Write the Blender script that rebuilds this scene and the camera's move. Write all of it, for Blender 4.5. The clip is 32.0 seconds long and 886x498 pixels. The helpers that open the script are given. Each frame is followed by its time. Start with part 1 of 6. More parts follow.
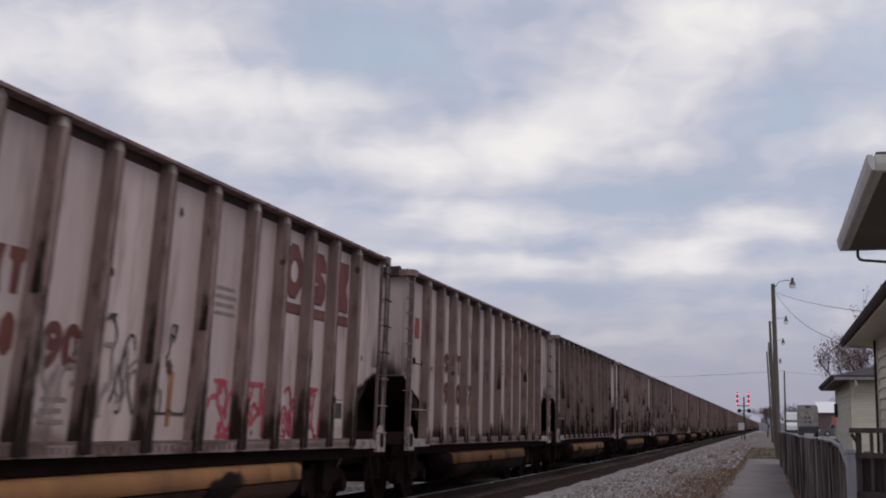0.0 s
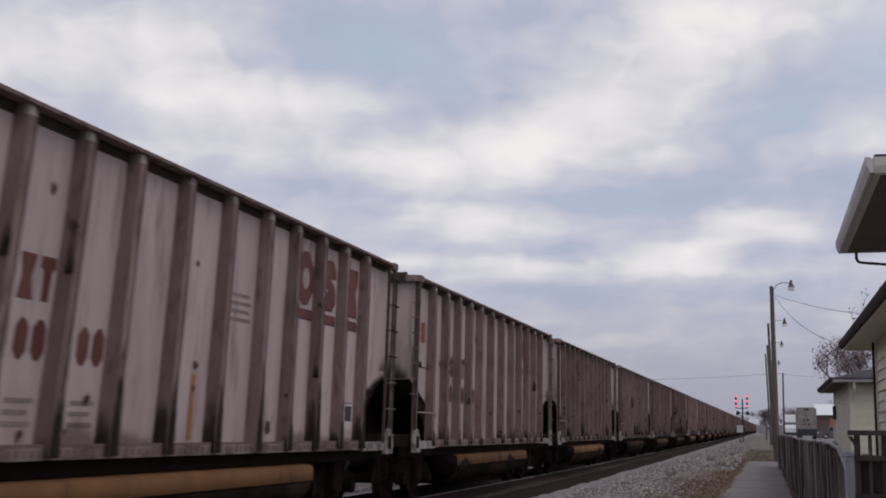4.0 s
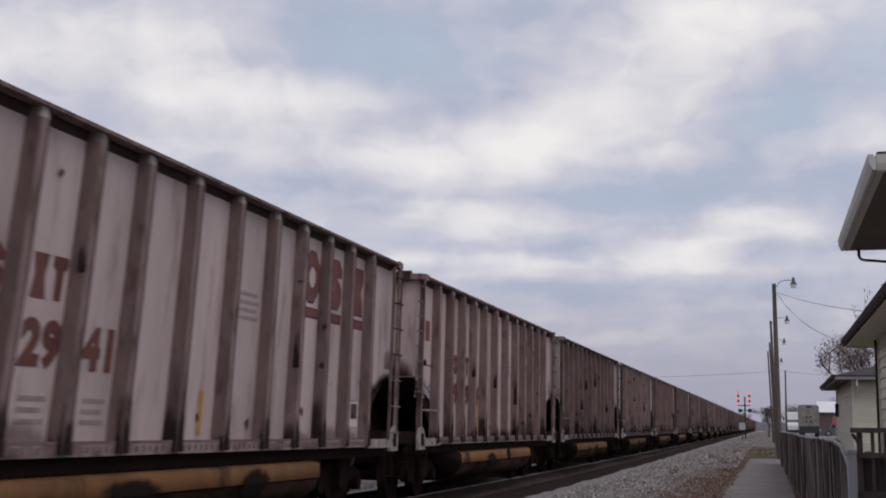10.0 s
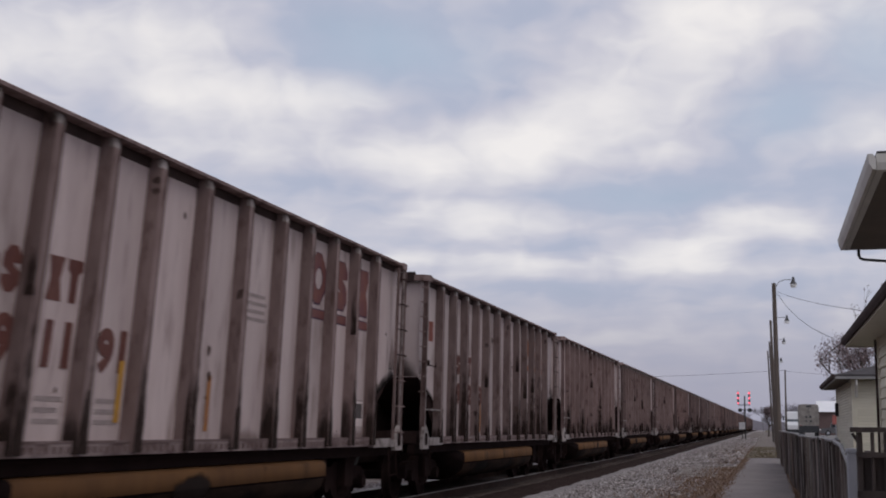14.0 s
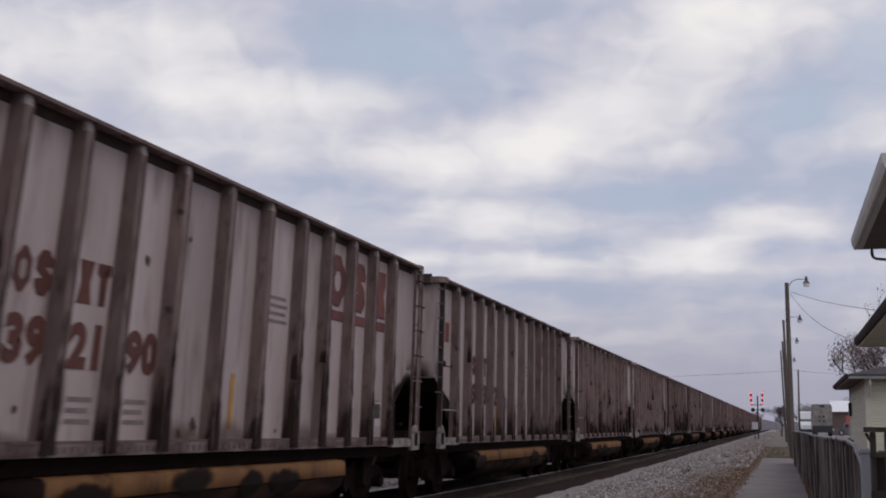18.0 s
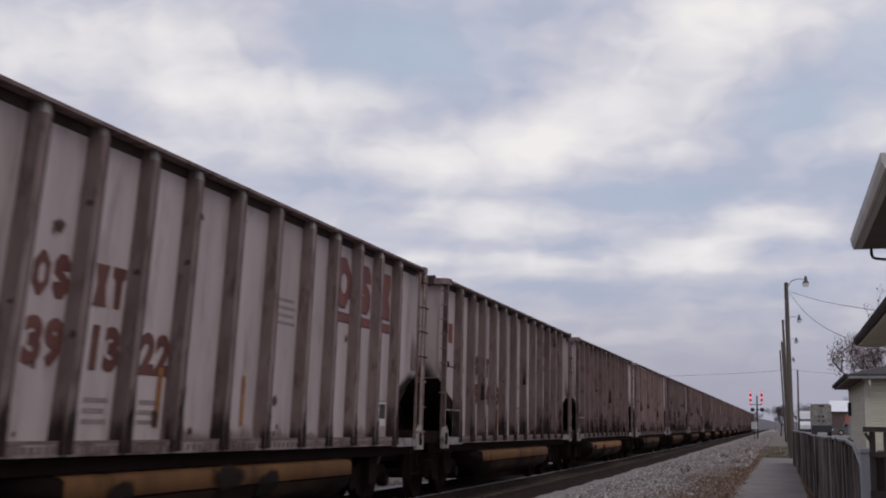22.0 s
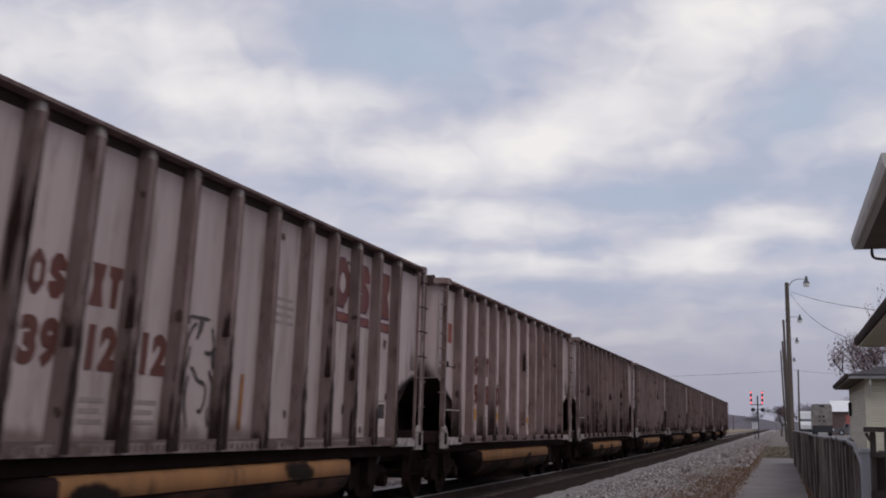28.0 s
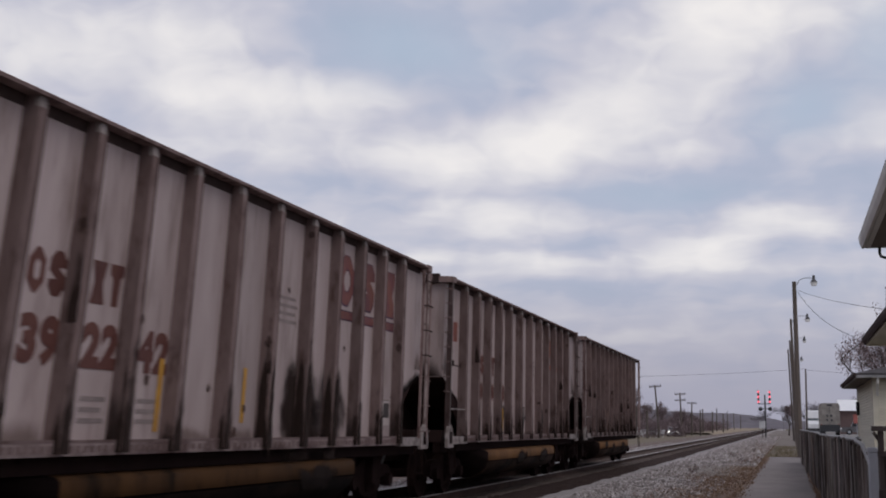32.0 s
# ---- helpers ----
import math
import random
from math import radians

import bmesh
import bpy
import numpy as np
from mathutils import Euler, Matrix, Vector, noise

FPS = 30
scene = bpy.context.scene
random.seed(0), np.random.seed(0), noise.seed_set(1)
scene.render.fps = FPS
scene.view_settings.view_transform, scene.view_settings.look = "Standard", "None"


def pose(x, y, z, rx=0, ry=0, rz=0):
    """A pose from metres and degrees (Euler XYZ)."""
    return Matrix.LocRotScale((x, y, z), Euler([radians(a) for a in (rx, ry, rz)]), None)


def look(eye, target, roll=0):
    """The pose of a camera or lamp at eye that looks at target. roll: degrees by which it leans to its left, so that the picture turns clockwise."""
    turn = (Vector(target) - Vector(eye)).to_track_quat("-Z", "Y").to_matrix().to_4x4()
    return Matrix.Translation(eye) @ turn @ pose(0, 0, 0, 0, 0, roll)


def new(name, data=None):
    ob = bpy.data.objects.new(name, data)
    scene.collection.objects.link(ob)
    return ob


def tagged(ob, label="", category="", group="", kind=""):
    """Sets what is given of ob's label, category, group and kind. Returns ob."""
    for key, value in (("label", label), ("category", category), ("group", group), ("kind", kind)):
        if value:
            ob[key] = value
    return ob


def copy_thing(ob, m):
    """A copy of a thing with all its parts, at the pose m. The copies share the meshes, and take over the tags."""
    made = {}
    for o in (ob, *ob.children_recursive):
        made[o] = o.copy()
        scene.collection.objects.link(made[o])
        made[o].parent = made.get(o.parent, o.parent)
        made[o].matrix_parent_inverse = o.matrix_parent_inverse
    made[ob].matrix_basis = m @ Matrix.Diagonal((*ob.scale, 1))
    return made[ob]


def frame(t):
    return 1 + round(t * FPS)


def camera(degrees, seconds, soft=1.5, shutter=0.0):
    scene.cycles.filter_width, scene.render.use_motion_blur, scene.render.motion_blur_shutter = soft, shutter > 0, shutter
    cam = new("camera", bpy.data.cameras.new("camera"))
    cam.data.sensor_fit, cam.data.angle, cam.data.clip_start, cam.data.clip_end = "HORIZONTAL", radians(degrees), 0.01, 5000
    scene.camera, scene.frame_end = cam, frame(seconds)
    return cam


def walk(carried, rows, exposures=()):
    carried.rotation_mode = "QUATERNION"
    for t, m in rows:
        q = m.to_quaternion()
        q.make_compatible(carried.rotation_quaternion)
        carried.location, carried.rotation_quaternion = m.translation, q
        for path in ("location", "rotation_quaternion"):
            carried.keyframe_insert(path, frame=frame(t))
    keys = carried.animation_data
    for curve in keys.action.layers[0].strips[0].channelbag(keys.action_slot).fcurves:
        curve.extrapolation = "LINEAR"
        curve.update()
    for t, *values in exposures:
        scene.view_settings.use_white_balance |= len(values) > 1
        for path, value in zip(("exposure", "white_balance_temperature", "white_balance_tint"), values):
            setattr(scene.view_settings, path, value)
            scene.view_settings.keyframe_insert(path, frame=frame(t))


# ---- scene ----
# world: x to the right of the line, y away along the line, z up; the footpath beside the camera is z = 0
ROLL = 0.521
VIEW = [(0.0, -14.424, 8.226), (0.5, -14.426, 8.228), (1.0, -14.424, 8.256), (1.5, -14.417, 8.258), (2.0, -14.385, 8.258), (2.5, -14.424, 8.26), (3.0, -14.419, 8.297), (3.5, -14.355, 8.337), (5.5, -14.394, 8.307), (6.0, -14.394, 8.304), (6.5, -14.423, 8.297), (7.0, -14.456, 8.267), (7.5, -14.474, 8.27), (8.0, -14.498, 8.258), (8.5, -14.467, 8.258), (9.0, -14.458, 8.219), (9.5, -14.465, 8.217), (10.0, -14.465, 8.217), (10.5, -14.46, 8.219), (11.0, -14.463, 8.219), (11.5, -14.461, 8.196), (12.0, -14.463, 8.196), (12.5, -14.463, 8.196), (13.0, -14.463, 8.196), (13.5, -14.461, 8.194), (14.0, -14.458, 8.194), (14.5, -14.46, 8.193), (16.5, -15.087, 8.14), (17.0, -15.046, 8.179), (17.5, -15.008, 8.179), (18.0, -15.008, 8.184), (18.5, -15.011, 8.179), (19.0, -15.024, 8.177), (19.5, -15.046, 8.14), (20.0, -15.048, 8.143), (20.5, -15.013, 8.177), (21.0, -15.008, 8.179), (21.5, -15.008, 8.179), (22.0, -14.983, 8.175), (22.5, -15.01, 8.175), (23.0, -15.022, 8.177), (23.5, -15.008, 8.179), (24.0, -15.01, 8.157), (24.5, -15.048, 8.156), (25.0, -15.048, 8.182), (25.5, -15.006, 8.219), (27.5, -15.024, 8.147), (28.0, -15.008, 8.179), (28.5, -15.055, 8.14), (29.0, -15.008, 8.157), (29.5, -14.981, 8.187), (30.0, -15.087, 8.14), (30.5, -15.089, 8.14), (31.0, -15.404, 8.103), (31.5, -15.362, 8.14), (32.0, -15.323, 8.14)]


def aim(yaw, pitch):
    """A pose that looks yaw degrees right of the line and pitch degrees up."""
    return pose(0, 0, 1.6) @ pose(0, 0, 0, 0, 0, -yaw) @ pose(0, 0, 0, 90 + pitch) @ pose(0, 0, 0, 0, 0, ROLL)


cam = camera(38.725, 32.0, soft=1.9, shutter=1.0)
# the small camera reads its picture out row by row, so fast things lean
scene.cycles.rolling_shutter_type, scene.cycles.rolling_shutter_duration = "TOP", 0.1
walk(cam, [(t, aim(a, b)) for t, a, b in VIEW])
scene.view_settings.exposure = 0.0

# ---- world and sun ----


def sky_world():
    """A broken overcast: soft bright and grey-blue banks over an even veil, greyer towards the horizon."""
    w = bpy.data.worlds.new("overcast_sky")
    scene.world = w
    w.use_nodes = True
    nt = w.node_tree
    nt.nodes.clear()
    L = nt.links.new

    def mth(op, a, b=None, c=None):
        n = nt.nodes.new("ShaderNodeMath")
        n.operation = op
        for i, v in enumerate((a, b, c)):
            if v is None:
                continue
            if isinstance(v, (int, float)):
                n.inputs[i].default_value = v
            else:
                L(v, n.inputs[i])
        return n.outputs[0]

    def vec(op, a, b):
        n = nt.nodes.new("ShaderNodeVectorMath")
        n.operation = op
        for i, v in enumerate((a, b)):
            if isinstance(v, tuple):
                n.inputs[i].default_value = v
            else:
                L(v, n.inputs[i])
        return n

    co = nt.nodes.new("ShaderNodeTexCoord").outputs["Generated"]
    xyz = nt.nodes.new("ShaderNodeSeparateXYZ")
    L(co, xyz.inputs[0])
    az = mth("MULTIPLY", mth("ARCTAN2", xyz.outputs[0], xyz.outputs[1]), 57.2958)
    el = mth("MULTIPLY", mth("ARCSINE", xyz.outputs[2]), 57.2958)
    comb = nt.nodes.new("ShaderNodeCombineXYZ")
    L(az, comb.inputs[0])
    L(el, comb.inputs[1])
    # the banks are ragged: bend the bearing and height with noise
    flat = vec("MULTIPLY", comb.outputs[0], (0.30, 0.50, 0.0)).outputs[0]
    nz = nt.nodes.new("ShaderNodeTexNoise")
    nz.inputs["Scale"].default_value = 1.0
    nz.inputs["Detail"].default_value = 2.0
    nz.inputs["Roughness"].default_value = 0.55
    L(flat, nz.inputs["Vector"])
    bend = vec("MULTIPLY", vec("SUBTRACT", nz.outputs["Color"], (0.5, 0.5, 0.5)).outputs[0], (2.0, 1.1, 0.0)).outputs[0]
    place = vec("ADD", comb.outputs[0], bend).outputs[0]
    total = None
    for banks, sign in ((BRIGHT, 1.0), (GREY, -1.0)):
        for a, e, sa, se, amp in banks:
            d = vec("MULTIPLY", vec("SUBTRACT", place, (a, e, 0.0)).outputs[0], (1 / sa, 1 / se, 0.0)).outputs[0]
            r2 = vec("DOT_PRODUCT", d, d).outputs["Value"]
            g = mth("MULTIPLY", mth("POWER", 2.71828, mth("MULTIPLY", r2, -0.7)), sign * 1.2 * amp)
            total = g if total is None else mth("ADD", total, g)
    nb = nt.nodes.new("ShaderNodeTexNoise")
    nb.inputs["Scale"].default_value = 1.4
    nb.inputs["Detail"].default_value = 2.0
    nb.inputs["Roughness"].default_value = 0.52
    L(flat, nb.inputs["Vector"])
    total = mth("ADD", total, mth("MULTIPLY", mth("SUBTRACT", nb.outputs["Fac"], 0.5), 0.6))
    wisp = nt.nodes.new("ShaderNodeTexNoise")
    wisp.inputs["Scale"].default_value = 1.0
    wisp.inputs["Detail"].default_value = 2.5
    wisp.inputs["Roughness"].default_value = 0.46
    wisp.inputs["Distortion"].default_value = 0.6
    L(vec("MULTIPLY", place, (0.42, 0.66, 0.0)).outputs[0], wisp.inputs["Vector"])
    total = mth("ADD", total, mth("MULTIPLY", mth("SUBTRACT", wisp.outputs["Fac"], 0.5), 1.1))
    ribs = nt.nodes.new("ShaderNodeTexNoise")
    ribs.inputs["Scale"].default_value = 1.0
    ribs.inputs["Detail"].default_value = 4.0
    ribs.inputs["Roughness"].default_value = 0.5
    L(vec("MULTIPLY", place, (0.16, 1.1, 0.0)).outputs[0], ribs.inputs["Vector"])
    lower = nt.nodes.new("ShaderNodeMapRange")
    L(el, lower.inputs[0])
    lower.inputs[1].default_value, lower.inputs[2].default_value = 14.0, 8.0
    lower.inputs[3].default_value, lower.inputs[4].default_value = 0.25, 1.5
    total = mth("ADD", total, mth("MULTIPLY", mth("SUBTRACT", ribs.outputs["Fac"], 0.5), lower.outputs[0]))
    half = mth("ADD", mth("MULTIPLY", total, 0.38), 0.5)
    ramp = nt.nodes.new("ShaderNodeValToRGB")
    L(half, ramp.inputs[0])
    cr = ramp.color_ramp
    cr.elements[0].position, cr.elements[0].color = 0.10, (0.40, 0.45, 0.575, 1)
    cr.elements[1].position, cr.elements[1].color = 1.0, (0.90, 0.865, 0.855, 1)
    for p, c in ((0.34, (0.45, 0.482, 0.605, 1)), (0.54, (0.578, 0.575, 0.66, 1)), (0.76, (0.755, 0.735, 0.765, 1))):
        k = cr.elements.new(p)
        k.color = c
    # clear sky shows faintly through the thin places
    sky = nt.nodes.new("ShaderNodeTexSky")
    sky.sky_type = "NISHITA"
    sky.sun_disc = False
    sky.sun_elevation, sky.sun_rotation = radians(52), radians(134)
    clear = nt.nodes.new("ShaderNodeVectorMath")
    clear.operation = "SCALE"
    clear.inputs["Scale"].default_value = 0.1
    L(sky.outputs[0], clear.inputs[0])
    mix = nt.nodes.new("ShaderNodeMix")
    mix.data_type = "RGBA"
    mix.inputs[0].default_value = 0.05
    thin = None
    for a, e, sa, se, amp in BLUE:
        d = vec("MULTIPLY", vec("SUBTRACT", place, (a, e, 0.0)).outputs[0], (1 / sa, 1 / se, 0.0)).outputs[0]
        g = mth("MULTIPLY", mth("POWER", 2.71828, mth("MULTIPLY", vec("DOT_PRODUCT", d, d).outputs["Value"], -0.7)), amp)
        thin = g if thin is None else mth("ADD", thin, g)
    blue = nt.nodes.new("ShaderNodeMix")
    blue.data_type = "RGBA"
    L(mth("MINIMUM", thin, 0.8), blue.inputs[0])
    L(ramp.outputs[0], blue.inputs[6])
    blue.inputs[7].default_value = (0.45, 0.545, 0.67, 1)
    L(blue.outputs[2], mix.inputs[6])
    L(clear.outputs[0], mix.inputs[7])
    low = nt.nodes.new("ShaderNodeMapRange")
    low.interpolation_type = "SMOOTHSTEP"
    L(el, low.inputs[0])
    low.inputs[1].default_value, low.inputs[2].default_value = 8.5, 0.5
    low.inputs[3].default_value, low.inputs[4].default_value = 0.0, 0.9
    veil = nt.nodes.new("ShaderNodeMix")
    veil.data_type = "RGBA"
    L(low.outputs[0], veil.inputs[0])
    L(mix.outputs[2], veil.inputs[6])
    veil.inputs[7].default_value = (0.352, 0.348, 0.437, 1)
    bg = nt.nodes.new("ShaderNodeBackground")
    L(veil.outputs[2], bg.inputs[0])
    out = nt.nodes.new("ShaderNodeOutputWorld")
    L(bg.outputs[0], out.inputs[0])


# bearing, height, widths (degrees) and weight of the cloud banks
BRIGHT = [(-33.1, 16.5, 3.9, 1.4, 0.55), (-27.2, 17.2, 3.1, 1.1, 0.55), (-26.8, 14.8, 3.0, 0.9, 0.75), (-21.4, 14.9, 3.1, 0.9, 0.75),
          (-16.9, 12.1, 2.3, 0.9, 0.75), (-9.9, 13.4, 2.8, 1.1, 0.9), (-12.5, 12.1, 3.1, 1.1, 0.7), (-7.2, 14.8, 2.3, 1.2, 0.6),
          (-2.8, 17.7, 2.8, 2.2, 0.75), (0.7, 18.4, 4.4, 1.0, 0.5), (-12.7, 9.5, 2.6, 0.6, 0.7), (-11.5, 7.6, 2.0, 0.5, 0.7),
          (-0.5, 9.2, 2.6, 0.6, 0.8), (-3.6, 7.7, 2.2, 0.8, 1.15), (4.2, 13.0, 2.1, 1.0, 0.45), (-4.2, 12.5, 1.5, 1.0, 0.3),
          (-16.1, 7.8, 1.3, 0.4, 0.5), (-6.8, 4.2, 2.6, 0.3, 0.7), (-23.5, 12.6, 3.5, 1.0, 0.45)]
GREY = [(-18.1, 17.9, 3.4, 1.2, 0.8), (-16.7, 16.4, 3.4, 0.7, 0.45), (-13.3, 14.7, 2.3, 0.9, 0.45), (-19.8, 11.2, 3.4, 1.0, 0.5),
        (-6.3, 10.5, 4.1, 0.7, 0.6), (-1.9, 11.2, 2.3, 0.7, 0.4), (0.9, 14.0, 2.1, 1.2, 0.5), (2.1, 15.7, 1.5, 1.0, 0.2),
        (-9.8, 18.9, 3.1, 0.7, 0.35), (-4.0, 9.1, 2.1, 0.5, 0.35), (-8.8, 8.6, 2.3, 0.4, 0.3), (-2.5, 6.4, 5.2, 0.5, 0.45),
        (-10.4, 6.2, 2.6, 0.4, 0.3), (3.2, 10.7, 2.3, 1.0, 0.35), (1.9, 8.1, 2.6, 0.4, 0.3), (-24.1, 16.4, 1.5, 0.4, 0.3),
        (-29.5, 13.8, 2.1, 0.6, 0.25)]
# thin places where clear blue comes through
BLUE = [(-17.8, 17.2, 2.8, 1.3, 0.5), (1.1, 14.0, 1.8, 1.2, 0.5), (4.8, 16.4, 1.5, 1.5, 0.5), (-5.7, 10.5, 3.4, 0.6, 0.3), (-14.1, 16.7, 2.1, 1.0, 0.25)]
sky_world()

sun = new("sun", bpy.data.lights.new("sun", "SUN"))
sun.data.energy, sun.data.angle, sun.data.color = 0.65, radians(30), (1.0, 0.96, 0.90)
sun.matrix_world = look((40, -38, 70), (0, 0, 0))

# ---- materials ----


def mat(name, base, other, scale=(1, 1, 1), rough=0.8, metal=0.0, second=None, mix2=0.4, bump=0.3, bump_scale=40, detail=5, lo=0.35, hi=0.68,
        coords="Object", vary=0.12, scale2=0.7, bump_dist=0.01, span2=(0.5, 0.72), spec=0.35):
    """A weathered surface: two noises at two scales, tint by object, fine relief."""
    m = bpy.data.materials.new(name)
    m.use_nodes = True
    nt = m.node_tree
    L = nt.links.new
    b = nt.nodes["Principled BSDF"]
    b.inputs["Roughness"].default_value = rough
    b.inputs["Metallic"].default_value = metal
    b.inputs["Specular IOR Level"].default_value = spec
    tc = nt.nodes.new("ShaderNodeTexCoord")
    info = nt.nodes.new("ShaderNodeObjectInfo")
    add = nt.nodes.new("ShaderNodeVectorMath")
    add.operation = "MULTIPLY_ADD"
    spread = nt.nodes.new("ShaderNodeCombineXYZ")
    for i in range(3):
        mm = nt.nodes.new("ShaderNodeMath")
        mm.operation = "MULTIPLY"
        mm.inputs[1].default_value = (37.0, 91.0, 53.0)[i]
        L(info.outputs["Random"], mm.inputs[0])
        L(mm.outputs[0], spread.inputs[i])
    L(tc.outputs[coords], add.inputs[0])
    add.inputs[1].default_value = scale
    L(spread.outputs[0], add.inputs[2])

    def noise_at(s, det, src):
        n = nt.nodes.new("ShaderNodeTexNoise")
        n.inputs["Scale"].default_value = s
        n.inputs["Detail"].default_value = det
        n.inputs["Roughness"].default_value = 0.6
        L(src, n.inputs["Vector"])
        return n.outputs["Fac"]

    def blend(fac, a, c):
        x = nt.nodes.new("ShaderNodeMix")
        x.data_type = "RGBA"
        L(fac, x.inputs[0])
        for v, i in ((a, 6), (c, 7)):
            if isinstance(v, tuple):
                x.inputs[i].default_value = (*v, 1)
            else:
                L(v, x.inputs[i])
        return x.outputs[2]

    def ranged(src, a, c, top=1.0):
        r = nt.nodes.new("ShaderNodeMapRange")
        L(src, r.inputs[0])
        r.inputs[1].default_value, r.inputs[2].default_value = a, c
        r.inputs[4].default_value = top
        return r.outputs[0]

    col = blend(ranged(noise_at(1.0, detail, add.outputs[0]), lo, hi), base, other)
    if second:
        col = blend(ranged(noise_at(scale2, 6, add.outputs[0]), *span2, mix2), col, second)
    hsv = nt.nodes.new("ShaderNodeHueSaturation")
    L(col, hsv.inputs["Color"])
    L(ranged(info.outputs["Random"], 0.0, 1.0), hsv.inputs["Value"])
    vr = hsv.inputs["Value"].links[0].from_node
    vr.inputs[3].default_value, vr.inputs[4].default_value = 1 - vary, 1 + vary
    tint = nt.nodes.new("ShaderNodeMix")
    tint.data_type, tint.blend_type = "RGBA", "MULTIPLY"
    tint.inputs[0].default_value = 1.0
    L(hsv.outputs[0], tint.inputs[6])
    L(info.outputs["Color"], tint.inputs[7])
    L(tint.outputs[2], b.inputs["Base Color"])
    if bump:
        bn = nt.nodes.new("ShaderNodeTexNoise")
        bn.inputs["Scale"].default_value = bump_scale
        bn.inputs["Detail"].default_value = 4
        L(tc.outputs["Object"], bn.inputs["Vector"])
        bp = nt.nodes.new("ShaderNodeBump")
        bp.inputs["Strength"].default_value = bump
        bp.inputs["Distance"].default_value = bump_dist
        L(bn.outputs["Fac"], bp.inputs["Height"])
        L(bp.outputs[0], b.inputs["Normal"])
    return m


def glow(name, colour, strength):
    m = bpy.data.materials.new(name)
    m.use_nodes = True
    b = m.node_tree.nodes["Principled BSDF"]
    b.inputs["Base Color"].default_value = (*colour, 1)
    b.inputs["Emission Color"].default_value = (*colour, 1)
    b.inputs["Emission Strength"].default_value = strength
    return m


M_PANEL = mat("dirty_white_paint", (0.57, 0.477, 0.466), (0.45, 0.362, 0.35), (2.2, 2.2, 0.45), 0.6, second=(0.17, 0.1115, 0.09358), mix2=0.75, bump=0.12, bump_scale=9, scale2=1.5, span2=(0.53, 0.74))
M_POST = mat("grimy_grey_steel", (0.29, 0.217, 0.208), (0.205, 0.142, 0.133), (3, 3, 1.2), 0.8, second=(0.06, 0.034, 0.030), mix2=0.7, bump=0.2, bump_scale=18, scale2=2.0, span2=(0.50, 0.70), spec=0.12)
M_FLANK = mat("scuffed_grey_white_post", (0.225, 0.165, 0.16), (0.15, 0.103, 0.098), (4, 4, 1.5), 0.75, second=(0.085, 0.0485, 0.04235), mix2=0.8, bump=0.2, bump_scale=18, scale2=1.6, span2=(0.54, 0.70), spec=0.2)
M_FACE = mat("dark_brown_post_face", (0.085, 0.0485, 0.04235), (0.045, 0.02522, 0.02265), (3, 3, 1.0), 0.85, second=(0.16, 0.1212, 0.1133), mix2=0.5, spec=0.1)
M_CHORD = mat("dark_brown_rail_steel", (0.066, 0.044, 0.041), (0.036, 0.024, 0.0225), (2, 2, 2), 0.8, spec=0.12)
# near black; carries the shade of the under-sill band and the sockets
M_NEARBLACK = mat("near_black_plate", (0.018, 0.0112, 0.0107), (0.026, 0.016, 0.015), (2, 2, 2), 0.9, spec=0.03)
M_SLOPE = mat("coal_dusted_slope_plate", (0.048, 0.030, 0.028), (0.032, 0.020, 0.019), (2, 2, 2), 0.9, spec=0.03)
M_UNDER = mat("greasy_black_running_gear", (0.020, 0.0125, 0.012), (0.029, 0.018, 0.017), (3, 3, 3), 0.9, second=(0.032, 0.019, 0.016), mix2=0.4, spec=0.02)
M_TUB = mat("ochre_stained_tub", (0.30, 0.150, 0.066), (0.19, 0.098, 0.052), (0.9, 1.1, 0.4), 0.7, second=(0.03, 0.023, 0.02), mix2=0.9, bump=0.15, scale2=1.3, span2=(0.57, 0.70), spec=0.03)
M_TUBLOW = mat("dark_brown_tub", (0.105, 0.062, 0.045), (0.060, 0.036, 0.029), (0.6, 0.5, 1.5), 0.85, second=(0.014, 0.010, 0.0095), mix2=0.9, scale2=1.0, span2=(0.44, 0.60), spec=0.08)
M_WHITEBIT = mat("chalky_white_casting", (0.42, 0.375, 0.362), (0.24, 0.20, 0.19), (6, 6, 6), 0.7, second=(0.07, 0.045, 0.038), mix2=0.8, span2=(0.5, 0.64))
M_SILL = mat("grimed_white_sill", (0.36, 0.285, 0.278), (0.25, 0.187, 0.18), (5, 2.5, 5), 0.7, second=(0.09, 0.04559, 0.04137), mix2=0.85, span2=(0.44, 0.60))
M_RUST = mat("faded_red_brown_lettering", (0.12, 0.042, 0.036), (0.165, 0.066, 0.05), (5, 5, 3), 0.7, bump=0.0)
M_ORANGE = mat("faded_orange_block", (0.36, 0.145, 0.045), (0.24, 0.09, 0.045), (4, 4, 3), 0.7, bump=0.0)
M_OUTLINE = mat("dark_brown_outline_paint", (0.10, 0.045, 0.038), (0.15, 0.075, 0.06), (5, 5, 3), 0.7, bump=0.0)
M_RED = mat("red_square_paint", (0.28, 0.075, 0.05), (0.19, 0.06, 0.045), (6, 6, 6), 0.7, bump=0.0)
M_YELLOW = mat("yellow_reflective_tape", (0.56, 0.29, 0.04), (0.40, 0.20, 0.045), (6, 6, 6), 0.6, bump=0.0)
M_PALEPAINT = mat("fresh_white_paint", (0.72, 0.64, 0.62), (0.62, 0.54, 0.52), (6, 6, 6), 0.7, bump=0.0)
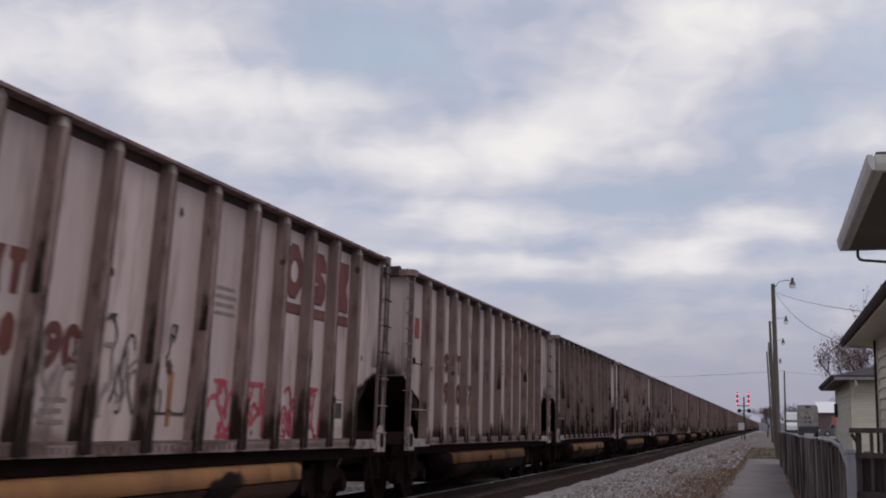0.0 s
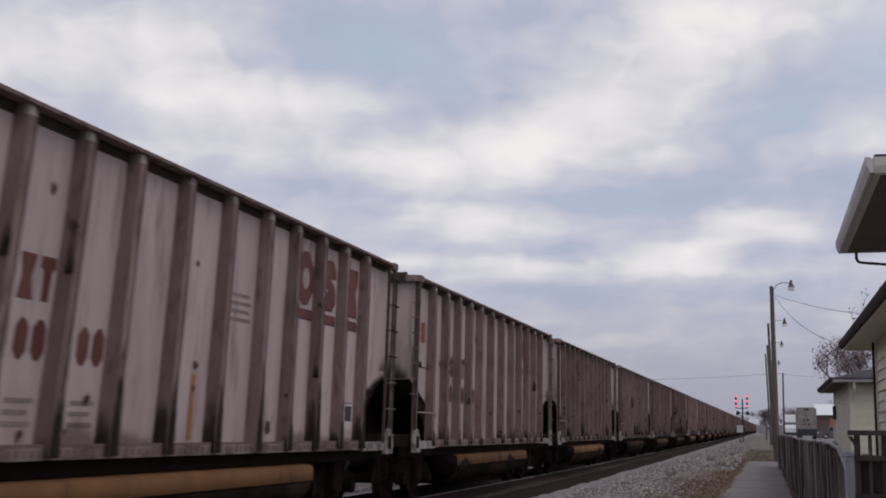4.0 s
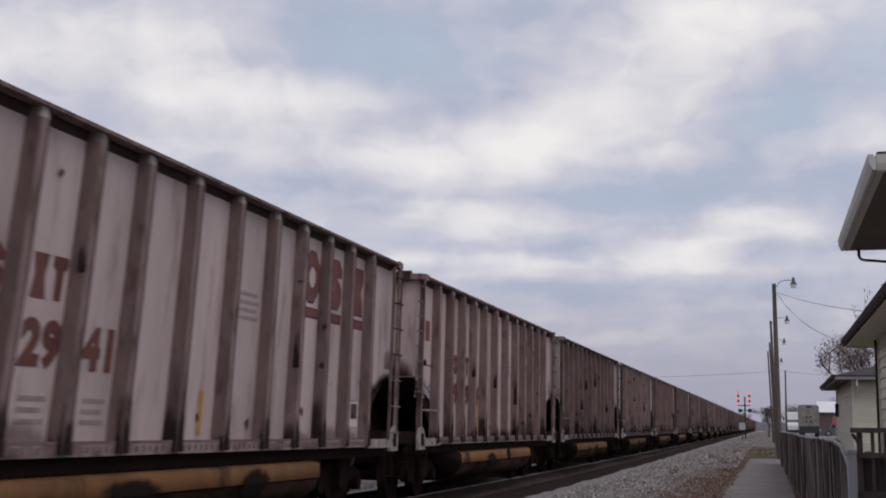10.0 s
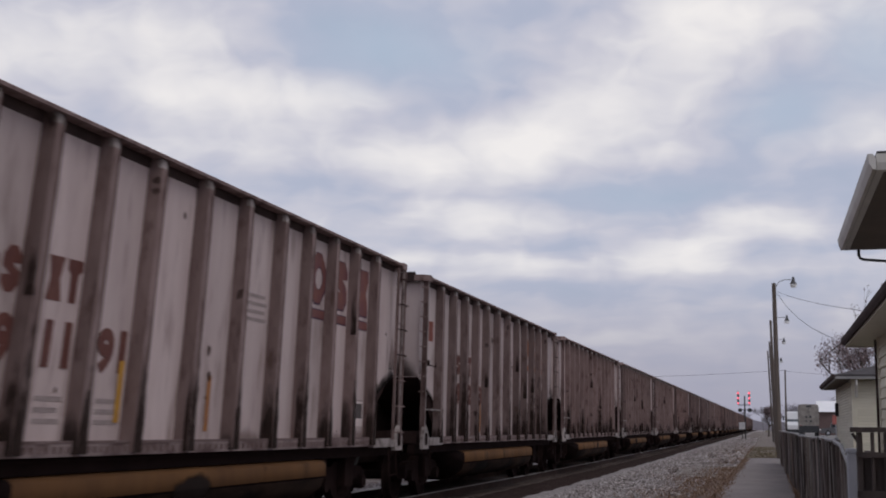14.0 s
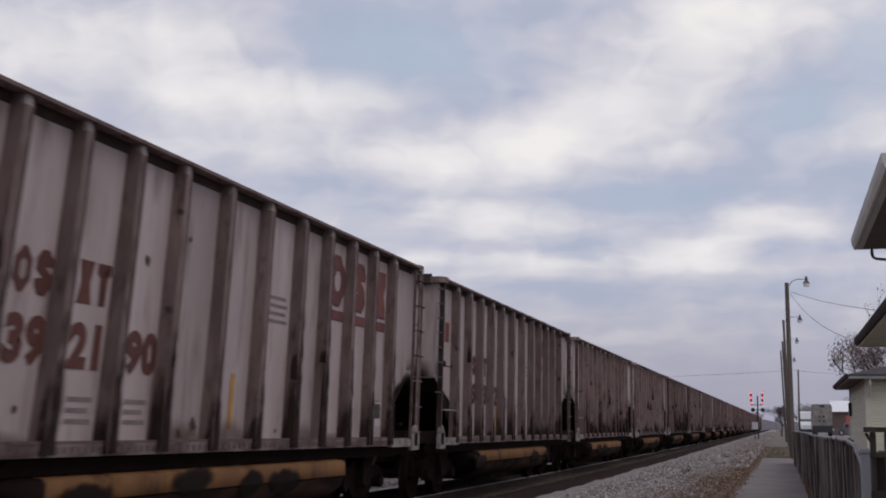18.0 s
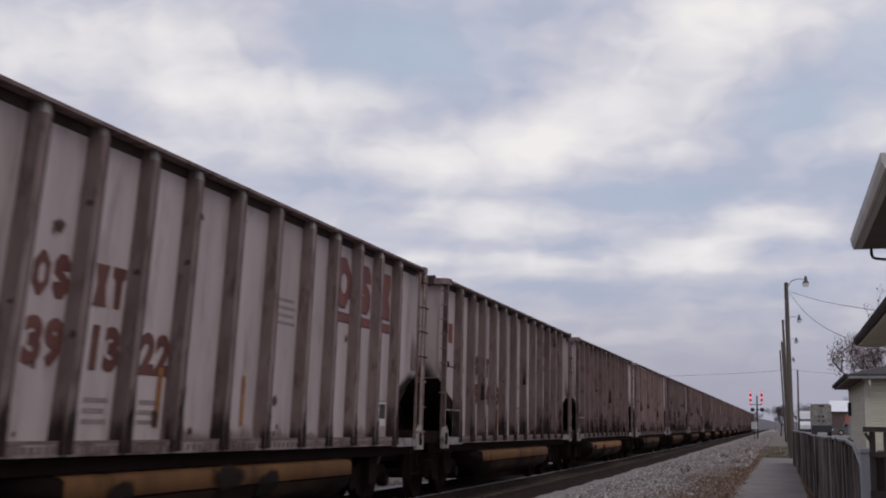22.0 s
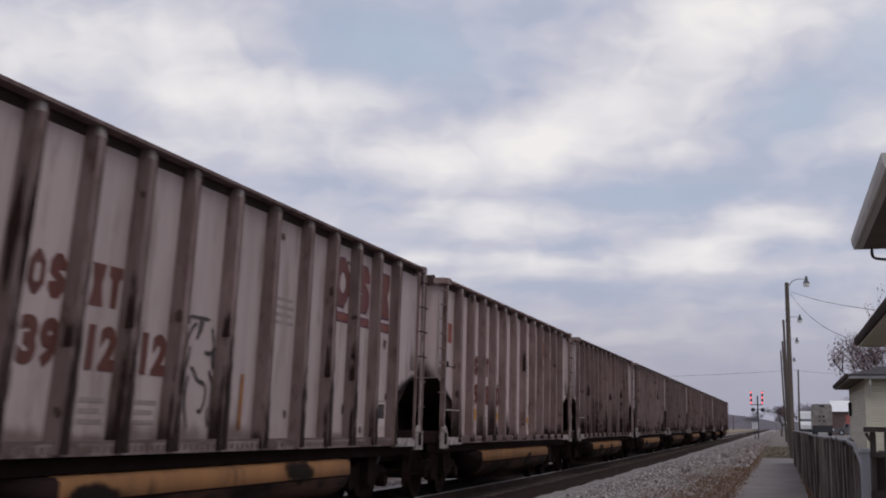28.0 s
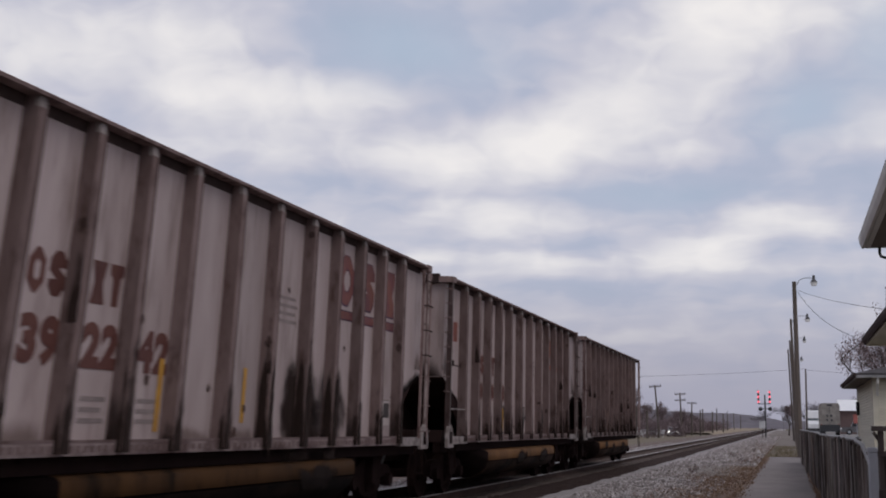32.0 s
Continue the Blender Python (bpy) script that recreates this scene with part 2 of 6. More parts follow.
M_STENCIL = mat("grey_stencil_paint", (0.25, 0.205, 0.20), (0.34, 0.285, 0.275), (6, 6, 6), 0.8, bump=0.0)
TAGS = {"black": mat("black_spray", (0.045, 0.036, 0.036), (0.085, 0.072, 0.07), (4, 4, 4), 0.7, bump=0),
        "red": mat("red_spray", (0.36, 0.03, 0.06), (0.42, 0.12, 0.15), (4, 4, 4), 0.7, bump=0),
        "violet": mat("violet_spray", (0.23, 0.18, 0.19), (0.32, 0.265, 0.275), (4, 4, 4), 0.7, bump=0),
        "green": mat("pale_green_spray", (0.20, 0.27, 0.16), (0.32, 0.36, 0.26), (4, 4, 4), 0.7, bump=0),
        "blue": mat("blue_grey_spray", (0.11, 0.15, 0.22), (0.2, 0.24, 0.3), (4, 4, 4), 0.7, bump=0),
        "yellow": M_YELLOW,
        "grey": M_STENCIL}
M_RAIL = mat("worn_rail_steel", (0.42, 0.38, 0.36), (0.26, 0.20, 0.175), (1, 1, 1), 0.35, metal=0.8)
M_TIE = mat("creosoted_tie", (0.06, 0.042, 0.036), (0.10, 0.076, 0.066), (4, 4, 4), 0.9)
M_BALLAST = mat("limestone_ballast", (0.31, 0.28, 0.273), (0.17, 0.149, 0.144), (9, 9, 9), 0.95, second=(0.40, 0.372, 0.366), mix2=0.8, bump=1.0, bump_scale=14, scale2=3.0, bump_dist=0.05, vary=0)
# brown track bed with the train's shadow put into its colour
M_BED = mat("shadow_darkened_track_bed", (0.044, 0.0285, 0.025), (0.022, 0.0145, 0.013), (6, 6, 6), 0.95, second=(0.08, 0.055, 0.048), mix2=0.6, bump=0.8, bump_scale=16, bump_dist=0.04, vary=0, spec=0.03)
M_PATH = mat("grey_asphalt_path", (0.20, 0.174, 0.168), (0.145, 0.124, 0.12), (0.9, 0.5, 0.9), 0.9, second=(0.235, 0.205, 0.19), mix2=0.7, bump=0.5, bump_scale=70, vary=0, scale2=0.4, detail=8)
M_EARTH = mat("winter_grass_ground", (0.145, 0.12, 0.075), (0.095, 0.095, 0.05), (0.25, 0.25, 0.25), 0.95, second=(0.20, 0.15, 0.10), mix2=0.7, bump=0.7, bump_scale=12, bump_dist=0.05, vary=0)
M_VERGE = mat("brown_leaf_litter_verge", (0.145, 0.092, 0.074), (0.085, 0.066, 0.056), (4, 4, 4), 0.95, second=(0.225, 0.205, 0.198), mix2=0.8, bump=0.9, bump_scale=18, bump_dist=0.05, vary=0, scale2=0.5, span2=(0.48, 0.6))
M_ROUGH = mat("rough_trackside_ground", (0.175, 0.152, 0.135), (0.115, 0.088, 0.076), (1.1, 0.5, 1.1), 0.95, second=(0.215, 0.185, 0.165), mix2=0.75, bump=0.9, bump_scale=12, bump_dist=0.06, vary=0, scale2=0.6, span2=(0.42, 0.58))
M_POLE = mat("weathered_pole_wood", (0.13, 0.105, 0.09), (0.09, 0.075, 0.065), (6, 6, 0.5), 0.9)
M_SIDING = mat("cream_lap_siding", (0.66, 0.615, 0.505), (0.58, 0.54, 0.44), (0.8, 0.8, 3), 0.6, bump=0.05, vary=0.05)
M_TRIM = mat("white_trim_paint", (0.62, 0.60, 0.57), (0.52, 0.50, 0.48), (3, 3, 3), 0.6, bump=0.05)
M_SOFFIT = mat("brown_soffit", (0.16, 0.13, 0.11), (0.12, 0.10, 0.085), (2, 2, 2), 0.8)
M_SHINGLE = mat("dark_roof_shingle", (0.075, 0.068, 0.07), (0.05, 0.045, 0.047), (8, 8, 8), 0.95)
M_FENCE = mat("grey_brown_fence_board", (0.115, 0.092, 0.082), (0.05, 0.040, 0.037), (8, 8, 0.9), 0.9, second=(0.29, 0.262, 0.25), mix2=0.85, vary=0.5, scale2=0.7, span2=(0.49, 0.60))
M_DARKWOOD = mat("dark_stained_deck_wood", (0.13, 0.105, 0.098), (0.075, 0.06, 0.057), (6, 6, 1), 0.85, vary=0.25)
M_METAL = mat("galvanised_steel", (0.38, 0.39, 0.41), (0.28, 0.29, 0.31), (6, 6, 6), 0.45, metal=0.6)
M_DARKMETAL = mat("dull_dark_lamp_metal", (0.10, 0.10, 0.105), (0.06, 0.06, 0.063), (6, 6, 6), 0.6, metal=0.2)
M_DULLRAIL = mat("weathered_grey_fence_rail", (0.34, 0.335, 0.34), (0.22, 0.215, 0.22), (5, 2, 5), 0.7)
M_BLACK = mat("black_painted_steel", (0.02, 0.02, 0.022), (0.035, 0.035, 0.036), (4, 4, 4), 0.6)
M_PALEPOST = mat("pale_blue_grey_post_paint", (0.449, 0.457, 0.496), (0.341, 0.349, 0.388), (6, 6, 2), 0.6)
M_RAILSIDE = mat("rust_dark_rail_side", (0.07, 0.044, 0.036), (0.04, 0.026, 0.022), (2, 2, 2), 0.85, spec=0.1)
M_SILVER = mat("silver_painted_cabinet", (0.58, 0.58, 0.59), (0.48, 0.48, 0.49), (4, 4, 4), 0.5)
M_BARK = mat("bare_bark", (0.10, 0.08, 0.07), (0.06, 0.05, 0.045), (5, 5, 1), 0.95)
M_TWIG = mat("red_brown_winter_foliage", (0.11, 0.065, 0.06), (0.07, 0.055, 0.045), (1, 1, 1), 0.95, bump=0, vary=0.2)
# distance haze over hills and far woods sits in this purple-grey
M_HILL = mat("haze_tinted_winter_woods", (0.14, 0.124, 0.141), (0.10, 0.088, 0.104), (0.05, 0.03, 0.16), 1.0, bump=0, vary=0.1, second=(0.17, 0.158, 0.18), mix2=0.6)
M_WHITEROOF = mat("bright_white_roof_sheet", (0.86, 0.86, 0.87), (0.78, 0.78, 0.79), (0.6, 0.6, 0.6), 0.5, bump=0)
M_BRICKRED = mat("dull_red_brown_boards", (0.15, 0.10, 0.095), (0.11, 0.075, 0.07), (1, 1, 1), 0.8)
M_FIELD = mat("tan_dead_field_grass", (0.27, 0.215, 0.15), (0.22, 0.17, 0.12), (0.05, 0.05, 0.05), 1.0, bump=0, vary=0)
M_GREEN = mat("faded_winter_lawn", (0.155, 0.122, 0.085), (0.12, 0.10, 0.066), (0.1, 0.1, 0.1), 1.0, bump=0, vary=0, second=(0.20, 0.145, 0.11), mix2=0.6)
M_GREYROAD = mat("pale_gravel_road", (0.24, 0.23, 0.22), (0.18, 0.17, 0.165), (0.4, 0.4, 0.4), 0.95, bump=0.3, vary=0)
M_CARWHITE = mat("white_vehicle_paint", (0.72, 0.72, 0.73), (0.64, 0.64, 0.65), (1, 1, 1), 0.35, bump=0)
M_TRAILER = mat("dull_beige_trailer_skin", (0.33, 0.305, 0.28), (0.21, 0.19, 0.17), (2.2, 2.2, 2.2), 0.6, second=(0.13, 0.11, 0.10), mix2=0.7)
# far trees: the haze is put into this pale colour
M_HAZE = mat("haze_tinted_far_twigs", (0.27, 0.255, 0.28), (0.22, 0.205, 0.23), (1, 1, 1), 1.0, bump=0)
M_CARDARK = mat("dark_vehicle_paint", (0.03, 0.032, 0.036), (0.05, 0.05, 0.055), (1, 1, 1), 0.3, bump=0)
M_SCREEN = mat("sky_lit_windscreen", (0.09, 0.105, 0.115), (0.06, 0.07, 0.08), (1, 1, 1), 0.08, bump=0, spec=0.8)
M_TRUCKGREY = mat("dull_silver_body_paint", (0.13, 0.127, 0.135), (0.09, 0.088, 0.094), (1, 1, 1), 0.5, bump=0)
M_SIGNRED = mat("faded_red_sign_paint", (0.42, 0.13, 0.11), (0.34, 0.11, 0.095), (3, 3, 3), 0.6, bump=0)
M_GLASS = mat("tinted_windscreen", (0.03, 0.035, 0.04), (0.02, 0.025, 0.03), (1, 1, 1), 0.1, bump=0)
M_RUBBER = mat("black_rubber", (0.02, 0.02, 0.02), (0.03, 0.03, 0.03), (4, 4, 4), 0.85)
M_LAMPRED = glow("red_signal_lens", (1.0, 0.12, 0.16), 1.5)
M_HEADLIGHT = glow("white_headlight", (1.0, 0.95, 0.85), 3.0)
M_LAMPGLASS = mat("frosted_lamp_glass", (0.9, 0.9, 0.9), (0.86, 0.86, 0.86), (1, 1, 1), 0.25, bump=0)


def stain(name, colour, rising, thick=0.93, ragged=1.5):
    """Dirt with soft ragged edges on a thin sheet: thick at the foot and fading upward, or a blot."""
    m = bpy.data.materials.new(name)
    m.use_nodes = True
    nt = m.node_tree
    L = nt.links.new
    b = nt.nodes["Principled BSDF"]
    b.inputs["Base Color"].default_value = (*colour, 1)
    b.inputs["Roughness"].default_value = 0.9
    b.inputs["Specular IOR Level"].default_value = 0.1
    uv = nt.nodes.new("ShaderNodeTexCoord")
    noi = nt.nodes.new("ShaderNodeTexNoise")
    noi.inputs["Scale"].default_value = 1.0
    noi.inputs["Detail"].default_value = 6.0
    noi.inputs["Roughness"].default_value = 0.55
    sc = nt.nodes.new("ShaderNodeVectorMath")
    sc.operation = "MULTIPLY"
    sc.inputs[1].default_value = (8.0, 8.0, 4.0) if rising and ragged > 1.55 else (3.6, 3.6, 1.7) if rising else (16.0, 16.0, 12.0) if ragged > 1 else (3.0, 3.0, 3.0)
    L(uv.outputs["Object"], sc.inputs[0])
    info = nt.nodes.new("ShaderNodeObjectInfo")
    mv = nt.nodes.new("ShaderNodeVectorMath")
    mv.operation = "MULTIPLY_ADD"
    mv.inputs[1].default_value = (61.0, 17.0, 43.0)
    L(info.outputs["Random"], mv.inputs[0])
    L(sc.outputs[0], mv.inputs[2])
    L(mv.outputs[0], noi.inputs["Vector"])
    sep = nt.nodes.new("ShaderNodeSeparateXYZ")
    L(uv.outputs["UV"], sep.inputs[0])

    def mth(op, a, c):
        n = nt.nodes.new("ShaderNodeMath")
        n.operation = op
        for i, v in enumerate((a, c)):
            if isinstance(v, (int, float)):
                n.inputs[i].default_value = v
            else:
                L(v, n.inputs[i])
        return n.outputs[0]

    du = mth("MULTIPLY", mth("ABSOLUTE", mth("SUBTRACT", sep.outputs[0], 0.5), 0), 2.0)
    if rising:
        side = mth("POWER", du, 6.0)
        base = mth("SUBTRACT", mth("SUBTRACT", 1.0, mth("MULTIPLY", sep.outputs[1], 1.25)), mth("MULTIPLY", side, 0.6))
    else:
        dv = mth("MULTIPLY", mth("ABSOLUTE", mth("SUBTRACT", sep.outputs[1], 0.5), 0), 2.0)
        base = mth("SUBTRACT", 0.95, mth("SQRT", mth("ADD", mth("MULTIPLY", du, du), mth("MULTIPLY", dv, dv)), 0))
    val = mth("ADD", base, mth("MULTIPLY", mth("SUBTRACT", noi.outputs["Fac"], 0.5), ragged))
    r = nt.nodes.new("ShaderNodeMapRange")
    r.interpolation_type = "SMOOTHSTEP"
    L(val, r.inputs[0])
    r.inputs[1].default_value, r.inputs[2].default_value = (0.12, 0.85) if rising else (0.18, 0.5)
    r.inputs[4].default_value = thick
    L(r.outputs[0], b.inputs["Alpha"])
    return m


M_SOOTSTAIN = stain("coal_soot_stain", (0.016, 0.011, 0.010), True, 0.9, 1.0)
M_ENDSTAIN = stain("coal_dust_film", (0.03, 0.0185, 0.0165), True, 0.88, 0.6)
M_FOOTSTAIN = stain("post_foot_grime", (0.03, 0.02, 0.018), True, 0.8)
M_RUSTSTAIN = stain("rust_brown_stain", (0.12, 0.068, 0.052), True, 0.42)
M_SCORCH = stain("brown_black_scorch", (0.028, 0.017, 0.014), False, 0.9, 0.7)
M_POSTGRIME = stain("post_corner_grime", (0.032, 0.020, 0.017), True, 0.88, 1.6)
M_MUD = stain("oily_mud", (0.018, 0.012, 0.0105), False, 0.92, 1.0)
M_POSTBLOT = stain("post_rust_blot", (0.06, 0.036, 0.03), False, 0.6, 1.9)
M_RUSTBLOT = stain("rust_blot", (0.08, 0.043, 0.035), False, 0.8, 1.9)

# ---- mesh tools ----


def sheets(name, quads, m, parent, label=""):
    """Thin dirt layers: each quad is four corners, from the foot upward, with its own square of texture."""
    me = bpy.data.meshes.new(name)
    me.from_pydata([c for q in quads for c in q], [], [tuple(range(4 * i, 4 * i + 4)) for i in range(len(quads))])
    uv = me.uv_layers.new(name="sheet")
    for i in range(len(quads)):
        for j, c in enumerate(((0, 0), (1, 0), (1, 1), (0, 1))):
            uv.data[4 * i + j].uv = c
    me.materials.append(m)
    ob = new(name, me)
    ob.parent = parent
    ob["kind"] = "stuff"
    if label:
        ob["label"] = label
    return ob


def draped(name, strips, m, parent, label=""):
    """Dirt laid over a bent surface: each strip is a list of (one side, other side) corners, from the foot upward."""
    v, fc, uv = [], [], []
    for strip in strips:
        n = len(strip)
        for j, (p, q) in enumerate(strip):
            v += [p, q]
            uv += [(0, j / (n - 1)), (1, j / (n - 1))]
            if j:
                i = len(v)
                fc.append((i - 4, i - 3, i - 1, i - 2))
    me = bpy.data.meshes.new(name)
    me.from_pydata(v, [], fc)
    layer = me.uv_layers.new(name="sheet")
    for lp in me.loops:
        layer.data[lp.index].uv = uv[lp.vertex_index]
    me.materials.append(m)
    ob = new(name, me)
    ob.parent = parent
    ob["kind"] = "stuff"
    if label:
        ob["label"] = label
    return ob


class Form:
    """Collects faces, each with a material slot."""

    def __init__(self):
        self.v, self.f, self.m = [], [], []

    def poly(self, pts, faces, slot=0):
        n = len(self.v)
        self.v += [tuple(p) for p in pts]
        self.f += [tuple(n + i for i in f) for f in faces]
        self.m += [slot] * len(faces)
        return self

    def box(self, x0, x1, y0, y1, z0, z1, slot=0, c=0.0):
        """A box; c cuts its upright edges and top."""
        if not c:
            p = [(x, y, z) for z in (z0, z1) for x, y in ((x0, y0), (x1, y0), (x1, y1), (x0, y1))]
            return self.poly(p, [(3, 2, 1, 0), (4, 5, 6, 7), (0, 1, 5, 4), (1, 2, 6, 5), (2, 3, 7, 6), (3, 0, 4, 7)], slot)
        ring = [(x0 + c, y0), (x1 - c, y0), (x1, y0 + c), (x1, y1 - c), (x1 - c, y1), (x0 + c, y1), (x0, y1 - c), (x0, y0 + c)]
        inner = [(x0 + 2 * c, y0 + c), (x1 - 2 * c, y0 + c), (x1 - c, y0 + 2 * c), (x1 - c, y1 - 2 * c), (x1 - 2 * c, y1 - c), (x0 + 2 * c, y1 - c), (x0 + c, y1 - 2 * c), (x0 + c, y0 + 2 * c)]
        p = [(x, y, z0) for x, y in ring] + [(x, y, z1 - c) for x, y in ring] + [(x, y, z1) for x, y in inner]
        f = [tuple(range(7, -1, -1)), tuple(range(16, 24))]
        for a in (0, 8):
            f += [(a + i, a + (i + 1) % 8, a + 8 + (i + 1) % 8, a + 8 + i) for i in range(8)]
        return self.poly(p, f, slot)

    def extrude(self, ring, axis, a, b, slot=0):
        """A closed ring of 2D points drawn out along an axis from a to b."""
        def put(u, v, w):
            return {"x": (w, u, v), "y": (u, w, v), "z": (u, v, w)}[axis]
        n = len(ring)
        p = [put(u, v, a) for u, v in ring] + [put(u, v, b) for u, v in ring]
        f = [tuple(range(n - 1, -1, -1)), tuple(range(n, 2 * n))] + [(i, (i + 1) % n, n + (i + 1) % n, n + i) for i in range(n)]
        return self.poly(p, f, slot)

    def tube(self, a, b, r, sides=6, slot=0, r2=None):
        a, b = Vector(a), Vector(b)
        d = (b - a).normalized()
        u = d.orthogonal().normalized()
        w = d.cross(u)
        r2 = r if r2 is None else r2
        p = [a + r * (math.cos(t) * u + math.sin(t) * w) for t in [i * math.tau / sides for i in range(sides)]]
        p += [b + r2 * (math.cos(t) * u + math.sin(t) * w) for t in [i * math.tau / sides for i in range(sides)]]
        f = [tuple(range(sides - 1, -1, -1)), tuple(range(sides, 2 * sides))]
        f += [(i, (i + 1) % sides, sides + (i + 1) % sides, sides + i) for i in range(sides)]
        return self.poly(p, f, slot)

    def line(self, pts, r, sides=5, slot=0):
        """One connected rod through the points."""
        pts = [Vector(q) for q in pts]
        n = len(self.v)
        u = None
        for i, q in enumerate(pts):
            d = (pts[min(i + 1, len(pts) - 1)] - pts[max(i - 1, 0)]).normalized()
            u = d.orthogonal().normalized() if u is None else (u - d * u.dot(d)).normalized()
            w = d.cross(u)
            self.v += [tuple(q + r * (math.cos(t) * u + math.sin(t) * w)) for t in [k * math.tau / sides for k in range(sides)]]
        for i in range(len(pts) - 1):
            a = n + i * sides
            self.f += [(a + k, a + (k + 1) % sides, a + sides + (k + 1) % sides, a + sides + k) for k in range(sides)]
        e = n + (len(pts) - 1) * sides
        self.f += [tuple(range(n + sides - 1, n - 1, -1)), tuple(range(e, e + sides))]
        self.m += [slot] * ((len(pts) - 1) * sides + 2)
        return self

    def mesh(self, name, mats):
        me = bpy.data.meshes.new(name)
        me.from_pydata(self.v, [], self.f)
        for m in (mats if isinstance(mats, (list, tuple)) else [mats]):
            me.materials.append(m)
        me.polygons.foreach_set("material_index", self.m)
        bm = bmesh.new()
        bm.from_mesh(me)
        bmesh.ops.recalc_face_normals(bm, faces=bm.faces)
        bm.to_mesh(me)
        bm.free()
        me.update()
        return me


def part(name, form, mats, parent, label="", at=None):
    """One mesh object under a thing or a part."""
    ob = new(name, form.mesh(name, mats) if isinstance(form, Form) else form)
    ob.parent = parent
    if at is not None:
        ob.matrix_basis = at
    if label:
        ob["label"] = label
    return ob


def thing(name, label, category, m=None, group="", kind=""):
    ob = tagged(new(name), label, category, group, kind)
    if m is not None:
        ob.matrix_basis = m
    return ob


def solid(name, form, mats, label, category="", group="", kind="", m=None):
    ob = tagged(new(name, form.mesh(name, mats)), label, category, group, kind)
    if m is not None:
        ob.matrix_basis = m
    return ob


def rise(y):
    """The ground and the line climb gently away from the camera."""
    return 0.052 * math.log1p(math.exp(min((y - 30) / 10, 60)))


RAIL_X = -7.59      # centre of the track
RAIL_Z = 0.30       # top of the rails beside the camera
# ---- ground, line and path ----


def strip(name, profile, y0, y1, step, mats, label, category, bumpy=0.0, ragged=0.0):
    """A ribbon along the line: profile is a list of (x, height over the ground)."""
    f = Form()
    ys, y = [], y0
    while y < y1:
        ys.append(y)
        y += step * (1 if y < 80 else 3 if y < 200 else 12)
    ys.append(y1)
    n = len(profile)
    for y in ys:
        for i, (x, z) in enumerate(profile):
            w = bumpy if 0 < i < n - 1 else 0
            edge = ragged * (noise.noise((x, y * 0.35, 7)) + 0.6 * noise.noise((x, y * 1.1, 9)))
            f.v.append((x + edge + w * 2 * noise.noise((x * 1.7, y * 0.9, 3)), y, rise(y) + z + w * noise.noise((x * 1.3, y * 1.3, 0))))
    for j in range(len(ys) - 1):
        for i in range(n - 1):
            a = j * n + i
            f.f.append((a, a + 1, a + n + 1, a + n))
            f.m.append(0)
    return solid(name, f, mats, label, category, kind="structure")


def ground():
    f = Form()
    xs = [-3000, -900, -300, -120, -60, -30, -18, -12, -5, -2, 0, 3, 8, 20, 60, 150, 400, 1200, 3000]
    ys = [-400, -150, -60, -20, 0, 10, 20, 30, 40, 50, 60, 75, 90, 110, 140, 180, 240, 320, 450, 650, 900, 1300, 2000, 3200]
    for y in ys:
        for x in xs:
            f.v.append((x, y, rise(y) - 0.03))
    n = len(xs)
    for j in range(len(ys) - 1):
        for i in range(n - 1):
            a = j * n + i
            f.f.append((a, a + 1, a + n + 1, a + n))
            f.m.append(0)
    return solid("ground", f, M_EARTH, "brownish green winter grass and bare earth", "ground", kind="structure")


ground()
strip("ballast", [(-10.7, -0.02), (-10.3, 0.05), (-9.9, 0.10), (-5.35, 0.10), (-4.4, 0.06), (-3.2, 0.03), (-2.3, 0.01), (-1.7, -0.02)], -40, 900, 1.0, M_BALLAST,
      "pale grey crushed stone beside the railway line", "ballast", 0.03)
strip("track_bed", [(-9.75, 0.06), (-9.3, 0.125), (-7.59, 0.135), (-6.0, 0.125), (-5.42, 0.112), (-5.2, 0.05)], -40, 900, 2.0, M_BED, "brown stone bed under the ties, darkened for train shadow", "track bed", 0.015, 0.16)
strip("pavement", [(-1.34, -0.02), (-1.24, 0.03), (-0.2, 0.04), (0.6, 0.035), (0.75, -0.02)], -10, 73, 0.5, M_PATH, "worn grey asphalt footpath beside the fence", "footpath", 0.006, 0.10)
strip("verge", [(-2.75, -0.02), (-2.3, 0.03), (-1.8, 0.035), (-1.32, 0.036), (-1.18, 0.01)], -10, 300, 1.0, M_VERGE, "strip of brown leaf litter and dead weeds", "verge", 0.02, 0.34)
strip("rough_verge", [(-4.6, -0.02), (-4.2, 0.07), (-3.0, 0.06), (-1.9, 0.05), (-0.6, 0.02), (0.9, 0.02), (1.2, -0.02)], 72.5, 420, 1.5, M_ROUGH, "rough brown weedy ground beside the line", "verge", 0.04, 0.5)
strip("weedy_shoulder", [(-3.7, -0.01), (-3.3, 0.062), (-2.6, 0.06), (-2.0, 0.05), (-1.5, 0.03), (-1.3, -0.01)], 44, 74, 0.8, M_ROUGH, "brown weedy stones beside the path", "verge", 0.03, 0.55)
strip("far_verge", [(-13.6, -0.02), (-13.2, 0.03), (-11.2, 0.035), (-10.45, -0.02)], -40, 420, 2.0, M_VERGE, "dark brown strip of weeds beyond the railway", "verge", 0.03, 0.3)
strip("gravel_road", [(-24.6, 0.02), (-24.2, 0.055), (-22.6, 0.055), (-22.2, 0.02)], 60, 420, 3.0, M_GREYROAD, "pale gravel lane across the lawn", "gravel road", 0.01)
strip("lawn", [(-46, -0.02), (-45, 0.03), (-13.6, 0.03), (-13.1, -0.02)], -20, 420, 4.0, M_GREEN, "faded brownish winter grass beyond the railway", "lawn")
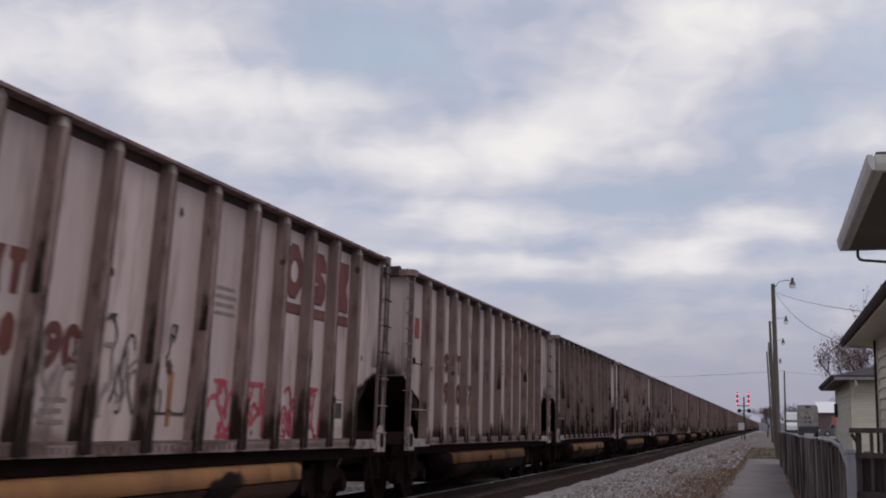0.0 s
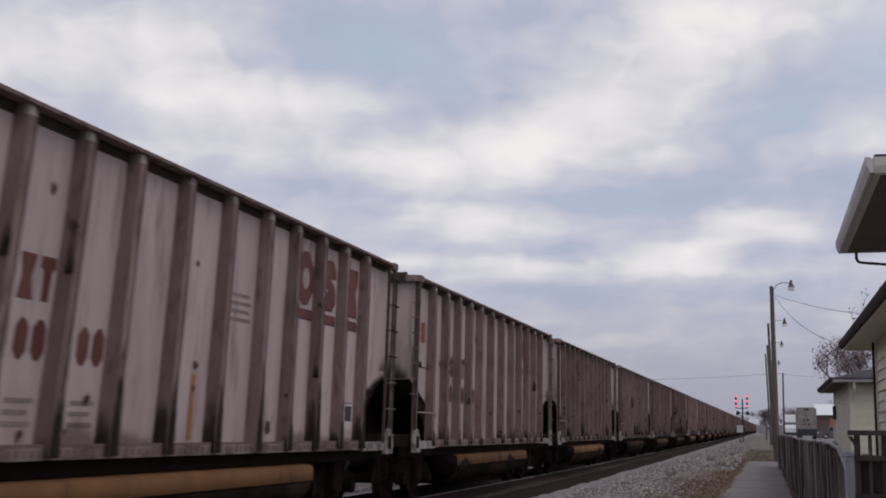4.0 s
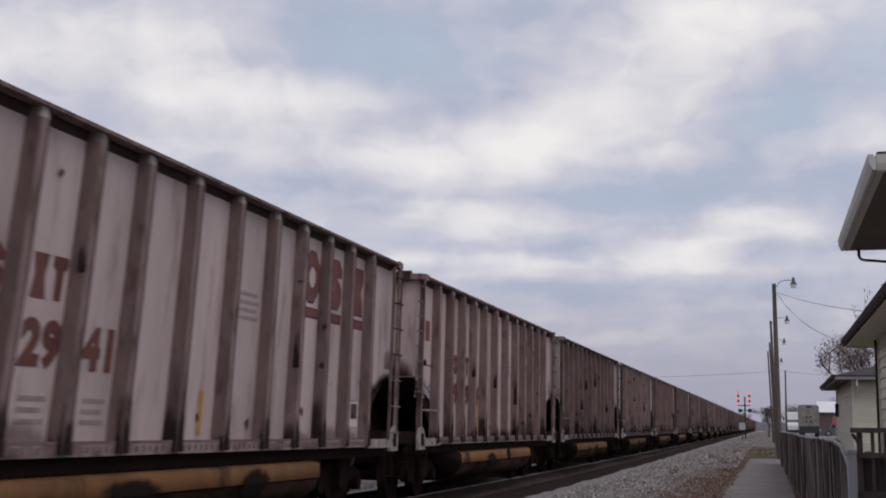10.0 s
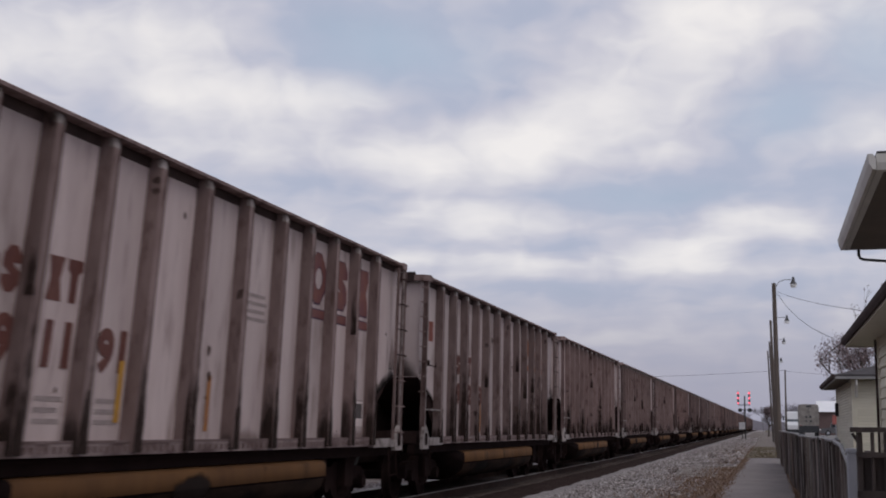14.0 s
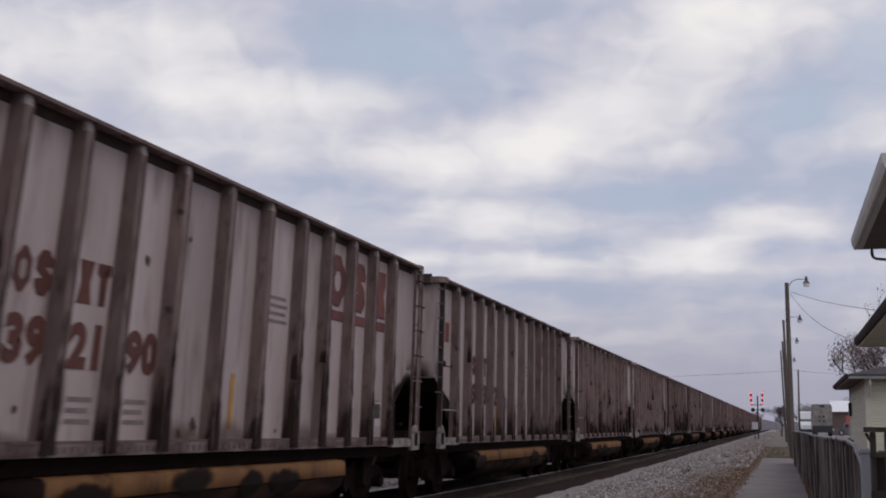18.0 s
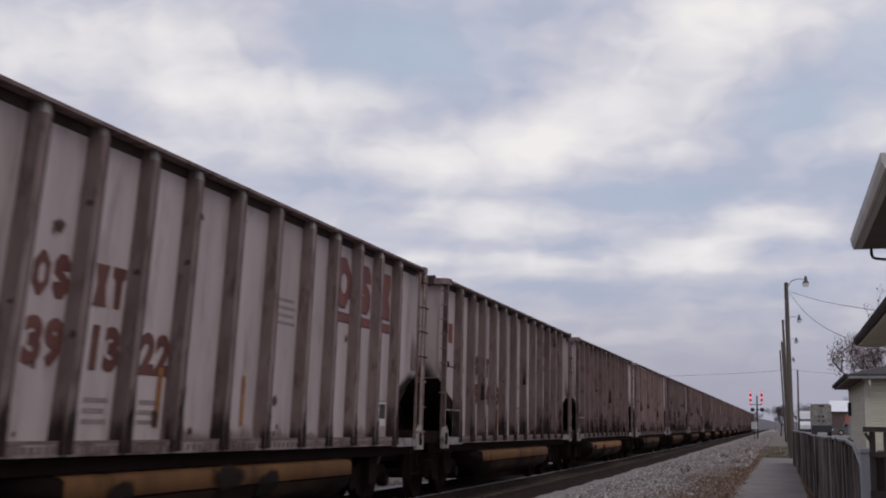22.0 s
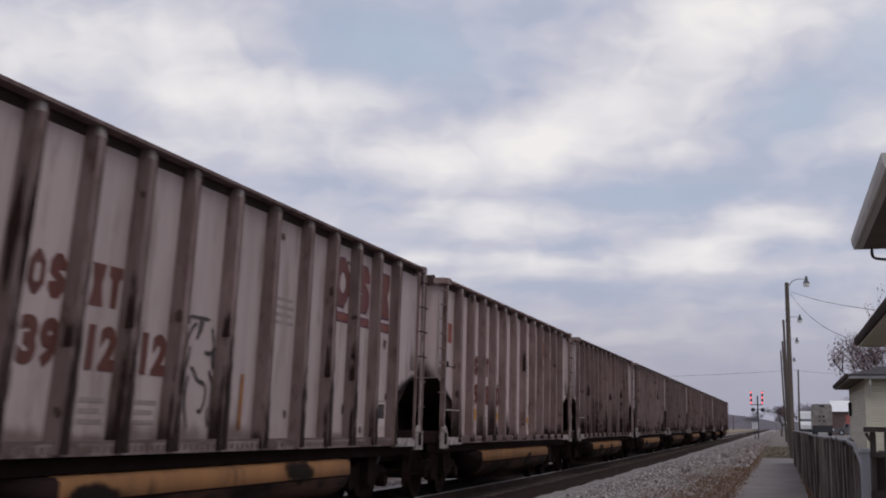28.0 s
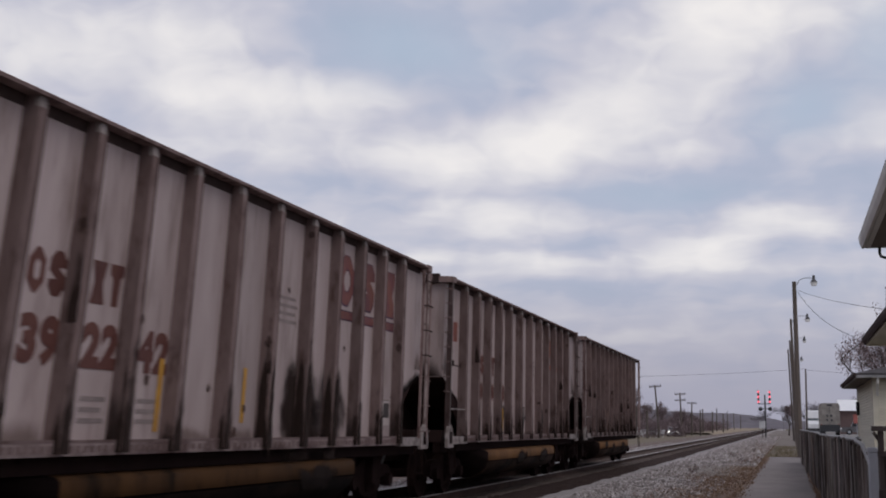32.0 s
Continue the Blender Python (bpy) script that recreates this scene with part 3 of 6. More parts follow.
strip("field", [(-420, -0.02), (-400, 0.6), (-60, 0.5), (-46, -0.02)], 60, 1400, 8.0, M_FIELD, "tan field of dead grass", "field")
strip("crossing_field", [(-26, -0.02), (-25, 0.35), (-14, 0.35), (-13, -0.02)], 230, 700, 8.0, M_FIELD, "tan field of dead grass by the line", "field")


def rails():
    for side, x in (("near", RAIL_X + 0.7525), ("far", RAIL_X - 0.7525)):
        f = Form()
        ys = list(range(-40, 80, 6)) + list(range(80, 920, 20))
        ring = [(-0.07, 0), (0.07, 0), (0.07, 0.012), (0.012, 0.03), (0.012, 0.13), (0.037, 0.135), (0.037, 0.16), (0.03, 0.172), (-0.03, 0.172), (-0.037, 0.16), (-0.037, 0.135), (-0.012, 0.13), (-0.012, 0.03), (-0.07, 0.012)]
        n = len(ring)
        for y in ys:
            f.v += [(x + u, y, rise(y) + RAIL_Z - 0.172 + v) for u, v in ring]
        for j in range(len(ys) - 1):
            f.f += [(j * n + i, j * n + (i + 1) % n, (j + 1) * n + (i + 1) % n, (j + 1) * n + i) for i in range(n)]
            f.m += [0 if i in (6, 7, 8) else 1 for i in range(n)]
        solid("rail", f, [M_RAIL, M_RAILSIDE], "worn steel rail with a bright running top", "rail", group="rails of the line", kind="structure")


rails()

# ---- the coal cars ----

PITCH = 16.18                        # coupler to coupler
HALF = 7.39                          # half the body's length
SILL, TOP = 1.03, 4.13               # above the rail
SKIN, OUT = 1.385, 1.55               # side sheet and post faces, from the centre line
STEPS = (1.043, 1.029, 1.046, 1.039, 1.199, 1.193, 1.185, 1.042, 1.044, 1.023, 1.057)
POSTS = [HALF - 1.48]
for gap in STEPS:
    POSTS.append(POSTS[-1] - gap)
POSTS.reverse()                      # from the near end to the far end; each is the far edge of a post
PW = 0.19                            # post width
EDGES = [-HALF + 0.06] + [p for p in POSTS] + [HALF - 0.04]
NCARS = 51


def cut_line(y):
    """Lower edge of the side sheet: cut away over the trucks, where the end slopes run in."""
    d = HALF - abs(y)
    return 2.28 - 0.36 * d if d < 1.33 else SILL + 0.12


def side_panel_form(i, side=1):
    a, b = EDGES[i], EDGES[i + 1]
    f = Form()
    x0, x1 = SKIN - 0.012, SKIN
    za, zb = cut_line(a), cut_line(b)
    if i == 0:
        zb = 2.28 - 0.36 * (HALF + b)
    if i == len(EDGES) - 2:
        za = 2.28 - 0.36 * (HALF - a)
    foot = [(a, za), (b, zb)]
    if i in (0, len(EDGES) - 2):
        # burnt ragged edge along the slope
        rng = random.Random(i)
        foot = [(a + (b - a) * k / 14, za + (zb - za) * k / 14 + (rng.uniform(-0.045, 0.03) if 0 < k < 14 else 0)) for k in range(15)]
    ring = foot + [(b, TOP - 0.08), (a, TOP - 0.08)]
    n = len(ring)
    p = [(side * x, y, z) for x in (x0, x1) for y, z in ring]
    f.poly(p, [tuple(range(n)), tuple(range(2 * n - 1, n - 1, -1))] + [(k, n + k, n + (k + 1) % n, (k + 1) % n) for k in range(n)])
    return f


def post_form(side=1):
    """A tapered pressed stake: pale flank, grimy outer face, dark brown far edge, pale tip."""
    f = Form()
    w, t = PW, SKIN
    zs = [(SILL + 0.02, OUT), (SILL + 0.5, OUT - 0.012), (TOP - 0.15, OUT - 0.02), (TOP - 0.045, OUT - 0.035)]
    for (z0, o0), (z1, o1) in zip(zs, zs[1:]):
        tip = z1 > TOP - 0.1

        def ring(o, z):
            e = t + (o - t) * 0.68
            return [(side * t, -w, z), (side * e, -w + 0.015, z), (side * o, -w + 0.02, z), (side * o, -0.055, z), (side * (o - 0.004), -0.02, z), (side * t, 0, z)]
        p = ring(o0, z0) + ring(o1, z1)
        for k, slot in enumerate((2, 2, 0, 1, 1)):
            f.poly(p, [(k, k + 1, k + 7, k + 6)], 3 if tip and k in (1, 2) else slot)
        if tip:
            f.poly(p, [(6, 7, 8, 9, 10, 11)], 3)
        if z0 < SILL + 0.1:
            f.poly(p, [(5, 4, 3, 2, 1, 0)], 1)
    return f


def wheelset_form():
    f = Form()
    r, n = 0.457, 20
    for s in (-1, 1):
        ring = [(math.cos(i * math.tau / n), math.sin(i * math.tau / n)) for i in range(n)]
        prof = [(s * 0.68, 0.485), (s * 0.71, 0.475), (s * 0.72, r), (s * 0.82, r - 0.006), (s * 0.82, r - 0.07), (s * 0.775, r - 0.10), (s * 0.765, 0.14), (s * 0.80, 0.11), (s * 0.80, 0.0)]
        base = len(f.v)
        for x, q in prof:
            f.v += [(x, q * c, q * d) for c, d in ring]
        for j in range(len(prof) - 1):
            f.f += [(base + j * n + i, base + j * n + (i + 1) % n, base + (j + 1) * n + (i + 1) % n, base + (j + 1) * n + i) for i in range(n)]
            f.m += [1 if j in (2,) else 0] * n
    f.tube((-0.72, 0, 0), (0.72, 0, 0), 0.085, 10)
    return f


def side_frame_form(s):
    """A cast truck side frame with its window and pedestals."""
    ring = [(-1.15, 0.40), (-1.15, 0.60), (-0.98, 0.70), (-0.55, 0.72), (-0.30, 0.80), (0.30, 0.80), (0.55, 0.72), (0.98, 0.70), (1.15, 0.60), (1.15, 0.40), (0.98, 0.40), (0.90, 0.52), (0.62, 0.50),
            (0.40, 0.30), (0.30, 0.24), (-0.30, 0.24), (-0.40, 0.30), (-0.62, 0.50), (-0.90, 0.52), (-0.98, 0.40)]
    f = Form()
    f.extrude(ring, "x", s * 0.93, s * 1.07)
    for y in (-0.89, 0.89):
        f.tube((s * 1.0, y, 0.457), (s * 1.16, y, 0.457), 0.11, 10)
    for y in (-0.12, 0.0, 0.12):
        f.tube((s * 1.09, y, 0.30), (s * 1.09, y, 0.56), 0.05, 8)
    return f


def build_car():
    car = thing("coal_hopper_car", "white-painted open-top coal hopper car streaked with rust and soot", "freight car", group="cars of the coal train")
    for i in range(len(EDGES) - 1):
        part("side_panel", side_panel_form(i), M_PANEL, car)
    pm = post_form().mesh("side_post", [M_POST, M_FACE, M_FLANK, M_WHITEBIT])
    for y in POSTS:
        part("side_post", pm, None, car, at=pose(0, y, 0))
    # far side, joined
    f = Form()
    for i in range(len(EDGES) - 1):
        g = side_panel_form(i, -1)
        f.poly(g.v, g.f)
    part("far_side", f, M_PANEL, car)
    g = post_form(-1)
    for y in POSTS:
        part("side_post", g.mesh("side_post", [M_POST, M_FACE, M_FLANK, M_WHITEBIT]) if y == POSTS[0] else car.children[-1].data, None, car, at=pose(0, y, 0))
    # top chord round the rim, rounded over at the ends
    f = Form()
    for s in (-1, 1):
        f.extrude([(s * (SKIN - 0.05), TOP - 0.05), (s * (OUT + 0.005), TOP - 0.05), (s * (OUT + 0.01), TOP - 0.02), (s * (OUT - 0.02), TOP), (s * (SKIN - 0.02), TOP), (s * (SKIN - 0.05), TOP - 0.03)], "y", -HALF + 0.3, HALF - 0.3)
        # added dark strip standing in for the shadow below the chord
        f.extrude([(s * (SKIN - 0.02), TOP - 0.15), (s * (SKIN + 0.012), TOP - 0.15), (s * (SKIN + 0.03), TOP - 0.051), (s * (SKIN - 0.02), TOP - 0.051)], "y", -HALF + 0.3, HALF - 0.3, 1)
        for e in (-1, 1):
            p = [(s * (SKIN - 0.05), e * (HALF - 0.3)), (s * OUT, e * (HALF - 0.3)), (s * OUT, e * (HALF - 0.06)), (s * (OUT - 0.10), e * (HALF + 0.04)), (s * (SKIN - 0.1), e * (HALF + 0.04)), (s * (SKIN - 0.1), e * (HALF - 0.12))]
            f.extrude(p, "z", TOP - 0.10, TOP + 0.012)
    part("top_chord", f, [M_POST, M_CHORD], car, "grimy grey top rail with its shadow as a dark strip")
    for e in (-1, 1):
        f = Form()
        f.extrude([(e * (HALF - 0.12), TOP - 0.11), (e * (HALF + 0.04), TOP - 0.11), (e * (HALF + 0.04), TOP + 0.05), (e * (HALF - 0.02), TOP + 0.075), (e * (HALF - 0.12), TOP + 0.02)], "x", -SKIN + 0.1, SKIN - 0.1)
        part("end_chord", f, M_CHORD, car, "dark rusty end rail")
        # the upright upper end sheet, and the slope below it
        f = Form()
        f.box(-SKIN + 0.02, SKIN - 0.02, *sorted((e * (HALF - 0.10), e * (HALF - 0.085))), 2.25, TOP - 0.11)
        part("end_sheet", f, M_PANEL, car, "white end sheet grimed with coal dust")
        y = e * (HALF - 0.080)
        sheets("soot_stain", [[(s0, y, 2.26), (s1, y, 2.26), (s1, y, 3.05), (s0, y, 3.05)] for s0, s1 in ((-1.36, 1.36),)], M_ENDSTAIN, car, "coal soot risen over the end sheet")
        f = Form()
        ya, yb = e * (HALF - 0.09), e * (HALF - 3.3)
        p = [(x, y, z) for x in (-SKIN + 0.015, SKIN - 0.015) for y, z in ((ya, 2.23), (yb, SILL + 0.1), (yb, SILL + 0.12), (ya, 2.25))]
        f.poly(p, [(0, 1, 2, 3), (4, 7, 6, 5), (0, 4, 5, 1), (1, 5, 6, 2), (2, 6, 7, 3), (3, 7, 4, 0)])
        for x in (-SKIN + 0.03, SKIN - 0.03):
            f.poly([(x, ya, 2.29), (x, yb, SILL + 0.1), (x, e * (HALF - 1.7), SILL + 0.1), (x - 0.02, ya, 2.29), (x - 0.02, yb, SILL + 0.1), (x - 0.02, e * (HALF - 1.7), SILL + 0.1)], [(0, 1, 2), (5, 4, 3), (0, 3, 4, 1), (1, 4, 5, 2), (2, 5, 3, 0)])
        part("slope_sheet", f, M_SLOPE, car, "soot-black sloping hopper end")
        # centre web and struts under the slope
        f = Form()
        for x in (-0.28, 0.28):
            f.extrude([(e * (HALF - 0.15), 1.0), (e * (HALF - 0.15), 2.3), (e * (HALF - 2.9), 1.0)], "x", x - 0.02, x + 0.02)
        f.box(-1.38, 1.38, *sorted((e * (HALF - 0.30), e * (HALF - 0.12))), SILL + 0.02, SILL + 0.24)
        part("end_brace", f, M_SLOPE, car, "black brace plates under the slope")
        for s in (-1, 1):
            f = Form()
            yc = e * (HALF - 0.11)
            inner = OUT - 0.055 if e > 0 else SKIN + 0.05
            f.extrude([(s * inner, yc), (s * (OUT - 0.035), yc), (s * (OUT - 0.035), yc + e * 0.03), (s * (OUT - 0.01), yc + e * 0.03),
                       (s * (OUT - 0.01), yc - e * 0.02), (s * (OUT - 0.03), yc - e * 0.05), (s * inner, yc - e * 0.05)], "z", SILL + 0.1, TOP - 0.1, 1)
            f.m[5] = f.m[6] = 0
            part("corner_post", f, [M_WHITEBIT, M_POST], car, "scuffed white corner post")
            if e < 0:
                f = Form()
                f.tube((s * (OUT - 0.03), e * (HALF - 0.16), 1.66), (s * (OUT - 0.03), e * (HALF - 1.5), 1.66), 0.014, 6)
                part("grab_rail", f, M_WHITEBIT, car, "thin white grab rail")
            f = Form()
            ring = [(e * (HALF - 0.38), SILL - 0.08), (e * (HALF + 0.03), SILL - 0.08), (e * (HALF + 0.03), SILL + 0.12), (e * (HALF - 0.05), SILL + 0.30), (e * (HALF - 0.17), SILL + 0.34),
                    (e * (HALF - 0.29), SILL + 0.24), (e * (HALF - 0.38), SILL + 0.10)]
            f.extrude(ring, "x", s * (OUT - 0.06), s * OUT)
            for k in range(8):
                t = k * math.tau / 8
                f.v.append((s * (OUT + 0.004), e * (HALF - 0.17) + (0.13 if k % 2 else 0.10) * math.cos(t), SILL + 0.10 + (0.15 if k % 2 else 0.11) * math.sin(t)))
            f.f.append(tuple(range(len(f.v) - 8, len(f.v))))
            f.m.append(1)
            part("push_plate", f, [M_WHITEBIT, M_NEARBLACK], car, "white poling casting with a dark socket")
            f = Form()
            f.box(*sorted((s * (OUT - 0.10), s * (OUT - 0.02))), *sorted((e * (HALF - 0.34), e * (HALF - 1.5))), SILL - 0.02, SILL + 0.12)
            part("sill_end", f, M_WHITEBIT, car, "chalky white sill end")
            # sill steps
            f = Form()
            y0, y1 = e * (HALF - 0.2), e * (HALF - 0.62)
            f.line([(s * (OUT - 0.05), y0, SILL - 0.1), (s * (OUT - 0.02), y0, SILL - 0.48), (s * (OUT - 0.02), y1, SILL - 0.48), (s * (OUT - 0.05), y1, SILL)], 0.016)
            part("step", f, M_UNDER, car)
        # ladder on the side by the far end; short rungs up the corner by the near one
        if e > 0:
            for y in (HALF - 0.10, HALF - 0.52):
                f = Form()
                f.box(OUT - 0.03, OUT + 0.01, y - 0.022, y + 0.022, SILL + 0.1, TOP - 0.12)
                part("ladder_upright", f, M_POST, car, "grimy ladder upright")
            for k in range(7):
                z = SILL + 0.22 + k * 0.43
                f = Form()
                f.line([(OUT, HALF - 0.52, z), (OUT + 0.06, HALF - 0.50, z), (OUT + 0.05, HALF - 0.10, z), (OUT - 0.02, HALF - 0.06, z)], 0.011, 5)
                part("rung", f, M_UNDER if k > 2 else M_POST, car)
        else:
            for k in range(8):
                z = SILL + 0.95 + k * 0.275
                f = Form()
                f.line([(SKIN + 0.05, -HALF + 0.08, z), (SKIN + 0.05, -HALF - 0.02, z), (SKIN + 0.12, -HALF - 0.02, z), (SKIN + 0.12, -HALF + 0.08, z)], 0.012, 5)
                part("rung", f, M_POST, car)
            f = Form()
            for k in range(5):
                f.box(0.25, 1.05 - 0.13 * (k % 3), -HALF + 0.079, -HALF + 0.084, 3.55 - 0.11 * k, 3.59 - 0.11 * k)
            part("end_stencil", f, M_STENCIL, car, "worn grey stencil lines")["kind"] = "stuff"
        # small retaining lever by the near end
        if e < 0:
            f = Form()
            f.line([(OUT - 0.12, -HALF + 0.22, 2.47), (OUT + 0.02, -HALF + 0.3, 2.47), (OUT + 0.02, -HALF + 0.62, 2.45), (OUT + 0.02, -HALF + 0.64, 2.53)], 0.011, 5)
            f.extrude([(-HALF + 0.58, 2.49), (-HALF + 0.67, 2.49), (-HALF + 0.66, 2.54), (-HALF + 0.63, 2.59), (-HALF + 0.59, 2.54)], "x", SKIN, SKIN + 0.06)
            part("lever", f, M_UNDER, car, "dark retaining lever")
        # coupler
        f = Form()
        f.box(-0.12, 0.12, *sorted((e * (HALF - 0.3), e * (HALF + 0.55))), 0.72, 1.0)
        f.box(-0.2, 0.16, *sorted((e * (HALF + 0.45), e * (PITCH / 2 + 0.02))), 0.68, 1.04, c=0.03)
        part("coupler", f, M_UNDER, car, "greasy knuckle coupler")
        f = Form()
        f.line([(0.3, e * (HALF - 0.1), 0.8), (0.34, e * (HALF + 0.4), 0.45), (0.3, e * PITCH / 2, 0.4)], 0.028)
        part("air_hose", f, M_RUBBER, car, "black rubber air hose")
    # side sill with rivets along it
    for s in (-1, 1):
        f = Form()
        f.box(*sorted((s * (SKIN - 0.05), s * (OUT - 0.05))), -HALF + 1.4, HALF - 1.4, SILL, SILL + 0.14)
        # lower band: shade below the sill is put into its colour
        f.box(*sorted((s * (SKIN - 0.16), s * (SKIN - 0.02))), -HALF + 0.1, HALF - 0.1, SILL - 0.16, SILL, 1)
        part("side_sill", f, [M_SILL, M_NEARBLACK], car, "grimed side sill over a band darkened for shade")
        if s < 0:
            continue
        f = Form()
        f.box(OUT - 0.051, OUT - 0.046, EDGES[1] + 0.05, EDGES[-2] - 0.05, SILL + 0.115, SILL + 0.142)
        for a, b in zip(EDGES[1:-1], EDGES[2:-1]):
            n = 7
            for k in range(n):
                y = a + 0.1 + (b - PW - a - 0.15) * k / (n - 1)
                f.box(*sorted((s * (OUT - 0.052), s * (OUT - 0.036))), y - 0.022, y + 0.022, SILL + 0.03, SILL + 0.09)
        part("riveted_flange", f, M_FLANK, car, "grimy riveted flange")
    # the low tubs between the trucks
    for s in (-1, 1):
        f = Form()
        prof = [(OUT - 0.13, SILL - 0.18), (OUT - 0.08, SILL - 0.22), (OUT - 0.07, SILL - 0.395), (OUT - 0.095, SILL - 0.42), (OUT - 0.13, SILL - 0.54), (OUT - 0.27, SILL - 0.66), (OUT - 0.55, SILL - 0.76), (0.45, SILL - 0.76), (0.30, SILL - 0.5), (0.30, SILL - 0.05)]
        n, ys = len(prof), [(-4.75, 0.25), (-4.4, 0.6), (-3.85, 1.0), (-1.6, 1.0), (-1.5, 0.985), (-1.4, 1.0), (1.4, 1.0), (1.5, 0.985), (1.6, 1.0), (3.85, 1.0), (4.4, 0.6), (4.75, 0.25)]
        for y, q in ys:
            f.v += [(s * (0.3 + (x - 0.3) * (0.6 + 0.4 * q)), y, SILL - 0.08 + (z - SILL + 0.08) * q) for x, z in prof]
        for j in range(len(ys) - 1):
            for i in range(n):
                f.f.append((j * n + i, j * n + (i + 1) % n, (j + 1) * n + (i + 1) % n, (j + 1) * n + i))
                # lower faces take the darker brown; seam and tapered ends near black
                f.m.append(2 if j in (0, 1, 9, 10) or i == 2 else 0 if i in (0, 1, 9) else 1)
        f.f += [tuple(range(n)), tuple(range((len(ys) - 1) * n, len(ys) * n))]
        f.m += [1, 1]
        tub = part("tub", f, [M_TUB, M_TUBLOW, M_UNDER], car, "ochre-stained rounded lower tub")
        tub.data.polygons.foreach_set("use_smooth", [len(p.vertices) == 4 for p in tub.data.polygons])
    f = Form()
    f.box(-0.25, 0.25, -HALF, HALF, SILL - 0.35, SILL + 0.02)
    f.box(-1.4, 1.4, -4.4, 4.4, SILL - 0.05, SILL - 0.02)
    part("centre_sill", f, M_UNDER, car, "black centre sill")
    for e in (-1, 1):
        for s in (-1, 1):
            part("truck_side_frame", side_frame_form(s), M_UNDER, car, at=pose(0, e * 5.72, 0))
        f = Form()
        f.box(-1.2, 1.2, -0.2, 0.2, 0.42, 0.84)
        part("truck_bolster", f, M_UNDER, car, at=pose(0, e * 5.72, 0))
    ws = wheelset_form().mesh("wheelset", [M_UNDER, M_NEARBLACK])
    for y in (-6.61, -4.83, 4.83, 6.61):
        part("wheelset", ws, None, car, at=pose(0, y, 0.457))
    return car


def rounded(y0, y1, z0, z1, c=0.06):
    return [(y0 + c, z0), (y1 - c, z0), (y1, z0 + c), (y1, z1 - c), (y1 - c, z1), (y0 + c, z1), (y0, z1 - c), (y0, z0 + c)]


PAINT = SKIN + 0.004


def plate(f, ring, x=PAINT, slot=0):
    f.poly([(x, y, z) for y, z in ring], [tuple(range(len(ring)))], slot)


def panel_span(i):
    """The clear width of panel i, counted from the near end."""
    return EDGES[i] + (0.27 if i else 0.02), EDGES[i + 1] - PW


# two-digit groups as they can be read; an empty group is worn past reading
NUMBERS = {0: " ,,90", 1: "39,00,37", 2: "39,31,57", 3: "39,35,08", 4: "39,22,76", 5: "39,08,99", 9: "39,14,08", 10: "39,22,26", 11: "39,31,35", 12: "39,07,04", 13: "39,06,37",
           14: "39,34,27", 15: "39,29,41", 16: "39,29,36", 17: "39,05,37", 18: "39,16,98", 19: "39,19,08", 20: "39,33,34", 21: "39,11,91", 22: "39,32,23", 25: "39,32,51", 26: "39,14,79",
           27: "39,21,90", 28: "39,13,52", 29: "39,22,27", 30: "39,14,80", 31: "39,09,70", 32: "39,25,70", 33: "39,13,22", 34: "39,24,49", 35: "39,21,", 36: "39,31,72", 37: "39,20,",
           38: "39,35,", 42: "39,12,12", 43: "39,18,50", 44: "39,23,47", 45: "39,34,63", 46: "39,19,01", 47: "39,07,99", 48: "39,22,42"}


def letters(text, height, name, parent, y, z):
    cu = bpy.data.curves.new(name, "FONT")
    cu.body, cu.size, cu.space_character = text, height * 1.38, 1.12
    cu.offset = 0.032
    cu.extrude = 0.001
    cu.resolution_u = 4
    cu.materials.append(M_RUST)
    ob = new(name, cu)
    ob.parent = parent
    # upright on the near side, reading from the near end to the far end
    ob.matrix_basis = Matrix.Translation((PAINT + 0.003, y, z)) @ Matrix(((0, 0, 1, 0), (1, 0, 0, 0), (0, 1, 0, 0), (0, 0, 0, 1)))
    ob.scale = (1.1, 1, 1)
    return ob


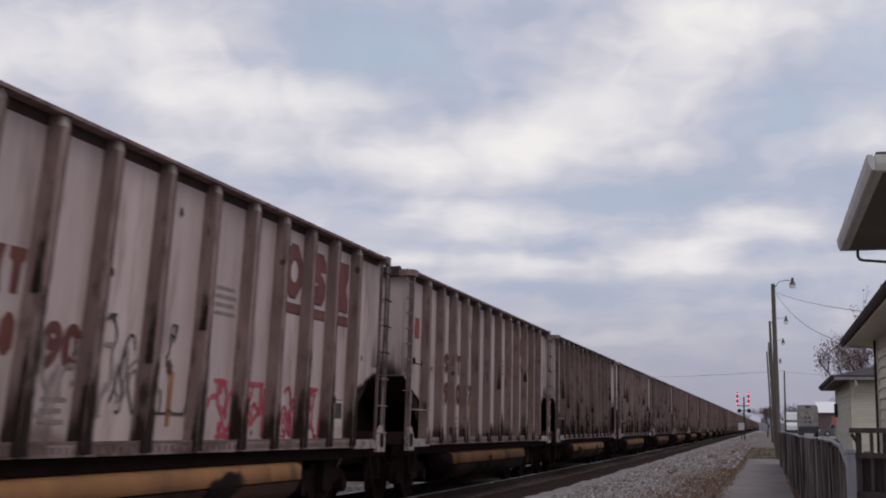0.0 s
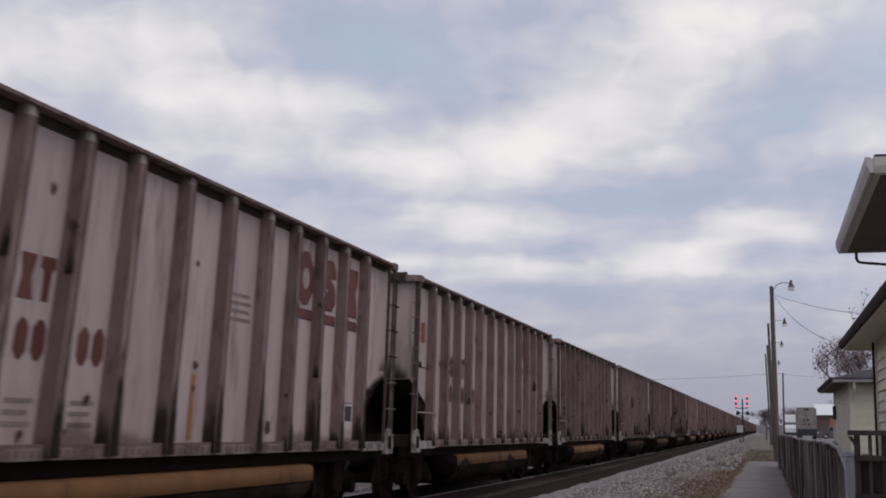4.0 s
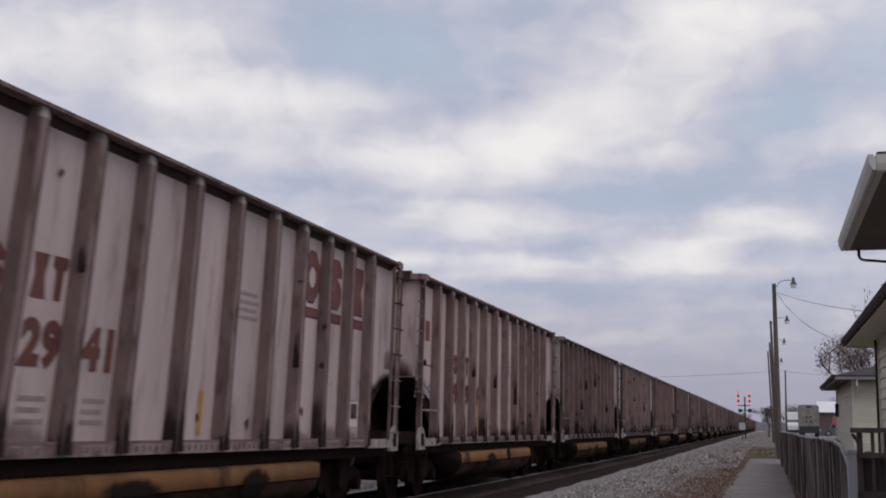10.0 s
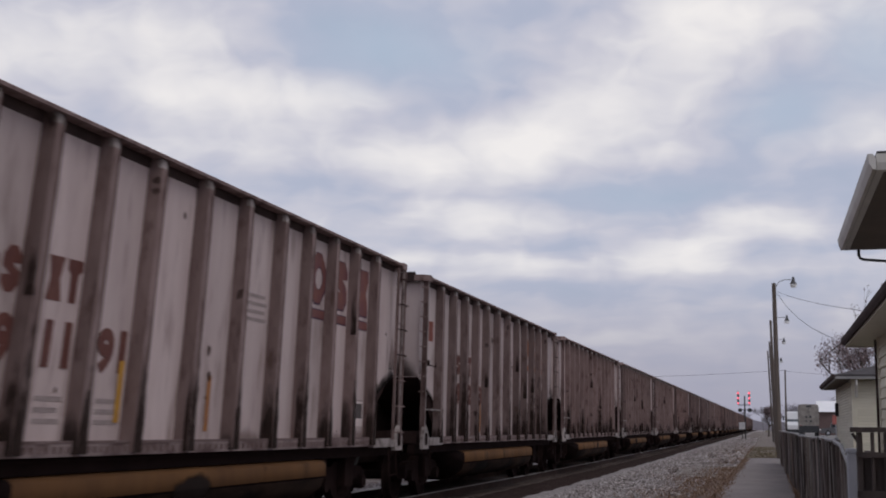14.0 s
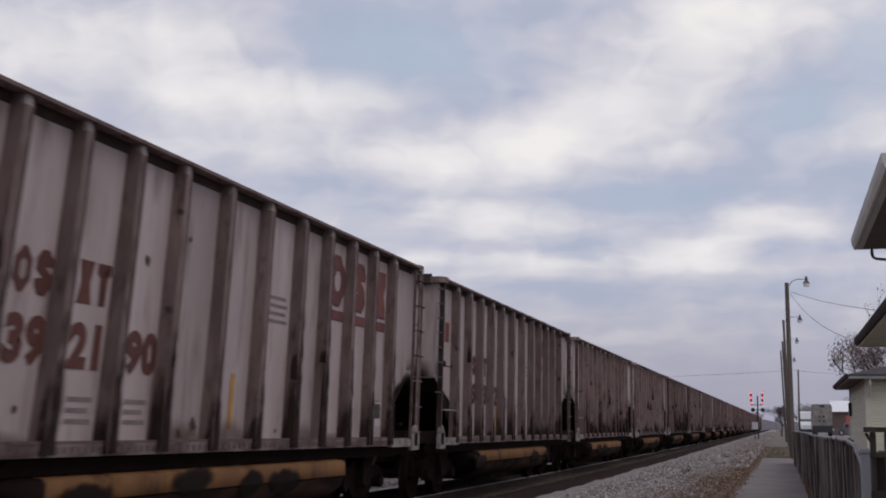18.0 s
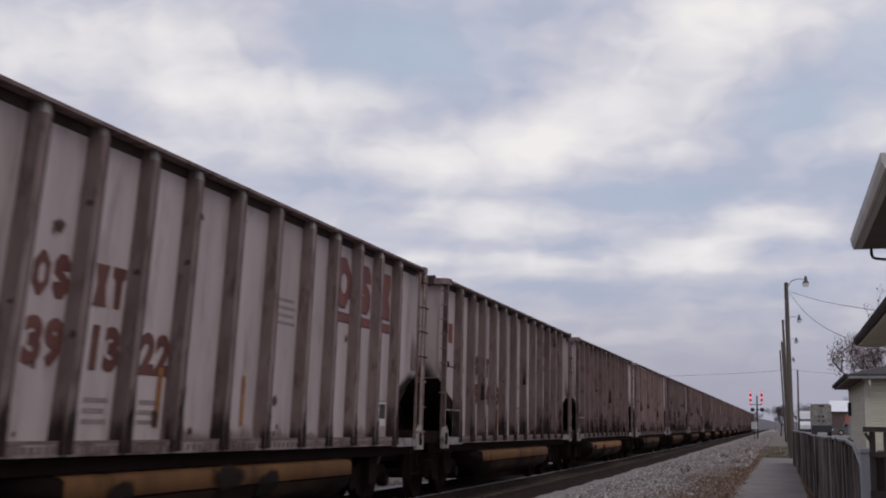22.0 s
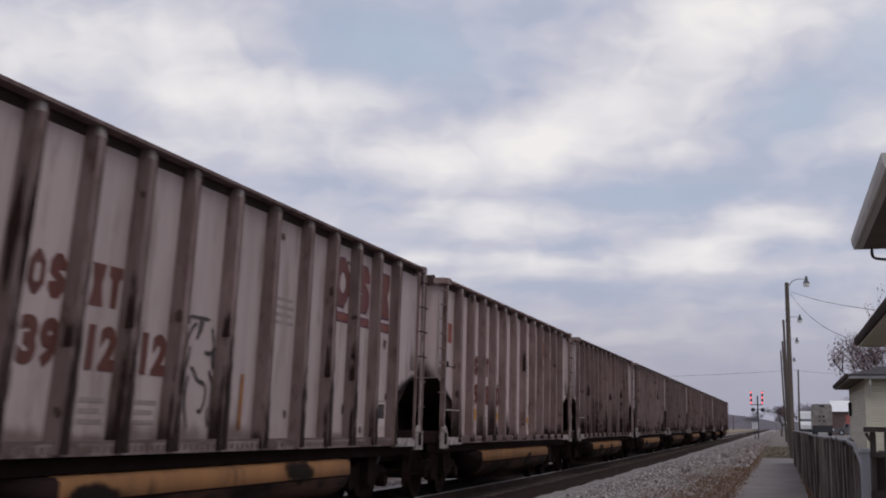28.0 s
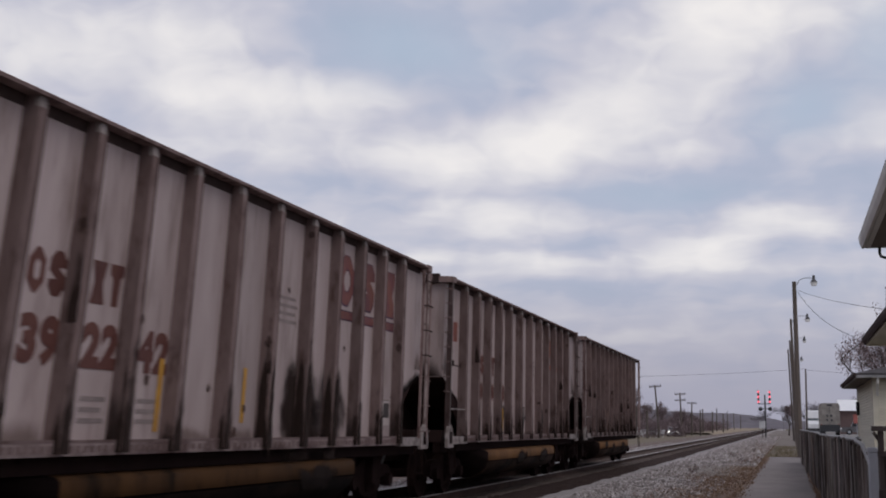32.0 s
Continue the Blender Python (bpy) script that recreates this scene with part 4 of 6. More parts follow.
def emblem_meshes():
    """The owner's large mark and small reporting mark as plain worn blocks, and the stencils."""
    made = []

    def block(name, ring, m, label, x=PAINT, edge=0.0):
        f = Form()
        if edge:
            # a dark painted outline under the coloured block
            cy, cz = sum(p[0] for p in ring) / len(ring), sum(p[1] for p in ring) / len(ring)
            plate(f, ring, x, 1)
            plate(f, [(y - edge * (1 if y > cy else -1), z - edge * (1 if z > cz else -1)) for y, z in ring], x + 0.003)
        else:
            plate(f, ring, x)
        made.append((name, f.mesh(name, [m, M_OUTLINE]), label))

    def ringed(name, outer, label, eye=0.0):
        """A coloured block with a dark outline; eye: the half width of an opening through it."""
        f = Form()
        cy, cz = sum(p[0] for p in outer) / len(outer), sum(p[1] for p in outer) / len(outer)
        inner = [(cy + (y - cy) * 0.93 - 0.004, cz + (z - cz) * 0.945 + 0.008) for y, z in outer]
        if eye:
            n = len(outer)
            for ring, hole, x, slot in ((outer, eye, PAINT, 1), (inner, eye + 0.018, PAINT + 0.003, 0)):
                span = max(abs(y - cy) for y, _ in ring), max(abs(z - cz) for _, z in ring)
                gap = [(cy + 0.03 + (y - cy) / span[0] * hole, cz + (z - cz) / span[1] * hole * 1.15) for y, z in ring]
                f.poly([(x, y, z) for y, z in ring + gap], [(k, (k + 1) % n, n + (k + 1) % n, n + k) for k in range(n)], slot)
        else:
            plate(f, outer, PAINT, 1)
            plate(f, inner, PAINT + 0.003)
        made.append((name, f.mesh(name, [M_ORANGE, M_OUTLINE]), label))

    z0, z1 = 3.045, 3.805
    for i in (9, 10, 11):
        a, b = panel_span(i)
        a, b = (a - 0.08, b) if i == 9 else (a - 0.03, b - 0.06)
        m, zm = (a + b) / 2, (z0 + z1) / 2
        if i == 9:
            ringed("emblem_block", rounded(a, b, z0, z1, 0.22), "faded orange painted round block", 0.13)
        elif i == 10:
            c = 0.14
            ring = [(a + c, z0), (b - c, z0), (b, z0 + c), (b, zm - 0.06), (b - 0.08, zm + 0.02), (m + 0.03, zm + 0.10), (b, zm + 0.12), (b, z1 - c), (b - c, z1),
                    (a + c, z1), (a, z1 - c), (a, zm + 0.06), (a + 0.08, zm - 0.02), (m - 0.03, zm - 0.10), (a, zm - 0.12), (a, z0 + c)]
            ringed("emblem_block", ring, "faded orange painted notched block")
        else:
            ring = [(a, z0), (b, z0), (b, z0 + 0.2), (m + 0.17, zm), (b, z1 - 0.2), (b, z1), (a, z1), (a, z1 - 0.2), (m - 0.17, zm), (a, z0 + 0.2)]
            ringed("emblem_block", ring, "faded orange painted waisted block")
        block("emblem_bar", rounded(a - 0.02, b + 0.03, 2.84, 2.99, 0.01), M_ORANGE, "faded orange painted bar", edge=0.018)
    a, b = panel_span(12)
    block("emblem_square", rounded(a - 0.16, a + 0.14, 2.96, 3.24, 0.01), M_RED, "small red-brown painted square")
    for i in (2, 3):
        a, b = panel_span(i)
        a -= 0.04
        m, za, zb = (a + b) / 2, 2.42, 2.83
        zm = (za + zb) / 2
        if i == 2:
            f = Form()
            ring, gap = rounded(a, m - 0.03, za, zb, 0.11), rounded(a + 0.10, m - 0.11, za + 0.11, zb - 0.11, 0.04)
            f.poly([(PAINT, y, z) for y, z in ring + gap], [(k, (k + 1) % 8, 8 + (k + 1) % 8, 8 + k) for k in range(8)])
            made.append(("mark_block", f.mesh("mark_block", M_RUST), "faded red-brown painted ring"))
            y0, y1, c = m + 0.03, b, 0.08
            block("mark_block", [(y0 + c, za), (y1 - c, za), (y1, za + c), (y1, zm - 0.02), (y0 + 0.15, zm + 0.05), (y1, zm + 0.06), (y1, zb - c), (y1 - c, zb), (y0 + c, zb), (y0, zb - c), (y0, zm + 0.02), (y1 - 0.15, zm - 0.05),
                                 (y0, zm - 0.06), (y0, za + c)], M_RUST, "faded red-brown painted notched block")
        else:
            y0, y1 = a + 0.02, m - 0.03
            q = (y0 + y1) / 2
            block("mark_block", [(y0, za), (y0 + 0.13, za), (q, zm - 0.08), (y1 - 0.13, za), (y1, za), (q + 0.08, zm), (y1, zb), (y1 - 0.13, zb), (q, zm + 0.08), (y0 + 0.13, zb), (y0, zb), (q - 0.08, zm)], M_RUST, "faded red-brown painted crossed block")
            y0, y1 = m + 0.03, b - 0.02
            q = (y0 + y1) / 2
            block("mark_block", [(q - 0.06, za), (q + 0.06, za), (q + 0.07, zb - 0.14), (y1, zb - 0.10), (y1, zb), (y0, zb), (y0, zb - 0.10), (q - 0.07, zb - 0.14)], M_RUST, "faded red-brown painted tapered block")
    a, b = panel_span(0)
    block("red_square", rounded(a + 0.66, a + 0.96, 2.96, 3.34, 0.01), M_RED, "small red painted square")
    f = Form()
    for i, z0, rows in ((7, 2.62, 4), (3, 1.32, 3), (4, 1.32, 3), (11, 1.5, 3)):
        a, b = panel_span(i)
        for k in range(rows):
            plate(f, rounded(a + 0.05, b - 0.10 - 0.06 * (k % 2), z0 + k * 0.10, z0 + k * 0.10 + 0.045, 0.005))
    made.append(("data_stencil", f.mesh("data_stencil", M_STENCIL), "worn grey stencilled data lines"))
    a, b = panel_span(11)
    block("data_panel_border", rounded(a + 0.14, a + 0.52, 1.34, 1.72, 0.01), M_PALEPAINT, "pale patch round the stencilled panel", PAINT + 0.002)
    block("data_panel", rounded(a + 0.18, a + 0.48, 1.46, 1.69, 0.01), TAGS["black"], "small dark stencilled panel", PAINT + 0.004)
    return made


def squiggle(rng, a, b, z0, z1, width, loops):
    """A spray-painted stroke: a ribbon that wanders within a panel."""
    f = Form()
    for _ in range(loops):
        y, z = rng.uniform(a + 0.05, b - 0.05), rng.uniform(z0, z1)
        h = rng.uniform(0, math.tau)
        curl = rng.uniform(-1, 1)
        pts = []
        for _ in range(rng.randint(9, 22)):
            pts.append((min(max(y, a), b), min(max(z, z0), z1), h))
            y += 0.045 * math.cos(h)
            z += 0.07 * math.sin(h)
            curl = 0.8 * curl + rng.uniform(-0.5, 0.5)
            h += curl * 0.7
        n = len(f.v)
        x = PAINT + 0.004 + rng.uniform(0, 0.003)
        for py, pz, ph in pts:
            q = width * rng.uniform(0.8, 1.2) / 2
            f.v += [(x, py - q * math.sin(ph), pz + q * math.cos(ph)), (x, py + q * math.sin(ph), pz - q * math.cos(ph))]
        for k in range(len(pts) - 1):
            f.f.append((n + 2 * k, n + 2 * k + 1, n + 2 * k + 3, n + 2 * k + 2))
            f.m.append(0)
    return f


# car: (colour, panels from-to, low, high, stroke width, strokes a panel)
TAGGED = {0: [("black", 5, 6, 1.45, 2.4, 0.035, 5), ("grey", 4, 5, 1.4, 2.1, 0.05, 5), ("red", 7, 10, 1.2, 1.85, 0.06, 7)], 3: [("grey", 5, 8, 1.75, 2.25, 0.05, 5), ("grey", 5, 8, 1.2, 1.6, 0.05, 5)],
          4: [("grey", 0, 1, 1.4, 3.3, 0.05, 8)], 8: [("black", 4, 6, 1.4, 2.5, 0.06, 4), ("black", 9, 10, 1.3, 2.0, 0.05, 5)], 11: [("black", 7, 8, 1.3, 1.8, 0.05, 5), ("black", 3, 4, 1.2, 1.5, 0.15, 4)],
          12: [("violet", 4, 9, 1.25, 1.95, 0.045, 5), ("black", 5, 8, 1.25, 1.8, 0.02, 3)], 14: [("blue", 5, 6, 1.3, 1.9, 0.05, 4)], 15: [("blue", 0, 0, 2.0, 2.6, 0.03, 4)], 16: [("blue", 0, 0, 1.9, 2.4, 0.04, 8)],
          17: [("black", 6, 8, 1.2, 2.2, 0.07, 8), ("yellow", 6, 6, 1.2, 1.8, 0.1, 4)], 18: [("black", 9, 10, 1.2, 1.8, 0.06, 5)], 19: [("black", 4, 5, 1.3, 1.9, 0.03, 3)],
          28: [("grey", 5, 8, 1.2, 2.0, 0.05, 6)], 30: [("red", 5, 6, 1.3, 2.0, 0.045, 3), ("green", 7, 8, 1.3, 1.9, 0.05, 4), ("red", 8, 8, 1.3, 1.9, 0.04, 2)], 31: [("grey", 4, 9, 1.2, 2.1, 0.06, 7)],
          34: [("grey", 5, 6, 1.3, 1.8, 0.05, 6)], 37: [("black", 4, 7, 1.3, 3.2, 0.035, 6), ("red", 0, 1, 1.3, 3.2, 0.03, 5)], 39: [("grey", 4, 6, 1.4, 2.4, 0.07, 5)],
          42: [("black", 5, 5, 1.25, 2.5, 0.045, 8)], 43: [("black", 7, 9, 1.2, 2.0, 0.04, 5)], 44: [("green", 4, 9, 1.2, 2.0, 0.16, 14), ("black", 4, 10, 1.2, 2.1, 0.05, 7)],
          46: [("grey", 6, 10, 1.3, 1.9, 0.05, 4)], 47: [("black", 1, 5, 1.2, 1.6, 0.05, 3)], 49: [("black", 4, 8, 1.2, 1.8, 0.07, 3)]}
# car: (bearing along the car, height, half width, half height) of dark scorched or painted-out patches
PATCHES = {31: [(5.72, 2.4, 0.2, 0.5), (5.2, 1.35, 0.4, 0.25), (4.2, 1.45, 0.3, 0.22), (3.5, 1.75, 0.22, 0.3), (2.4, 1.5, 0.25, 0.25)], 11: [(-2.9, 1.25, 0.5, 0.28)], 18: [(2.9, 1.75, 0.2, 0.42)], 39: [(1.6, 1.35, 0.75, 0.4)], 
           48: [(1.75, 1.5, 0.66, 0.80), (2.85, 1.45, 0.62, 0.72)], 47: [(1.5, 1.5, 0.1, 0.5)]}


SOOTY = (31,)
CLEAN = (36, 45)
# how far the grime climbs the posts, and how many mud patches on the tubs, where a car differs from the usual
DIRTY_POSTS = {9: 0.12, 36: 0.2, 12: 0.2, 13: 0.45, 14: 0.15, 18: 0.35, 27: 0.9, 28: 0.5, 31: 1.3, 32: 0.4, 42: 0.6}
MUD = {13: 2, 14: 0, 18: 3, 19: 2, 27: 4, 28: 3, 31: 4, 32: 4}
REDDISH = (1, 13, 28)
# cars whose far end is black with soot
BLACK_ENDS = (28, 31)
# car: post, low and high of a scorched stretch
SCORCHED_POSTS = {42: [(1, 2.1, 3.75)], 41: [(3, 2.0, 3.2)], 48: [(6, 0.6, 2.4), (7, 0.6, 2.5), (8, 0.6, 2.4)], 31: [(11, 1.6, 3.2), (10, 1.0, 2.8), (9, 0.8, 2.4)]}
# car: further reflector strips, by panel and place across it
EXTRA_STRIPS = {14: [(1, 0.7), (3, 0.75)], 25: [(11, 0.25)], 37: [(11, 0.25)], 16: [(10, 0.25), (11, 0.2)], 3: [(5, 0.8), (7, 0.7)], 36: [(4, 0.6)], 34: [(9, 0.4)]}
# cars dirtier than most, and cars whose large mark is maroon or amber
TONE = {1: 0.92, 9: 0.93, 12: 1.08, 36: 1.12, 28: 0.78, 45: 0.92, 3: 1.05, 37: 0.86, 10: 0.80, 13: 0.92, 14: 1.0, 18: 1.08, 19: 0.97, 20: 0.84, 31: 0.86, 34: 0.78, 35: 0.80, 46: 0.77, 47: 0.80, 15: 1.0, 42: 0.86, 21: 0.93, 30: 1.0}
MAROON = (0, 3, 6, 9, 12, 15, 18, 21, 24, 27, 33, 36, 39, 42, 45, 48)
AMBER = (25, 30, 31)
# tone of the lower tubs on cars that differ from the usual
TUBS = {9: 0.16, 36: 0.35, 10: 0.4, 11: 0.3, 20: 0.8, 25: 0.5, 26: 0.5, 31: 0.5, 37: 0.4, 38: 0.32, 46: 0.45, 47: 0.8, 48: 0.22, 49: 0.6, 50: 0.6, 0: 1.1, 12: 1.1, 42: 1.1, 45: 0.9}
# car: panel, low and high of rough yellow paint patches
YELLOWS = {43: [(10, 1.5, 1.74), (2, 1.50, 1.72), (4, 1.50, 1.66), (7, 1.45, 1.6)], 12: [(4, 1.30, 1.45), (6, 1.30, 1.42), (8, 1.30, 1.4)], 36: [(2, 1.22, 1.4), (5, 1.22, 1.34), (12, 1.3, 1.5)], 24: [(3, 1.3, 1.5)]}


def build_train():
    first = build_car()
    marks = emblem_meshes()
    for name, me, label in marks:
        ob = part(name, me, None, first, label)
        if name == "data_stencil":
            ob["kind"] = "stuff"
    cars = [first]
    for k in range(1, NCARS):
        cars.append(copy_thing(first, pose(RAIL_X, 0, RAIL_Z)))
    for k, car in enumerate(cars):
        rng = random.Random(100 + k)
        groups = NUMBERS.get(k, ",,").split(",")
        worn = []
        for g, i in zip(groups, (2, 3, 4)):
            a, b = panel_span(i)
            if g.strip():
                letters(g.strip(), 0.385, "car_number", car, a - 0.03, 1.85)
            else:
                f = Form()
                plate(f, rounded(a + 0.05, (a + b) / 2 - 0.03, 1.89, 2.26, 0.08))
                plate(f, rounded((a + b) / 2 + 0.03, b - 0.04, 1.89, 2.26, 0.08))
                part("worn_number", f, M_RUST, car, "worn red-brown painted blocks")
        bars = [] if k in YELLOWS or k == 14 else [(4, 0.72)] if k % 3 else [(6, 0.4), (4, 0.7)] if k in (18, 21, 33, 45, 48) else [(6, 0.4)]
        for i, d in bars + EXTRA_STRIPS.get(k, []):
            f = Form()
            a, b = panel_span(i)
            y = a + d * (b - a) + rng.uniform(-0.05, 0.05)
            h = rng.uniform(0.45, 0.75)
            z = 1.2 + rng.uniform(0, 0.15)
            if i == 11:
                h, y = 0.95, a
            plate(f, rounded(y, y + 0.10, z, z + h, 0.004), PAINT + 0.005)
            strip_ob = part("reflector_strip", f, M_YELLOW, car, "upright yellow reflector strip")
            worn.append((strip_ob, rng.random()))
        for colour, p0, p1, z0, z1, wide, loops in TAGGED.get(k, ()):
            for i in range(p0, p1 + 1):
                a, b = panel_span(i)
                part("graffiti", squiggle(rng, a, b, z0, z1, wide, loops), TAGS[colour], car, colour + " spray-painted graffiti")
        for y, z, ry, rz in PATCHES.get(k, ()):
            q = PAINT + 0.009
            sheets("dark_patch", [[(q, y - 1.5 * ry, z - 1.4 * rz), (q, y + 1.5 * ry, z - 1.4 * rz), (q, y + 1.5 * ry, z + 1.4 * rz), (q, y - 1.5 * ry, z + 1.4 * rz)]], M_SCORCH, car, "blackened patch")
        if k == 45:
            f = Form()
            plate(f, rounded(-0.20, 0.38, 1.90, 2.50, 0.05), PAINT + 0.005)
            part("paint_patch", f, TAGS["black"], car, "dark grey painted-out square")
        for i, z0, z1 in YELLOWS.get(k, ()):
            a, b = panel_span(i)
            f = Form()
            plate(f, rounded(a + 0.02, b - 0.06, z0, z1, 0.02), PAINT + 0.005)
            part("paint_patch", f, M_YELLOW, car, "rough yellow paint patch")
        # dirt, different on each car: rust risen from the sill, soot and rust blots
        rise_q, soot_q, blots = [], [], []
        x = PAINT + 0.006
        for i in range(1, 12):
            a, b = EDGES[i] + 0.02, EDGES[i + 1] - PW
            if rng.random() < 0.5:
                h = rng.uniform(0.12, 0.38)
                rise_q.append([(x, a, SILL + 0.13), (x, b, SILL + 0.13), (x, b, SILL + 0.13 + h), (x, a, SILL + 0.13 + h)])
        for _ in range(13):
            i = rng.randint(1, 12)
            a, b = EDGES[i], EDGES[i + 1] - PW
            y, z, r = rng.uniform(a + 0.2, b), SILL + 0.2 + 2.6 * rng.random() ** 2.0, rng.uniform(0.03, 0.10) * (1.5 if rng.random() < 0.2 else 1)
            blots.append([(x + 0.001, y - r, z - r), (x + 0.001, y + r, z - r), (x + 0.001, y + r, z + r), (x + 0.001, y - r, z + r)])
        if rng.random() < 0.35 and k not in CLEAN or k in SOOTY:
            n = 7 if k in SOOTY else 2
            start = 5 if k in SOOTY else rng.randint(1, 10)
            for i in range(start, min(12, start + n)):
                a, b = EDGES[i] + 0.02, EDGES[i + 1] - PW
                h = rng.uniform(0.5, 1.0) * (1.9 if k in SOOTY else 1.0)
                soot_q.append([(x + 0.002, a, SILL + 0.13), (x + 0.002, b, SILL + 0.13), (x + 0.002, b, SILL + 0.13 + h), (x + 0.002, a, SILL + 0.13 + h)])
        # soot creeping up from the open ends, and rust run down beside the corner posts
        for i in (0, 12):
            a, b = EDGES[i] + (0.02 if i == 0 else 0.01), EDGES[i + 1] - (PW if i == 0 else 0.04)
            h0, h1 = (rng.uniform(0.12, 0.4), rng.uniform(0.12, 0.4)) if i else (rng.uniform(0.03, 0.16), rng.uniform(0.03, 0.16))
            za, zb = 2.24 - 0.36 * (HALF - abs(a)), 2.24 - 0.36 * (HALF - abs(b))
            soot_q.append([(x + 0.002, a, za), (x + 0.002, b, zb), (x + 0.002, b, zb + h0), (x + 0.002, a, za + h1)])
            y0 = a if i == 0 else b - 0.35
            rise_q.append([(x, y0, 2.3), (x, y0 + 0.35, 2.3), (x, y0 + 0.35, 2.5 + rng.uniform(0.1, 1.1)), (x, y0, 2.5 + rng.uniform(0.1, 0.8))])
        # coal soot at the feet of some posts
        feet = []
        for y in POSTS:
            if rng.random() < 0.75:
                h = SILL + rng.uniform(0.2, 1.3)
                feet.append([(SKIN, y - PW - 0.006, SILL + 0.02), (OUT, y - PW + 0.014, SILL + 0.02), (OUT - 0.012, y - PW + 0.014, h), (SKIN, y - PW - 0.006, h)])
                feet.append([(OUT + 0.004, y - PW + 0.02, SILL + 0.02), (OUT + 0.004, y - 0.02, SILL + 0.02), (OUT - 0.006, y - 0.02, h), (OUT - 0.006, y - PW + 0.02, h)])
        for j, lo, hi in SCORCHED_POSTS.get(k, ()):
            y = POSTS[j] - PW
            q = [[(SKIN, y - 0.008, lo), (OUT, y + 0.010, lo), (OUT, y + 0.010, hi), (SKIN, y - 0.008, hi)], [(OUT + 0.006, y + 0.015, lo), (OUT + 0.006, y + PW - 0.02, lo), (OUT, y + PW - 0.02, hi), (OUT, y + 0.015, hi)]]
            sheets("dark_patch", q, M_SCORCH, car, "scorched black post")
        # coal-black grime up the outer corner of the posts, heavy on some cars
        heavy = DIRTY_POSTS.get(k, rng.uniform(0.05, 0.75))
        grime = []
        for y in POSTS:
            own = min(1.0, heavy * rng.uniform(0.55, 1.5))
            h = SILL + 0.05 + (TOP - SILL - 0.2) * own
            grime.append([(OUT + 0.005, y - PW + 0.01, SILL + 0.02), (OUT + 0.005, y - 0.005, SILL + 0.02), (OUT + 0.004, y - 0.005, h), (OUT + 0.004, y - PW + 0.01, h)])
            if rng.random() < 0.8:
                h = SILL + 0.05 + (TOP - SILL - 0.2) * own * rng.uniform(0.4, 1.0)
                cut = rng.uniform(0.2, 0.7)
                grime.append([(SKIN + cut * (OUT - SKIN), y - PW - 0.005 + 0.013 * cut, SILL + 0.02), (OUT, y - PW + 0.011, SILL + 0.02), (OUT, y - PW + 0.011, h), (SKIN + cut * (OUT - SKIN), y - PW - 0.005 + 0.013 * cut, h)])
            if rng.random() < 0.5 * own:
                z = rng.uniform(SILL + 0.8, TOP - 1.3)
                h = z + rng.uniform(0.4, 1.1)
                grime.append([(SKIN + 0.07, y - PW - 0.002, z), (OUT, y - PW + 0.012, z), (OUT, y - PW + 0.012, h), (SKIN + 0.07, y - PW - 0.002, h)])
        if grime:
            sheets("post_grime", grime, M_POSTGRIME, car)
        # oily mud down the tubs
        mud = []
        for _ in range(MUD.get(k, rng.choice((0, 1, 2, 2, 3)))):
            y, w, low = rng.uniform(-3.8, 3.8), rng.uniform(0.3, 1.0), rng.random() < 0.7
            lean = rng.uniform(-0.5, 0.5)
            rows = [(OUT - 0.25, -0.66), (OUT - 0.115, -0.545), (OUT - 0.056, -0.40), (OUT - 0.058, -0.28), (OUT - 0.066, -0.165)] if low else [(OUT - 0.115, -0.545), (OUT - 0.056, -0.40), (OUT - 0.056, -0.30), (OUT - 0.066, -0.165), (OUT - 0.075, -0.09)]
            mud.append([((q, y - w + lean * j / 4, SILL + z), (q, y + w + lean * j / 4, SILL + z)) for j, (q, z) in enumerate(rows)])
        if mud:
            draped("tub_mud", mud, M_MUD, car, "oily black mud")
        spots = []
        for _ in range(5):
            y = rng.choice(POSTS) - PW
            z, r = SILL + 0.15 + 2.8 * rng.random() ** 1.5, rng.uniform(0.03, 0.09)
            spots.append([(SKIN + 0.04, y - 0.002, z - r), (OUT, y + 0.013, z - r), (OUT, y + 0.013, z + 1.6 * r), (SKIN + 0.04, y - 0.002, z + 1.6 * r)])
        sheets("post_spot", spots, M_POSTBLOT, car)
        sheets("post_foot_soot", feet, M_FOOTSTAIN, car)
        sheets("rust_wash", rise_q, M_RUSTSTAIN, car)
        sheets("rust_blot", blots, M_RUSTBLOT, car)
        if soot_q:
            sheets("soot_wash", soot_q, M_SOOTSTAIN, car)
        shade = rng.uniform(0.78, 1.06) if k < 48 else 0.76 - 0.03 * (k - 48)
        shade = TONE.get(k, shade)
        warm = rng.uniform(0.0, 0.07)
        faded = rng.random()
        grimy = 0.25 if k in BLACK_ENDS else 0.4 if k == 13 else rng.uniform(0.35, 1.0)
        tub_tone = TUBS.get(k, rng.uniform(0.45, 0.92))
        for ob in car.children_recursive:
            ob.color = (shade, shade * (1 - warm), shade * (1 - 1.4 * warm), 1)
            if ob.name.startswith("tub"):
                ob.color = (tub_tone, tub_tone, tub_tone, 1)
            if ob.name.startswith(("ladder_up", "corner_post")):
                ob.color = (grimy, grimy * 0.93, grimy * 0.92, 1)
            if ob.name.startswith("side_sill") and k in SOOTY or ob.name.startswith(("push_plate", "sill_end")) and k in BLACK_ENDS and ob.bound_box[0][1] > 0:
                ob.color = (0.3, 0.27, 0.27, 1)
